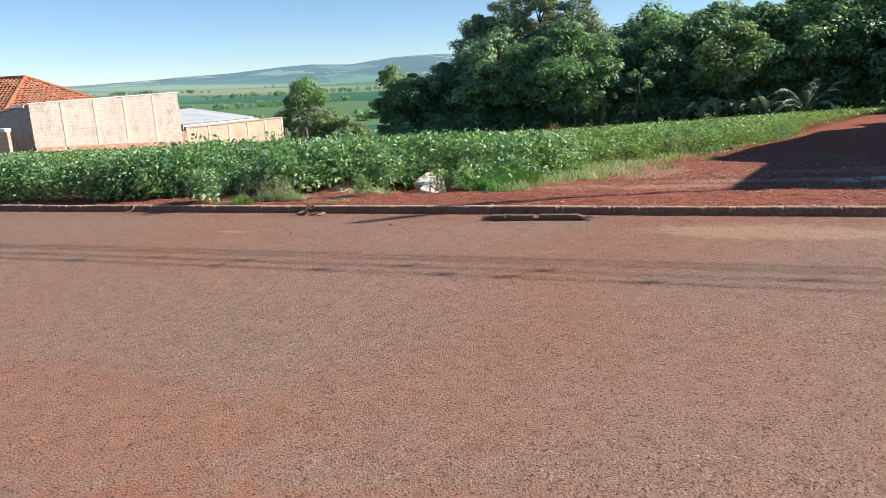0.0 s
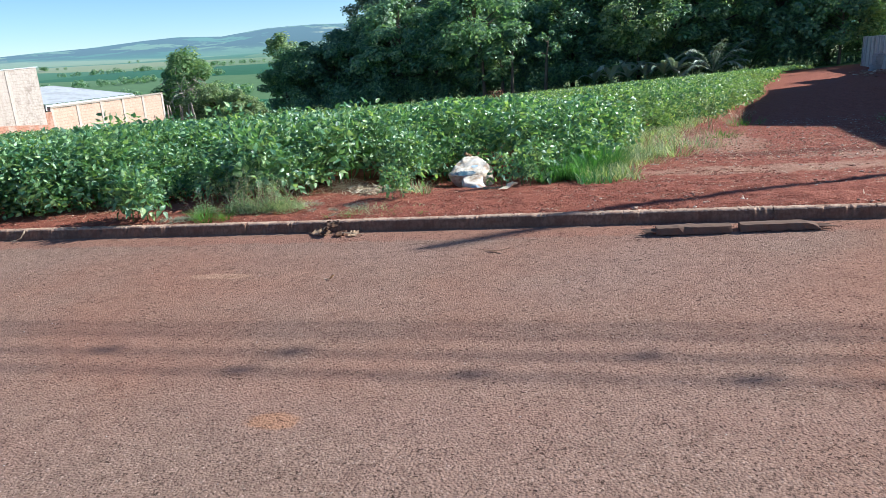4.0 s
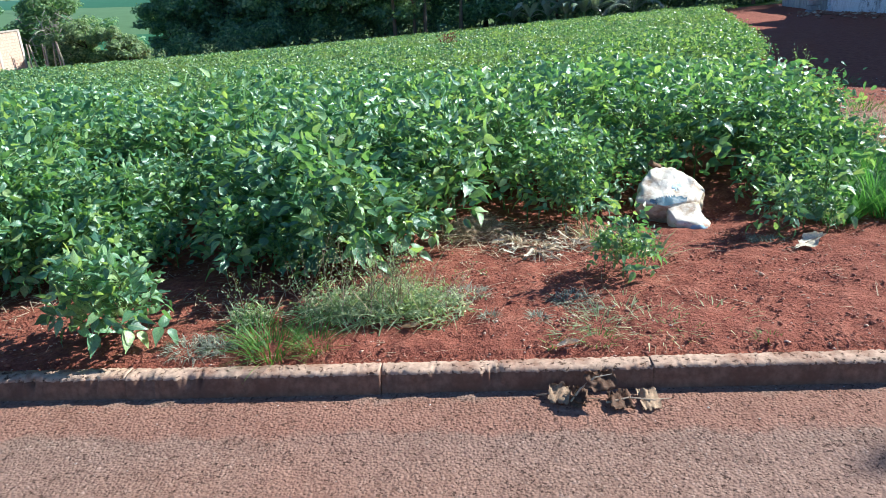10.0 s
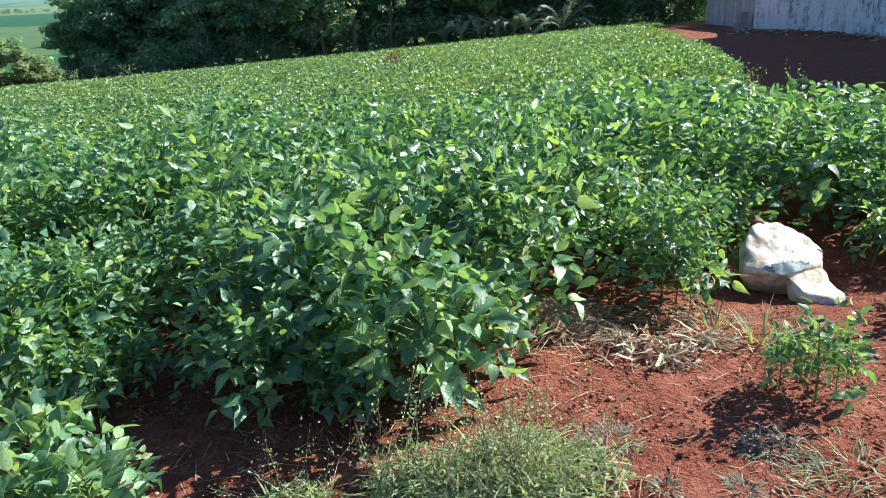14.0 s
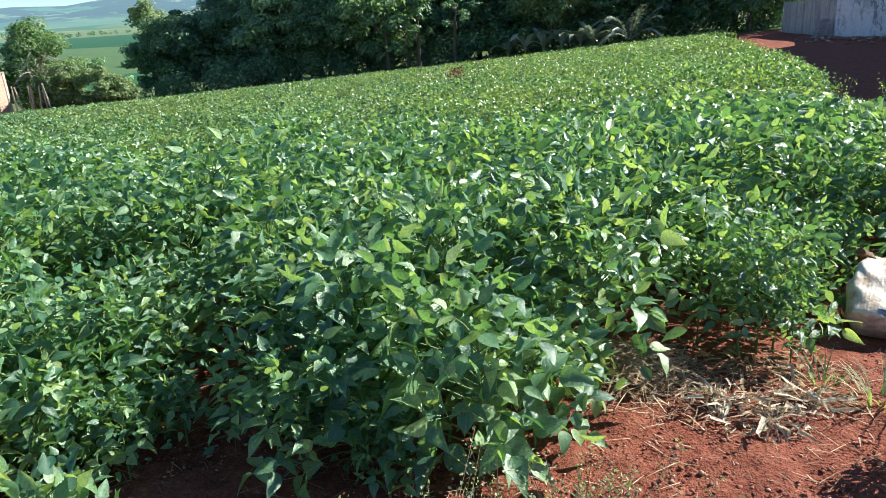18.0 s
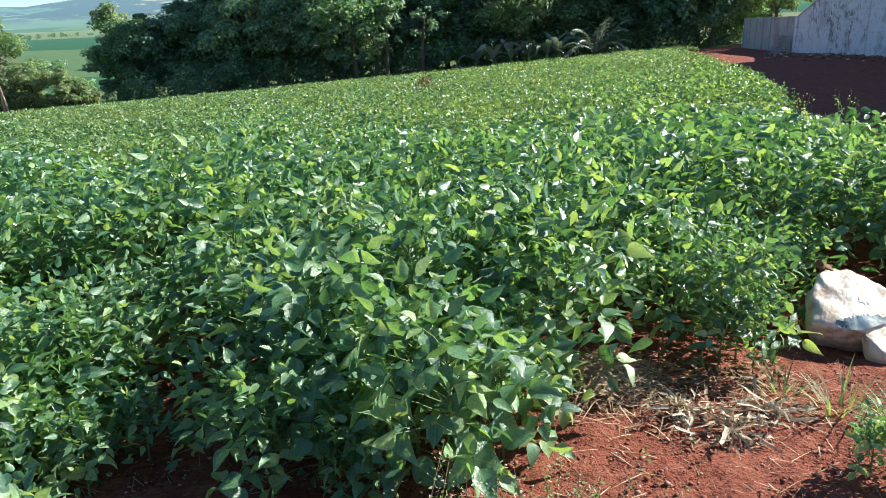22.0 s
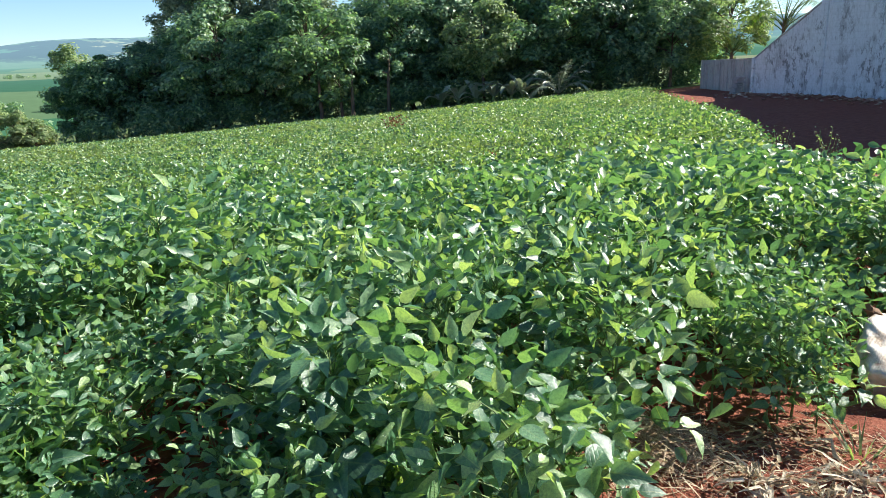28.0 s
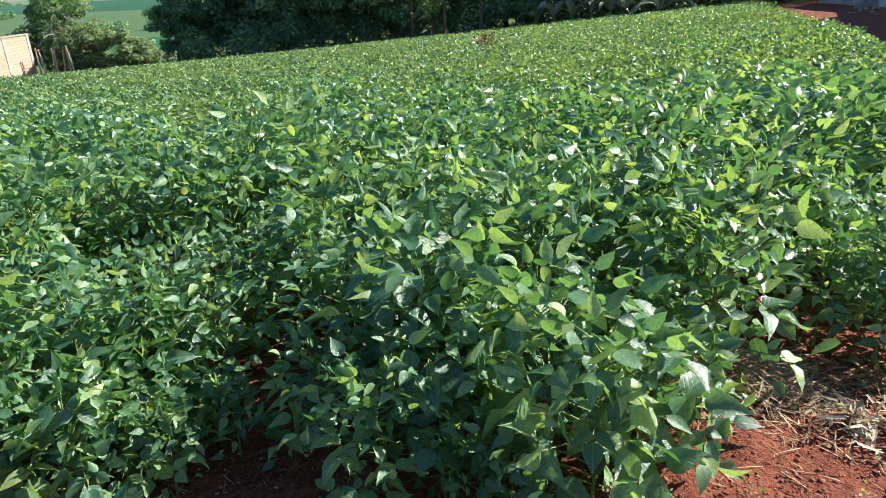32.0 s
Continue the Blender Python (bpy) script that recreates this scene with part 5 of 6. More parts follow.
        tagged(ob, lab)


young_plants()


# ---- sack ----
def sack_mat():
    m = bpy.data.materials.new("woven_sack")
    t, b = nodes_of(m)
    v = tex_coord(t)
    stains = noise_tex(t, v, 9.0, 6.0, 0.65)
    col = ramp(t, stains, [(0.36, (0.42, 0.29, 0.19)), (0.50, (0.72, 0.63, 0.52)), (0.7, (0.82, 0.77, 0.68))])
    red = step_fac(t, noise_tex(t, v, 6.0, 5.0, 0.7), 0.60, 0.66)
    col = mix(t, mix_fac(t, red, 0.55), col, (0.42, 0.20, 0.13))
    t.links.new(col, b.inputs["Base Color"])
    b.inputs["Roughness"].default_value = 0.55
    w = t.nodes.new("ShaderNodeTexWave")
    w.inputs["Scale"].default_value = 60.0
    t.links.new(v, w.inputs["Vector"])
    n1 = bump(t, b, w.outputs["Fac"], 0.2, 0.001)
    bump(t, b, noise_tex(t, v, 18.0, 5.0), 0.5, 0.012, n1)
    return m


M_SACK = sack_mat()
M_PRINT = plain_mat("faded_blue_print", (0.09, 0.17, 0.22), 0.6, 0.4, 30.0, 0.001, dirt=(0.5, 0.5, 0.48), dirt_scale=14.0)
M_PRINT2 = plain_mat("pale_blue_print", (0.36, 0.52, 0.66), 0.6, 0.3, 30.0, 0.001, dirt=(0.75, 0.74, 0.7), dirt_scale=16.0)


def sack_shell():
    """A slumped bag: a tall lump behind, a lower one in front, creased all over."""
    bm = bmesh.new()
    for p in ((-0.16, 0.03, 0), (-0.20, 0.28, 0), (0.02, 0.0, 0), (0.16, 0.28, 0), (-0.215, -0.04, 0.12), (-0.215, 0.10, 0.22), (-0.20, -0.07, 0.17), (-0.02, -0.11, 0.17), (-0.19, 0.12, 0.29),
              (-0.13, 0.25, 0.345), (-0.05, 0.27, 0.345), (0.09, 0.22, 0.27), (0.15, 0.04, 0.18), (0.18, 0.20, 0.20), (0.16, 0.05, 0.03)):
        bm.verts.new(p)
    bmesh.ops.convex_hull(bm, input=bm.verts)
    lobe = bmesh.new()
    for p in ((0.03, -0.15, 0), (0.06, -0.19, 0), (0.22, -0.17, 0), (0.25, -0.06, 0), (0.10, 0.08, 0), (0.02, -0.13, 0.12), (0.07, -0.18, 0.115), (0.21, -0.17, 0.085), (0.245, -0.08, 0.08), (0.16, 0.03, 0.17), (-0.04, -0.03, 0.175)):
        lobe.verts.new(p)
    bmesh.ops.convex_hull(lobe, input=lobe.verts)
    shells = []
    for b, k in ((bm, 5), (lobe, 5)):
        bmesh.ops.triangulate(b, faces=b.faces)
        bmesh.ops.subdivide_edges(b, edges=b.edges, cuts=k, use_grid_fill=True)
        bmesh.ops.triangulate(b, faces=b.faces)
        for _ in range(1):
            bmesh.ops.smooth_vert(b, verts=b.verts, factor=0.5, use_axis_x=True, use_axis_y=True, use_axis_z=True)
        bmesh.ops.subdivide_edges(b, edges=b.edges, cuts=1, use_grid_fill=True)
        b.normal_update()
        for v in b.verts:
            p = v.co.copy()
            q = p * 7.0 + Vector((2, 5, 1))
            fold = noise.noise(q) * 0.014
            crease = -abs(noise.noise(p * 6.5 + Vector((4, 0, 0)))) * 0.030 - abs(noise.noise(Vector((p.x * 20, p.y * 20, p.z * 30)))) * 0.010 + 0.010
            v.co = p * 1.05 + v.normal * (fold + crease)
            v.co.z = max(v.co.z, 0.003)
        shells.append(b)
    return shells


def sack():
    root = tagged(new("sack"), "crumpled dirty white woven sack with faded blue print, half full", "sack")
    bm, lobe = sack_shell()

    def print_patch(src, cx, cz, rx, rz, mat, label):
        """A printed patch lying on the cloth, ragged at its edge."""
        out, seen = bmesh.new(), {}
        for f in src.faces:
            c = f.calc_center_median()
            if f.normal.y < 0.3 and c.y < 0.2 and ((c.x - cx) / rx) ** 2 + ((c.z - cz) / rz) ** 2 < 1 + 0.6 * noise.noise(c * 30):
                for v in f.verts:
                    if v.index not in seen:
                        seen[v.index] = out.verts.new(v.co + v.normal * 0.0025)
                out.faces.new([seen[v.index] for v in f.verts])
        if out.faces:
            part("print", out, mat, root, label, True)
    for b in (bm, lobe):
        b.verts.index_update()
        b.normal_update()
    print_patch(bm, -0.01, 0.195, 0.10, 0.022, M_PRINT, "faded dark blue print")
    print_patch(lobe, 0.20, 0.06, 0.05, 0.035, M_PRINT2, "faded pale blue print")
    print_patch(bm, 0.02, 0.25, 0.03, 0.012, M_PRINT2, "faded pale blue print")
    part("body", bm, M_SACK, root, smooth=True)
    part("front_bulge", lobe, M_SACK, root, smooth=True)
    bm = bmesh.new()
    add_tube(bm, [(-0.13, 0.27, 0.33), (-0.16, 0.25, 0.36), (-0.175, 0.23, 0.38)], [0.035, 0.018, 0.022], 9)
    for v in bm.verts:
        v.co += Vector((noise.noise(v.co * 30), noise.noise(v.co * 30 + Vector((5, 0, 0))), noise.noise(v.co * 30 + Vector((0, 7, 0))))) * 0.012
    part("tied_end", bm, M_DRY, root, "brown-stained tied end")
    root.matrix_basis = pose(1.765, 1.90, verge_z(1.765, 1.90) - 0.012, 0, 0, -21) @ Matrix.Diagonal((0.92, 0.94, 0.84, 1))
    bm = bmesh.new()
    bmesh.ops.create_grid(bm, x_segments=14, y_segments=9, size=0.5)
    for v in bm.verts:
        v.co = Vector((v.co.x * 0.22, v.co.y * 0.12, 0.02 + 0.025 * noise.fractal(v.co * 5, 0.8, 2, 3)))
    film_ = tagged(new("plastic_bag"), "flattened pale plastic bag on the earth", "plastic bag")
    part("sheet", bm, plain_mat("pale_plastic", (0.62, 0.68, 0.66), 0.35, 0.2, 20.0, 0.002, 0.5), film_, smooth=True)
    film_.location = (2.60, 1.85, verge_z(2.6, 1.85))


sack()


# ---- boards in the gutter ----
M_OLDWOOD = plain_mat("old_wood", (0.16, 0.10, 0.072), 0.9, 0.4, 14.0, 0.004, 0.2, dirt=(0.12, 0.06, 0.045), dirt_scale=6.0, stretch=(0.12, 1, 1))


def gutter_board(x0, x1, y, h, w, turn, seed, label):
    root = tagged(new("board"), label, "board")
    bm = bmesh.new()
    n = 14
    rng = np.random.default_rng(seed)
    rows = []
    for i in range(n):
        u = i / (n - 1)
        x = (x1 - x0) * u
        jag = rng.normal(0, 0.006, 5)
        k = 1.0 - (0.6 * max(0, u - 0.85) / 0.15 if seed == 2 else 0)
        ex = rng.normal(0, 0.024) if i in (0, n - 1) else 0.0
        outline = ((-1, 0), (1, 0), (1, 0.9), (0.1, 1.0), (-0.9, 0.92))
        rows.append([bm.verts.new((x + ex, p * w * 0.5 + jag[j], q * h * k + abs(jag[j]) * 0.4)) for j, (p, q) in enumerate(outline)])
    for a, b in zip(rows, rows[1:]):
        for k in range(5):
            bm.faces.new((a[k], a[(k + 1) % 5], b[(k + 1) % 5], b[k]))
    bm.faces.new(rows[0][::-1])
    bm.faces.new(rows[-1])
    bmesh.ops.recalc_face_normals(bm, faces=bm.faces)
    part("plank", bm, M_OLDWOOD, root)
    for i in range(7):
        bm = bmesh.new()
        y0 = rng.uniform(-0.4, 0.4) * w
        e = (x1 - x0) if seed == 2 else 0.0
        s = 1 if seed == 2 else -1
        add_tube(bm, [(e - s * 0.03, y0, h * 0.4), (e + s * 0.03, y0, h * 0.45), (e + s * rng.uniform(0.05, 0.11), y0 + rng.normal(0, 0.01), h * rng.uniform(0.2, 0.6))], [0.008, 0.006, 0.001], 4)
        part("splinter", bm, M_OLDWOOD, root)
    root.matrix_basis = pose(x0, y, float(road_z(x0, y)) + 0.002, 0, -1.6, turn)


gutter_board(3.46, 3.95, -0.20, 0.048, 0.10, 3, 1, "weathered brown board lying in the gutter")
gutter_board(3.97, 4.48, -0.17, 0.046, 0.10, 2, 2, "weathered brown board with a splintered end in the gutter")


# ---- stones and chips ----
def pebbles(name, label, px, py, pz, size, mat, seed, flat=0.6):
    rng = np.random.default_rng(seed)
    base = np.array([(0, 0, 1), (1, 0, 0), (0.3, 0.95, 0), (-0.8, 0.6, 0), (-0.8, -0.6, 0), (0.3, -0.95, 0), (0, 0, -0.6)])
    fc = np.array([(0, 1, 2), (0, 2, 3), (0, 3, 4), (0, 4, 5), (0, 5, 1), (6, 2, 1), (6, 3, 2), (6, 4, 3), (6, 5, 4), (6, 1, 5)])
    n = len(px)
    a = rng.uniform(0, 6.28, n)
    v = base[None] * rng.uniform(0.65, 1.3, (n, 7, 1)) * np.stack([size * rng.uniform(0.8, 1.5, n), size, size * flat], 1)[:, None, :]
    c, s = np.cos(a)[:, None], np.sin(a)[:, None]
    v = np.stack([v[..., 0] * c - v[..., 1] * s, v[..., 0] * s + v[..., 1] * c, v[..., 2]], -1) + np.stack([px, py, pz], 1)[:, None, :]
    f = fc[None] + (np.arange(n) * 7)[:, None, None]
    tagged(new(name, mesh_np(name, v.reshape(-1, 3), f.reshape(-1, 3), mat)), label, "stones", kind="stuff")


def isl_mat(name, stops, rough=0.9):
    m = bpy.data.materials.new(name)
    t, b = nodes_of(m)
    g = t.nodes.new("ShaderNodeNewGeometry")
    col = ramp(t, g.outputs["Random Per Island"], stops)
    col = mix(t, 0.4, col, ramp(t, noise_tex(t, world_coord(t), 90.0, 4.0), [(0.3, (0.6, 0.6, 0.6)), (0.7, (1.2, 1.2, 1.2))]), "MULTIPLY")
    t.links.new(col, b.inputs["Base Color"])
    b.inputs["Roughness"].default_value = rough
    return m


M_CLOD = isl_mat("earth_clods", [(0.0, (0.19, 0.058, 0.036)), (0.6, (0.29, 0.09, 0.056)), (0.88, (0.38, 0.17, 0.11)), (1.0, (0.58, 0.42, 0.32))])
M_CHIP = isl_mat("gravel_chips", [(0.0, (0.22, 0.09, 0.055)), (0.6, (0.36, 0.2, 0.14)), (0.9, (0.5, 0.36, 0.27)), (1.0, (0.68, 0.6, 0.52))])
M_ROADCHIP = isl_mat("street_grit", [(0.0, (0.06, 0.04, 0.035)), (0.5, (0.24, 0.14, 0.1)), (0.85, (0.4, 0.28, 0.2)), (1.0, (0.75, 0.7, 0.64))])


def all_stones():
    rng = np.random.default_rng(31)
    n = 26000
    px, py = rng.uniform(-2.6, 4.6, n), rng.uniform(0.09, 2.2, n)
    ok = py < front_y(px) + 0.25
    px, py = px[ok], py[ok]
    sz = 0.0025 + 0.019 * rng.beta(1, 8.5, len(px))
    pebbles("earth_clods", "small red clods and pebbles on the verge", px, py, ground_z(px, py) + 0.014, sz, M_CLOD, 1)
    n = 15000
    px, py = rng.uniform(3.0, 12.0, n), 0.14 + 8.9 * rng.beta(1.0, 1.5, n)
    ok = px > right_x(py) - 0.2
    px, py = px[ok], py[ok]
    sz = 0.006 + 0.034 * rng.beta(1, 7, len(px))
    pebbles("gravel_chips", "gravel and rubble chips strewn over the red track", px, py, ground_z(px, py) + 0.008, sz, M_CHIP, 2, 0.45)
    n = 7000
    px, py = rng.uniform(-4, 9, n), -7.0 * rng.beta(0.9, 1.5, n)
    sz = 0.002 + 0.006 * rng.beta(1, 8, n)
    pebbles("street_grit", "loose grit on the dusty asphalt", px, py, road_z(px, py) + 0.001, sz, M_ROADCHIP, 3)


all_stones()


def long_grass():
    """Dense clumps of long green grass where the crop meets the track."""
    for i, (x, y, n, sp, ln) in enumerate([(2.76, 1.80, 300, 0.28, 0.30), (2.98, 2.00, 340, 0.34, 0.38), (3.12, 2.35, 320, 0.34, 0.40), (2.92, 1.68, 240, 0.30, 0.28), (2.60, 1.62, 160, 0.22, 0.26), (2.86, 2.25, 260, 0.30, 0.42)]):
        grass_tuft(x, y, n, sp, ln, M_LONGGRASS, "dense clump of long green grass at the crop's corner", seed=440 + i, lift=1.5, width=0.008, bend=0.55)
    for i, (x, y, h) in enumerate([(4.45, 8.3, 0.62), (4.75, 7.7, 0.60), (4.2, 7.6, 0.4)]):
        tall_weed(x, y, h, 460 + i)


def tall_weed(x, y, h, seed):
    """A straggling weed with a few side shoots and small leaves."""
    rng = np.random.default_rng(seed)
    root = tagged(new("tall_weed"), "straggling pale weed standing at the crop's edge", "weed")
    root.location = place(x, y)
    stem, pos = bmesh.new(), []
    for i in range(6):
        a, r = rng.uniform(0, 6.28), rng.uniform(0.05, 0.2)
        b = Vector((0, 0, 0)) if i < 2 else Vector((0, 0, h * rng.uniform(0.2, 0.6)))
        tip = Vector((math.cos(a) * r, math.sin(a) * r, h * rng.uniform(0.75, 1.0)))
        mid_p = b.lerp(tip, 0.5) + Vector((math.cos(a) * 0.03, math.sin(a) * 0.03, 0))
        add_tube(stem, [b, mid_p, tip], [0.006, 0.004, 0.002], 4, False)
        pos += [tuple(mid_p.lerp(tip, q) + Vector(rng.normal(0, 0.03, 3))) for q in rng.uniform(-0.4, 1.05, 15)]
    part("stem", stem, M_STEM, root)
    pos = np.array(pos)
    part("foliage", scatter("foliage", LEAF4, LEAF4_F, pos, rand_dirs(rng, len(pos)) + np.array([0, 0, 0.4]), rand_dirs(rng, len(pos)), rng.uniform(0.014, 0.034, len(pos)), M_WEED), None, root)


long_grass()


def edge_grass():
    """Long grass and weeds between the crop and the track."""
    rng = np.random.default_rng(33)
    for y0, y1, n, ln, wd, mat, lab in ((1.2, 4.2, 900, 0.16, 0.35, M_LONGGRASS, "long green grass between the crop and the track"), (1.4, 9.5, 5200, 0.20, 0.6, M_WEED, "half-dry grass and weeds along the crop's edge"), (4.0, 12.5, 1500, 0.2, 0.9, M_STRAW, "dry straw-coloured grass along the crop's edge")):
        py = rng.uniform(y0, y1, n)
        px = right_x(py) - 0.25 + (wd + 0.85 * np.exp(-((py - 5.6) / 1.7) ** 2)) * rng.beta(1.3, 1.8, n) * (1.0 if y0 < 2 else 1.2)
        clump = np.array([noise.noise(Vector((a * 2.2, b * 2.2, y0))) for a, b in zip(px, py)])
        ok = clump > (-0.35 if y0 < 2 else -0.02)
        px, py = px[ok], py[ok]
        k = len(px)
        base = np.stack([px, py, ground_z(px, py)], 1)
        d = np.stack([rng.normal(0, 0.35, k), rng.normal(0, 0.35, k), rng.uniform(0.5, 1.0, k)], 1)
        me = blades_mesh("edge_grass", rng, base, d, ln * rng.uniform(0.4, 1.2, k), 0.011 * rng.uniform(0.6, 1.3, k), mat, 0.6)
        tagged(new("edge_grass", me), lab, "grass", kind="stuff")


edge_grass()


# ---- walls and buildings ----
def wall_mat(name, base, dark, streak=0.5, blocks=None, scale=1.0, pits=0.0):
    """Old masonry: plaster colour, blotches, downward streaks and faint block joints."""
    m = bpy.data.materials.new(name)
    t, b = nodes_of(m)
    v = world_coord(t, scale)
    vs = world_coord(t, scale, (1.2, 1.2, 0.12))
    fine = noise_tex(t, v, 7.0, 6.0, 0.65)
    col = ramp(t, fine, [(0.25, tuple(c * 0.78 for c in base)), (0.5, base), (0.8, tuple(min(1, c * 1.12) for c in base))])
    col = mix(t, mix_fac(t, step_fac(t, noise_tex(t, vs, 2.2, 5.0, 0.6), 0.5, 0.7), streak), col, dark)
    col = mix(t, mix_fac(t, step_fac(t, noise_tex(t, v, 0.9, 7.0, 0.8), 0.50, 0.60), 0.55), col, dark)
    if pits:
        # plaster fallen off in ragged spots, thickest in some stretches of the wall
        where = step_fac(t, noise_tex(t, v, 0.45, 3.0, 0.6), 0.42, 0.62)
        spots = step_fac(t, noise_tex(t, v, 3.2, 7.0, 0.75), 0.53, 0.57)
        col = mix(t, mix_fac(t, calc(t, "MULTIPLY", where, spots), pits), col, tuple(c * 0.7 for c in dark))
    t.links.new(col, b.inputs["Base Color"])
    b.inputs["Roughness"].default_value, b.inputs["Specular IOR Level"].default_value = 0.92, 0.2
    h = fine
    if blocks:
        br = t.nodes.new("ShaderNodeTexBrick")
        br.inputs["Scale"].default_value = 1.0
        br.inputs["Brick Width"].default_value, br.inputs["Row Height"].default_value, br.inputs["Mortar Size"].default_value = blocks[0], blocks[1], 0.015
        br.inputs["Color1"].default_value, br.inputs["Color2"].default_value, br.inputs["Mortar"].default_value = (1, 1, 1, 1), (0.86, 0.86, 0.86, 1), (0.62, 0.6, 0.58, 1)
        g = t.nodes.new("ShaderNodeNewGeometry")
        sp, cb = t.nodes.new("ShaderNodeSeparateXYZ"), t.nodes.new("ShaderNodeCombineXYZ")
        t.links.new(g.outputs["Position"], sp.inputs[0])
        t.links.new(sp.outputs[1], cb.inputs[0])
        t.links.new(sp.outputs[2], cb.inputs[1])
        t.links.new(cb.outputs[0], br.inputs["Vector"])
        t.links.new(mix(t, blocks[2], col, br.outputs["Color"], "MULTIPLY"), b.inputs["Base Color"])
        n1 = bump(t, b, br.outputs["Fac"], 0.6, -0.012)
        bump(t, b, h, 0.5, 0.012, n1)
    else:
        bump(t, b, h, 0.6, 0.012)
    return m


M_RENDER = wall_mat("cream_render", (0.52, 0.44, 0.385), (0.38, 0.30, 0.25), 0.45, (0.40, 0.20, 0.30), pits=0.45)
M_BRICK = wall_mat("orange_block", (0.60, 0.43, 0.33), (0.50, 0.31, 0.22), 0.3, (0.30, 0.20, 0.5))
M_REDBRICK = wall_mat("red_block", (0.48, 0.24, 0.16), (0.62, 0.46, 0.38), 0.4, (0.30, 0.20, 0.8))
M_GREYWALL = wall_mat("grey_render", (0.30, 0.30, 0.31), (0.18, 0.18, 0.19), 0.4)
M_CONC = wall_mat("weathered_plaster", (0.66, 0.68, 0.72), (0.26, 0.26, 0.28), 0.2, (0.40, 0.20, 0.16), pits=0.85)
M_PANEL = wall_mat("concrete_panel", (0.42, 0.42, 0.41), (0.22, 0.22, 0.22), 0.6)
M_COLUMN = wall_mat("concrete_column", (0.54, 0.46, 0.40), (0.42, 0.34, 0.29), 0.4)
M_TILE = plain_mat("clay_tile", (0.40, 0.145, 0.08), 0.85, 0.45, 4.0, 0.006, 0.2, dirt=(0.20, 0.085, 0.055), dirt_scale=1.6)
M_SHEET = plain_mat("grey_roof_sheet", (0.50, 0.51, 0.52), 0.6, 0.15, 3.0, 0.004, 0.4, dirt=(0.33, 0.33, 0.33), dirt_scale=0.8)
M_WHITE = plain_mat("white_paint", (0.72, 0.74, 0.76), 0.7, 0.08, 5.0, 0.002, 0.3, dirt=(0.5, 0.5, 0.5), dirt_scale=1.5)
M_POST = plain_mat("grey_post", (0.40, 0.34, 0.28), 0.95, 0.3, 6.0, 0.01, 0.1)


def prism_y(x0, x1, profile):
    """A slab along y between two faces, from an outline of (y, z)."""
    bm = bmesh.new()
    a = [bm.verts.new((x0(y), y, z)) for y, z in profile]
    b = [bm.verts.new((x1(y), y, z)) for y, z in profile]
    bm.faces.new(a)
    bm.faces.new(b[::-1])
    for i in range(len(a)):
        j = (i + 1) % len(a)
        bm.faces.new((a[i], b[i], b[j], a[j]))
    bmesh.ops.recalc_face_normals(bm, faces=bm.faces)
    return bm


def barn():
    """The building beside the track; its flank faces the field and throws the shadow over the track."""
    wx = lambda y: 15.66 - 0.124 * (32.5 - y)
    root = tagged(new("barn"), "large building with a weathered grey plastered flank wall", "building")
    # heights short of y 26 are unseen, set so their shadow fits the track
    top = [(4.0, 5.22), (9.25, 4.96), (11.5, 5.9), (17.0, 5.35), (22.5, 4.35), (25.8, 4.0), (25.9, 2.66), (28.6, 1.83), (30.6, 1.22), (32.5, 0.62)]
    prof = [(4.0, -1.0), (32.5, -2.2)] + top[::-1]
    part("flank_wall", prism_y(wx, lambda y: wx(y) + 0.22, prof), M_CONC, root)
    bm = bmesh.new()
    for (y0, z0), (y1, z1) in zip(top, top[1:]):
        if abs(y1 - y0) < 0.2:
            continue
        vs = [bm.verts.new((wx(y) + dx, y, z + dz)) for dx in (-0.04, 0.28) for y, z, dz in ((y0, z0, 0), (y1, z1, 0), (y1, z1, 0.06), (y0, z0, 0.06))]
        for f in ((0, 1, 2, 3), (7, 6, 5, 4), (0, 4, 5, 1), (1, 5, 6, 2), (2, 6, 7, 3), (3, 7, 4, 0)):
            bm.faces.new([vs[k] for k in f])
    part("coping", bm, M_PANEL, root)
    for y, zt in ((4.3, 5.15), (9.25, 4.9), (16.0, 5.3), (21.0, 4.5), (25.4, 4.0)):
        part("pilaster", box((wx(y) - 0.05, y - 0.14, -1.5), (wx(y) + 0.1, y + 0.14, zt), 0.01), M_CONC, root)
    part("end_pilaster", box((wx(32.4) - 0.06, 32.36, -1.4), (wx(32.4) + 0.26, 32.62, 0.70), 0.01), M_CONC, root)
    part("front_wall", box((12.36, 4.02, -1.0), (26, 4.24, 5.15)), M_CONC, root)
    part("back_wall", box((15.95, 32.2, -2.2), (26, 32.42, 0.5)), M_CONC, root)
    part("side_wall", box((26, 4.02, -2.2), (26.22, 32.42, 4.9)), M_CONC, root)
    part("roof", prism_y(lambda y: wx(y) + 0.24, lambda y: 26.5, [(4.02, 4.7), (9.4, 4.7), (12.4, 5.4), (22.0, 4.0), (25.6, 2.4), (32.5, 0.35), (32.5, 0.45), (25.6, 2.5), (22.0, 4.1), (12.4, 5.5), (9.4, 4.8), (4.02, 4.8)]), M_SHEET, root, "grey roof sheets")
    # unseen block, added only to throw shade on the far track
    part("unseen_shade_block", box((19.5, 17.0, 2.0), (25.9, 31.7, 6.5), 0.02), M_CONC, root, "unseen plastered block added behind the flank to shade the track")


barn()


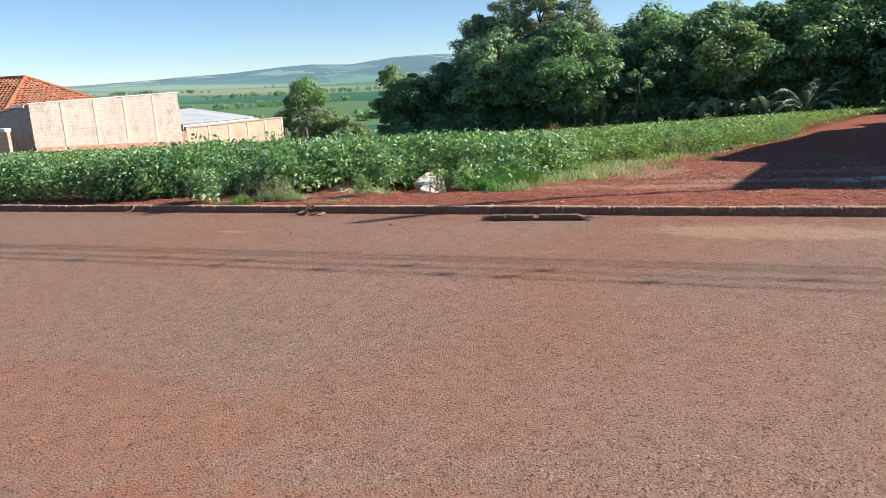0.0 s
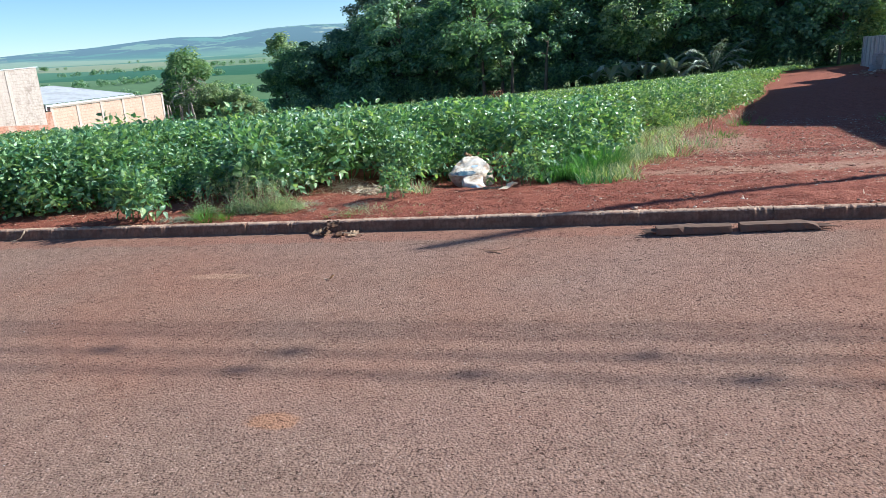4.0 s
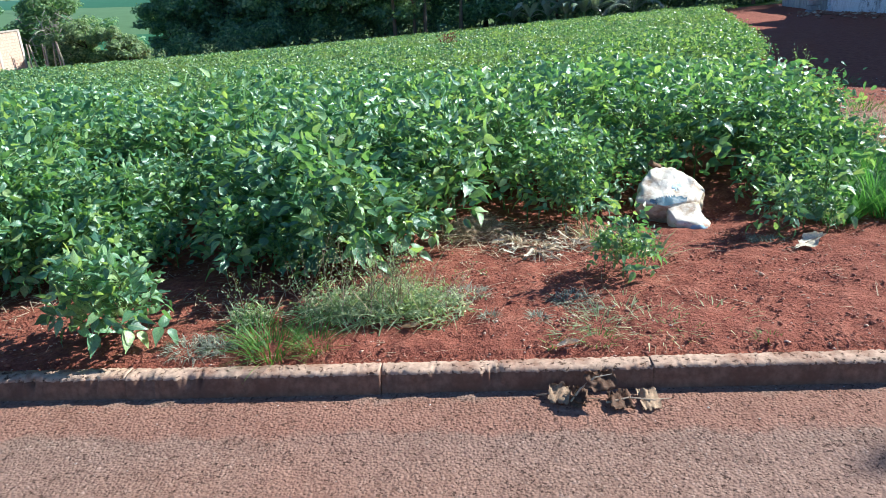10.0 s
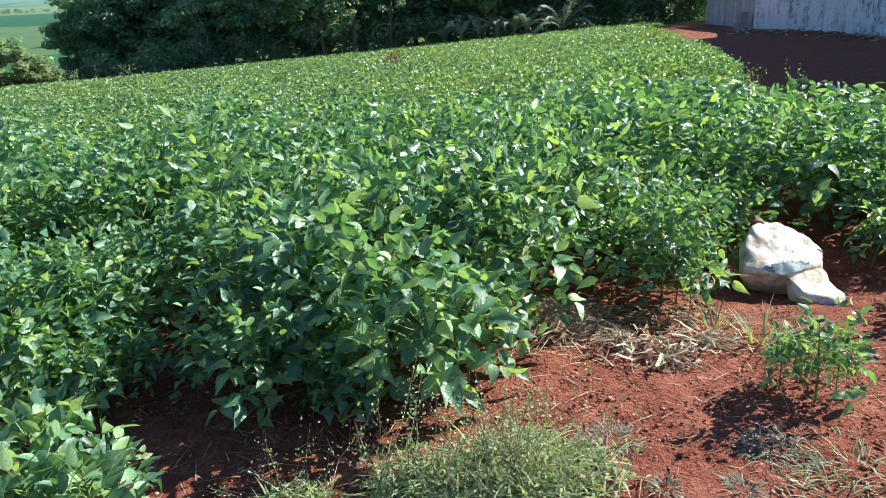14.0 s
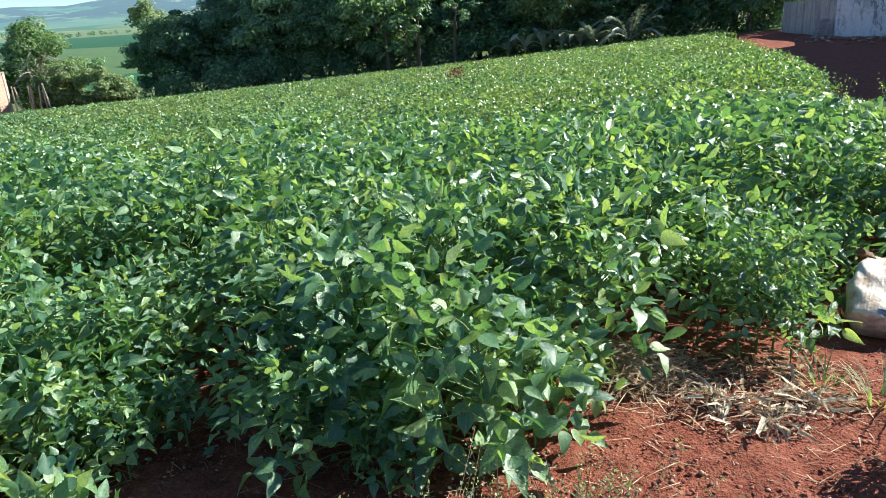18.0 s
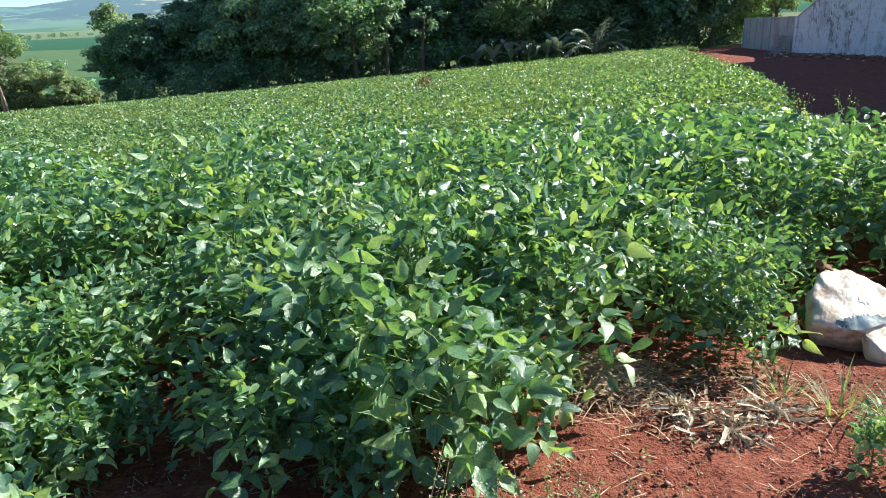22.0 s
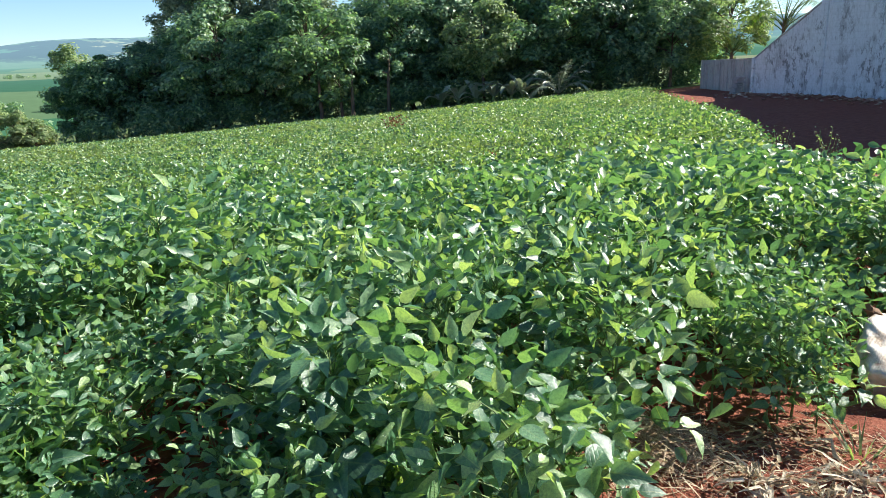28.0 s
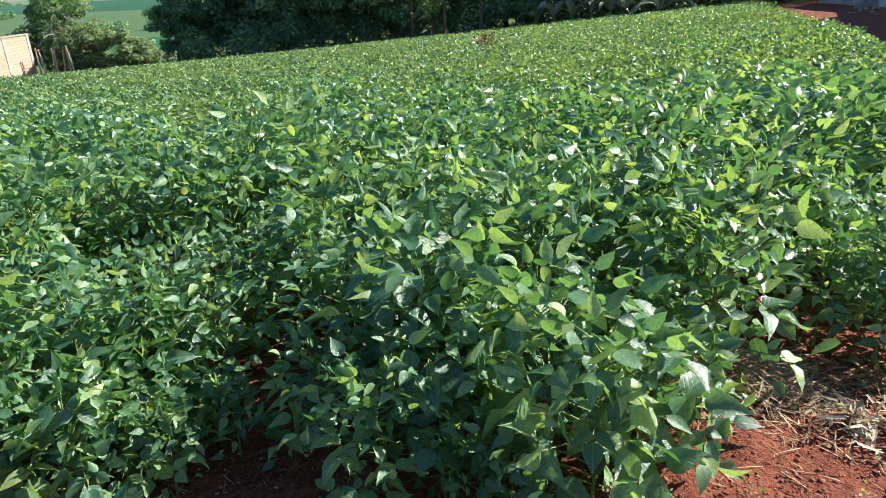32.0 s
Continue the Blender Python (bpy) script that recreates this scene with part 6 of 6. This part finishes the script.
def yard_wall():
    """Low wall of concrete panels between posts, running on from the barn."""
    fx = lambda y: 15.70 + (y - 32.6) * 0.185
    root = tagged(new("yard_wall"), "low wall of stained concrete panels and posts", "wall")
    n = 7
    for i in range(n):
        y0, y1 = 32.64 + i * 11.1 / n, 32.64 + (i + 1) * 11.1 / n
        zt = 0.62 - 0.28 * i / n
        part("panel", prism_y(lambda y: fx(y) + 0.02, lambda y: fx(y) + 0.07, [(y0 + 0.05, -1.6), (y1 - 0.05, -1.6), (y1 - 0.05, zt - 0.03), (y0 + 0.05, zt)]), M_PANEL, root)
        part("post", box((fx(y1) - 0.03, y1 - 0.06, -1.6), (fx(y1) + 0.11, y1 + 0.06, zt + 0.03), 0.008), M_PANEL, root)
    part("capping", prism_y(lambda y: fx(y) - 0.02, lambda y: fx(y) + 0.13, [(32.64, 0.63), (43.75, 0.35), (43.75, 0.40), (32.64, 0.68)]), M_PANEL, root)
    # bricks stacked against it
    st = tagged(new("brick_stack"), "leaning stack of dark hollow bricks against the wall", "brick stack")
    rng = np.random.default_rng(8)
    z = float(ground_z(15.2, 33.2))
    for k in range(8):
        x = 15.05 + 0.035 * k * 0.5 + rng.normal(0, 0.03)
        part("brick", box((x, 33.0 + rng.normal(0, 0.03), z + 0.1 * k), (x + 0.34, 33.55 + rng.normal(0, 0.05), z + 0.1 * k + 0.088), 0.01), M_GREYWALL, st)
    # rubble along the foot of the walls
    rng = np.random.default_rng(9)
    n = 260
    py = rng.uniform(14, 34, n)
    px = 15.66 - 0.124 * (32.5 - py) - np.abs(rng.normal(0, 0.7, n)) - 0.1
    pebbles("rubble", "rubble and broken tiles along the wall's foot", px, py, ground_z(px, py) + 0.03, rng.uniform(0.03, 0.13, n), M_CHIP, 5, 0.5)


yard_wall()


def rubble_heap():
    rng = np.random.default_rng(10)
    for i in range(7):
        x, y = 7.7 + rng.normal(0, 0.55), 2.7 + rng.normal(0, 0.25)
        bm = bmesh.new()
        bmesh.ops.create_icosphere(bm, subdivisions=2, radius=1)
        s = rng.uniform(0.05, 0.11)
        for v in bm.verts:
            k = 1 + 0.3 * noise.noise(v.co * 1.7 + Vector((i, 0, 0)))
            v.co = Vector((v.co.x * s * 1.4 * k, v.co.y * s * k, max(-0.02, v.co.z * s * 0.45 * k)))
        ob = tagged(new("rubble_chunk", bm_mesh("rubble_chunk", bm, M_POST)), "broken lump of old concrete on red earth", "rubble", "rubble on the track")
        ob.matrix_basis = pose(x, y, float(ground_z(x, y)), 0, 0, rng.uniform(0, 360))
    for i, (x, y, n, sp, ln) in enumerate([(7.3, 6.6, 120, 0.7, 0.16), (8.6, 5.9, 120, 0.7, 0.18), (9.4, 4.8, 90, 0.5, 0.16), (3.15, 2.4, 160, 0.35, 0.28), (3.1, 1.75, 120, 0.30, 0.20), (3.5, 2.9, 150, 0.5, 0.18), (3.9, 3.7, 140, 0.5, 0.2), (3.3, 1.5, 70, 0.4, 0.10), (4.3, 4.6, 120, 0.6, 0.18), (2.85, 2.15, 120, 0.3, 0.3), (4.7, 5.9, 120, 0.6, 0.2), (5.4, 8.2, 120, 0.7, 0.22)]):
        grass_tuft(x, y, n, sp, ln, M_WEED if i in (5, 6, 7, 8) else M_GRASS, "clump of long grass at the crop's corner beside the track" if i > 2 else "grass clump on the shaded track", seed=400 + i, width=0.007)


rubble_heap()


def left_houses():
    # tall rendered wall on the boundary
    a = tagged(new("boundary_wall"), "tall cream rendered block wall with pilasters, stained", "wall")
    part("panel", prism_y(lambda y: -32.3, lambda y: -32.46, [(22.0, -2.0), (34.0, -2.3), (34.0, 1.55), (22.0, 1.27)]), M_RENDER, a)
    part("footing", prism_y(lambda y: -32.24, lambda y: -32.48, [(22.0, -4.2), (34.0, -4.6), (34.0, -2.05), (31.0, -1.75), (22.0, -1.25)]), M_REDBRICK, a, "bare red blocks of the footing")
    for y in (24.2, 26.6, 29.0, 31.6):
        part("pilaster", box((-32.44, y - 0.13, -4.2), (-32.27, y + 0.13, 1.25 + (y - 22) * 0.023)), M_COLUMN, a)
    part("coping", prism_y(lambda y: -32.26, lambda y: -32.5, [(21.9, 1.27), (34.1, 1.55), (34.1, 1.60), (21.9, 1.32)]), M_WHITE, a)
    # lower brick wall
    b = tagged(new("brick_wall"), "orange block wall with concrete columns and a coping", "wall")
    ys = [35.0, 37.4, 39.8, 42.2, 44.6, 47.1]
    for y0, y1 in zip(ys, ys[1:]):
        part("panel", prism_y(lambda y: -32.7, lambda y: -32.85, [(y0 + 0.12, -6), (y1 - 0.12, -6), (y1 - 0.12, -1.1), (y0 + 0.12, -1.08)]), M_BRICK, b)
    for y in ys:
        part("column", box((-32.88, y - 0.12, -6), (-32.66, y + 0.12, -1.04)), M_COLUMN, b)
    part("coping", box((-32.9, 34.9, -1.08), (-32.64, 47.2, -0.98)), M_POST, b)
    part("return_wall", box((-33.0, 34.2, -6), (-32.6, 34.88, -1.3)), M_REDBRICK, b, "bare red block return")
    # grey lean-to beside the tall wall
    g = tagged(new("lean_to"), "grey rendered lean-to with a thin sloping roof", "building")
    bm = bmesh.new()
    pr = [(-38.4, -3.5), (-32.5, -3.5), (-32.5, 1.17), (-38.4, 0.27)]
    f0 = [bm.verts.new((x, 22.0, z)) for x, z in pr]
    f1 = [bm.verts.new((x, 22.2, z)) for x, z in pr]
    bm.faces.new(f0)
    bm.faces.new(f1[::-1])
    for i in range(4):
        bm.faces.new((f0[i], f1[i], f1[(i + 1) % 4], f0[(i + 1) % 4]))
    bmesh.ops.recalc_face_normals(bm, faces=bm.faces)
    part("wall", bm, M_GREYWALL, g)
    bm = bmesh.new()
    pr = [(-38.9, 0.21), (-32.35, 1.22), (-32.35, 1.29), (-38.9, 0.28)]
    f0 = [bm.verts.new((x, 21.8, z)) for x, z in pr]
    f1 = [bm.verts.new((x, 30.0, z)) for x, z in pr]
    bm.faces.new(f0)
    bm.faces.new(f1[::-1])
    for i in range(4):
        bm.faces.new((f0[i], f1[i], f1[(i + 1) % 4], f0[(i + 1) % 4]))
    bmesh.ops.recalc_face_normals(bm, faces=bm.faces)
    part("roof", bm, M_SHEET, g)
    part("fascia", box((-33.4, 21.74, 1.06), (-32.4, 21.8, 1.24)), M_WHITE, g)
    # low brick wall with white beams in front
    w = tagged(new("low_brick_wall"), "unfinished low brick wall with white beams laid on it", "wall")
    part("bricks", box((-44.0, 20.6, -3.2), (-32.6, 20.8, -0.20)), M_BRICK, w)
    for i in range(4):
        x = -43.5 + i * 2.8
        part("beam", box((x, 20.5, -0.22), (x + 2.5, 20.9, -0.02), 0.01), M_WHITE, w)
    # house with hipped tile roof
    h = tagged(new("house"), "small house with a hipped red clay tile roof", "house")
    part("wall", box((-46.5, 24.0, -4), (-37.5, 33.0, 0.5)), M_RENDER, h)
    ridge = ((-43.4, 28.5, 3.0), (-40.6, 28.5, 3.0))
    ex, ey, ez = (-47.2, -36.6), (23.2, 33.8), 0.35
    def roof_face(p00, p10, p01, p11, name):
        bm = bmesh.new()
        rows, cols = 17, 64
        P = [Vector(p) for p in (p00, p10, p01, p11)]
        nrm = (P[1] - P[0]).cross(P[2] - P[0]).normalized()
        if nrm.z < 0:
            nrm = -nrm
        for r in range(rows):
            u0, u1 = r / rows, (r + 1) / rows
            a0, b0 = P[0].lerp(P[2], u0), P[1].lerp(P[3], u0)
            a1, b1 = P[0].lerp(P[2], u1), P[1].lerp(P[3], u1)
            L = (b0 - a0).length
            n = max(2, int(L / 0.1))
            lo, hi = [], []
            for i in range(n + 1):
                rip = 0.035 * math.sin(i * math.pi * 0.5 + r) + 0.02
                lo.append(bm.verts.new(a0.lerp(b0, i / n) + nrm * (rip + 0.05)))
                hi.append(bm.verts.new(a1.lerp(b1, i / n) + nrm * rip))
            for i in range(n):
                bm.faces.new((lo[i], lo[i + 1], hi[i + 1], hi[i]))
        part(name, bm, M_TILE, h)
    roof_face((ex[0], ey[0], ez), (ex[1], ey[0], ez), ridge[0], ridge[1], "roof_slope")
    roof_face((ex[1], ey[0], ez), (ex[1], ey[1], ez), ridge[1], ridge[1], "roof_slope")
    roof_face((ex[1], ey[1], ez), (ex[0], ey[1], ez), ridge[1], ridge[0], "roof_slope")
    roof_face((ex[0], ey[1], ez), (ex[0], ey[0], ez), ridge[0], ridge[0], "roof_slope")
    for p, q in ((ridge[0], ridge[1]), (ridge[0], (ex[0], ey[0], ez)), (ridge[1], (ex[1], ey[0], ez)), (ridge[1], (ex[1], ey[1], ez)), (ridge[0], (ex[0], ey[1], ez))):
        bm = bmesh.new()
        add_tube(bm, [Vector(p) + Vector((0, 0, 0.06)), Vector(p).lerp(Vector(q), 0.5) + Vector((0, 0, 0.06)), Vector(q) + Vector((0, 0, 0.06))], [0.12, 0.12, 0.12], 8)
        part("hip_tiles", bm, M_TILE, h)
    tk = tagged(new("water_tank"), "small pale round water tank by the roof", "water tank")
    bm = bmesh.new()
    add_tube(bm, [(0, 0, 0), (0, 0, 0.3), (0, 0, 0.62), (0, 0, 0.7)], [0.36, 0.4, 0.42, 0.2], 18)
    part("body", bm, M_SHEET, tk, smooth=True)
    tk.location = (-39.0, 21.5, 0.35)
    bm = bmesh.new()
    add_tube(bm, [(0, 0, -4.2), (0, 0, 0.0)], [0.12, 0.12], 8)
    part("stand", bm, M_POST, tk)
    # shed roof behind the brick wall
    s = tagged(new("shed"), "open shed with a pale corrugated sheet roof", "shed")
    bm = bmesh.new()
    n = 60
    r0 = [bm.verts.new((-35.0, 37.2 + 9.5 * i / n, -0.95 + 0.03 * math.sin(i * 2.1))) for i in range(n + 1)]
    r1 = [bm.verts.new((-42.5, 37.2 + 9.5 * i / n, 0.02 + 0.03 * math.sin(i * 2.1))) for i in range(n + 1)]
    for i in range(n):
        bm.faces.new((r0[i], r0[i + 1], r1[i + 1], r1[i]))
    part("roof", bm, M_SHEET, s)
    part("fascia", box((-35.05, 37.1, -1.35), (-34.98, 46.8, -1.0)), M_WHITE, s)
    for y in (37.4, 42.0, 46.5):
        for x in (-35.3, -42.2):
            bm = bmesh.new()
            add_tube(bm, [(x, y, -6), (x, y, -1.0 if x > -40 else -0.1)], [0.08, 0.08], 8)
            part("post", bm, M_POST, s)


left_houses()


def fence_posts():
    rng = np.random.default_rng(14)
    for i, (x, y) in enumerate([(-31.79, 46.30), (-31.33, 46.45), (-30.88, 46.60), (-30.58, 46.30), (-30.18, 46.45), (-29.78, 46.60), (-29.28, 46.30)]):
        bm = bmesh.new()
        l = rng.normal(0, 0.12, 2)
        add_tube(bm, [(0, 0, -0.4), (l[0] * 0.5, l[1] * 0.5, 1.0), (l[0], l[1], rng.uniform(1.9, 2.4))], [0.06, 0.055, 0.045], 7)
        ob = tagged(new("fence_post", bm_mesh("fence_post", bm, M_POST)), "grey weathered wooden fence post, leaning", "fence post", "fence posts at the field's corner")
        ob.location = place(x, y)


fence_posts()


def left_bushes():
    def stand(seed, label, hgt, r, mat, x, y, ncl, per, leaf, base=0.1, dz=-0.1):
        return put(tree(seed, "small_tree", label, hgt, r, mat, ncl, per, leaf, 0.12, 0.9, base), x, y, 1.0, 0.0, dz)
    t1 = stand(501, "bushy green tree with dead branches by the brick wall", 7.0, 3.2, M_BUSH, -33.9, 53.2, 60, 260, 0.24, 0.08)
    for k, (x, y, h, r) in enumerate(((-30.0, 48.6, 3.7, 1.6), (-28.4, 48.1, 3.7, 1.7), (-26.8, 47.9, 3.3, 1.6), (-25.4, 47.9, 2.4, 1.3))):
        stand(502 + 20 * k, "pale green shrub at the field's corner", h, r, M_TREE_C, x, y, 38, 200, 0.18, 0.02)
    stand(504, "small tree behind the brick wall", 4.2, 2.0, M_TREE_A, -40.0, 52.5, 34, 120, 0.22, 0.3)
    stand(505, "pale feathery tree beyond the field", 8.4, 2.3, M_TREE_C, -29.2, 62.0, 44, 130, 0.24, 0.25)
    stand(506, "dark green tree behind the house", 11.5, 3.4, M_TREE_A, -57.5, 34.0, 44, 130, 0.3, 0.3)
    stand(507, "sapling with sparse yellowish leaves before the wood", 3.6, 1.1, M_TREE_C, -5.2, 51.0, 14, 40, 0.2, 0.35)
    for k, (x, y, h) in enumerate(((-6.6, 50.6, 5.2), (-4.4, 50.4, 4.6), (-1.9, 50.8, 5.0))):
        stand(540 + k, "slender young tree with a thin pale trunk before the wood", h, 1.0, M_TREE_A, x, y, 12, 60, 0.2, 0.45)
    stand(508, "leafy pale green tree behind the low wall", 7.5, 3.2, M_TREE_C, 21.8, 50.0, 44, 150, 0.26, 0.15)
    stand(509, "pale-leaved tree at the wood's edge", 7.6, 3.2, M_TREE_C, 5.0, 51.0, 46, 150, 0.27, 0.2)
    stand(510, "leafy green tree behind the low wall", 6.8, 3.0, M_TREE_A, 18.6, 51.5, 44, 150, 0.26, 0.1)
    bm = bmesh.new()
    rng = np.random.default_rng(15)
    for i in range(70):
        p = Vector((rng.normal(1.0, 0.9), -2.4 + rng.normal(0, 0.4), 3.4 + rng.normal(0, 0.8)))
        d = Vector((rng.normal(0, 0.7), rng.normal(-0.2, 0.4), rng.normal(-0.4, 0.5)))
        add_tube(bm, [p, p + d * 0.6 + Vector((0, 0, 0.1)), p + d * 1.2], [0.035, 0.025, 0.01], 4, False)
    part("dead_wood", bm, M_POST, t1, "tangle of bare grey branches")


left_bushes()


# ---- bananas, palms ----
def frond(bm, base, az, length, rise, droop, width, pinnate, rng):
    """A banana leaf (whole blade) or a palm frond (leaflets along a rib)."""
    pts = []
    n = 10
    for i in range(n):
        u = i / (n - 1)
        out = length * (u - 0.18 * u * u)
        pts.append(Vector(base) + Vector((math.cos(az) * out, math.sin(az) * out, length * (rise * u - droop * u * u))))
    if not pinnate:
        ws = [0.04] + [width * math.sin(math.pi * (0.12 + 0.83 * i / (n - 1))) for i in range(1, n - 1)] + [0.03]
        add_strip(bm, pts, ws, (0, 0, 1), 0.35)
        return
    add_tube(bm, pts, [0.035 * (1 - 0.85 * i / n) for i in range(n)], 4, False)
    for i in range(26):
        u = 0.15 + 0.83 * i / 25
        k = u * (n - 1)
        p = pts[int(k)].lerp(pts[min(n - 1, int(k) + 1)], k - int(k))
        d = (pts[min(n - 1, int(k) + 1)] - pts[int(k)]).normalized()
        for sgn in (-1, 1):
            s = d.cross(Vector((0, 0, 1))).normalized() * sgn
            ln = width * (0.35 + 0.65 * math.sin(math.pi * min(0.95, u)))
            tip = p + s * ln * 0.8 + d * ln * 0.5 + Vector((0, 0, -ln * rng.uniform(0.1, 0.5)))
            add_strip(bm, [p, p.lerp(tip, 0.5) + Vector((0, 0, 0.06 * ln)), tip], [0.05, 0.06, 0.01], (0, 0, 1), 0.2)


M_BANANA = leaf_mat("banana_leaf", (0.20, 0.26, 0.18), (0.32, 0.38, 0.28), (0.48, 0.53, 0.42), 0.35, 0.7, through_c=(1.0, 1.1, 0.7), k_through=0.18)


def banana(x, y, n, length, pinnate, seed, name, label, cat, hgt=1.3, width=0.55, mat=None):
    rng = np.random.default_rng(seed)
    root = tagged(new(name), label, cat)
    bm = bmesh.new()
    add_tube(bm, [(0, 0, -0.3), (0.02, 0, hgt * 0.5), (0.0, 0.03, hgt)], [0.16, 0.13, 0.09], 9)
    part("stem", bm, M_BARK if pinnate else M_STEM, root)
    for i in range(n):
        bm = bmesh.new()
        u = i / n
        frond(bm, (0, 0, hgt * (0.8 + 0.2 * u)), i * 2.4 + rng.uniform(-0.3, 0.3), length * rng.uniform(0.75, 1.1), rng.uniform(0.8, 1.6), rng.uniform(0.55, 1.0), width, pinnate, rng)
        part("frond" if pinnate else "leaf", bm, mat or M_BANANA, root)
    root.location = place(x, y)
    return root


for i, (x, y, n, L) in enumerate([(5.4, 48.8, 10, 1.9), (6.6, 48.6, 10, 2.1), (4.2, 49.0, 9, 1.7), (7.4, 48.9, 9, 1.7), (3.0, 49.2, 8, 1.5), (1.8, 49.4, 7, 1.4)]):
    banana(x, y, n, L, False, 600 + i, "banana_plant", "banana plant with broad pale leaves before the dark wood", "banana plant", 0.7, 0.42)
banana(9.9, 48.9, 17, 3.2, True, 610, "palm", "low spreading palm with stiff fronds before the dark wood", "palm", 0.5, 0.55, M_BANANA)
banana(1.2, 50.6, 11, 2.2, True, 611, "palm", "low spreading palm with stiff fronds before the dark wood", "palm", 0.5, 0.5, M_PALM)
banana(12.6, 50.4, 10, 2.2, True, 612, "palm", "low spreading palm with stiff fronds before the dark wood", "palm", 0.5, 0.5, M_PALM)
banana(22.6, 43.5, 16, 3.6, True, 613, "coconut_palm", "coconut palm with yellow-green fronds behind the wall", "palm", 3.6, 0.8, M_PALM)
banana(20.6, 46.0, 13, 3.0, True, 614, "coconut_palm", "young coconut palm with yellow-green fronds behind the wall", "palm", 2.2, 0.7, M_PALM)
banana(-50.1, 28.9, 15, 5.4, True, 615, "coconut_palm", "tall palm with a pale trunk behind the house", "palm", 12.4, 0.9, M_PALM)


# ---- pole and overhead wires (they throw the thin shadows on the street) ----
M_CABLE = plain_mat("black_cable", (0.03, 0.03, 0.03), 0.6, 0.2, 20.0, 0.001)


def overhead():
    p = tagged(new("utility_pole"), "slim concrete utility pole beside the building", "utility pole")
    px, py = 11.2, 3.67
    z = float(ground_z(px, py))
    bm = bmesh.new()
    add_tube(bm, [(0, 0, -0.5), (0, 0, 4.0), (0, 0, 7.2)], [0.085, 0.068, 0.05], 12)
    part("shaft", bm, M_PANEL, p)
    p.location = (px, py, z)
    L = 7.0 / math.tan(SUN_EL)
    dx, dy = L * math.sin(SUN_AZ), L * math.cos(SUN_AZ)
    for i, x in enumerate((-40.0, 52.0)):
        q = tagged(new("utility_pole"), "concrete utility pole with a crossarm on the verge", "utility pole")
        bm = bmesh.new()
        add_tube(bm, [(0, 0, -0.5), (0, 0, 4), (0, 0, 8.4)], [0.15, 0.12, 0.09], 12)
        part("shaft", bm, M_PANEL, q)
        part("crossarm", box((-0.06, -1.5, 6.9), (0.06, 1.2, 7.02), 0.01), M_OLDWOOD, q)
        q.location = (x, dy - 1.9, float(ground_z(x, dy - 1.9)))
    rng = np.random.default_rng(17)
    for i, ys in enumerate((-1.75, -1.9, -2.15, -2.38)):
        c = tagged(new("overhead_cable"), "black overhead cable along the street", "cable", "overhead cables")
        y = ys + dy
        pts = [Vector((x, y, 7.0 + 0.0006 * (x - 6) ** 2 - 0.05 * i)) for x in np.linspace(-40, 52, 40)]
        bm = bmesh.new()
        add_tube(bm, pts, [0.014] * len(pts), 5, False)
        part("cable", bm, M_CABLE, c)
        if i >= 2:
            spots = ((0.42, 1.45, 3.08, 4.25, -1.2, -2.6, 6.1), (1.22, 2.3, 3.42, 3.95, -0.5, 5.0, 7.2))[i - 2]
            for xs in spots:
                bm = bmesh.new()
                bmesh.ops.create_icosphere(bm, subdivisions=2, radius=0.042)
                for v in bm.verts:
                    v.co = v.co * (1 + 0.6 * noise.noise(v.co * 30)) + Vector((0, 0, -0.025))
                k = part("air_plant", bm, M_WEED, c, "grey ball of air plant grown on the cable")
                k.location = (xs + dx, y, 7.0 + 0.0006 * (xs + dx - 6) ** 2 - 0.05 * i)


overhead()


# ---- trees and hedges of the valley ----
def valley_trees():
    rng = np.random.default_rng(18)
    az = np.radians(rng.uniform(-60, -18, 26))
    r = rng.uniform(300, 2300, 26)
    x, y = r * np.sin(az), r * np.cos(az)
    # a few hedge lines
    for a0, a1, r0, r1, n in ((-50, -30, 900, 1050, 60), (-42, -22, 1450, 1500, 60), (-36, -22, 620, 700, 30), (-56, -40, 1900, 1800, 60)):
        u = rng.uniform(0, 1, n)
        a, q = np.radians(a0 + (a1 - a0) * u), r0 + (r1 - r0) * u + rng.normal(0, 6, n)
        x, y = np.r_[x, q * np.sin(a)], np.r_[y, q * np.cos(a)]
    z = ground_z(x, y)
    ids = np.repeat(np.arange(len(x)), 60)
    s = rng.uniform(2.5, 6.0, len(x))
    d = rand_dirs(rng, len(ids))
    pos = np.stack([x, y, z + s], 1)[ids] + d * s[ids][:, None] * np.array([1.1, 1.1, 0.8]) * (rng.uniform(0.3, 1, len(ids)) ** 0.4)[:, None]
    tagged(new("valley_trees", scatter("valley_trees", LEAF4, LEAF4_F, pos, d + rand_dirs(rng, len(ids)) * 0.5, rand_dirs(rng, len(ids)), s[ids] * 0.55, M_TREE_A)), "scattered trees and hedges across the valley", "trees", kind="stuff")


valley_trees()
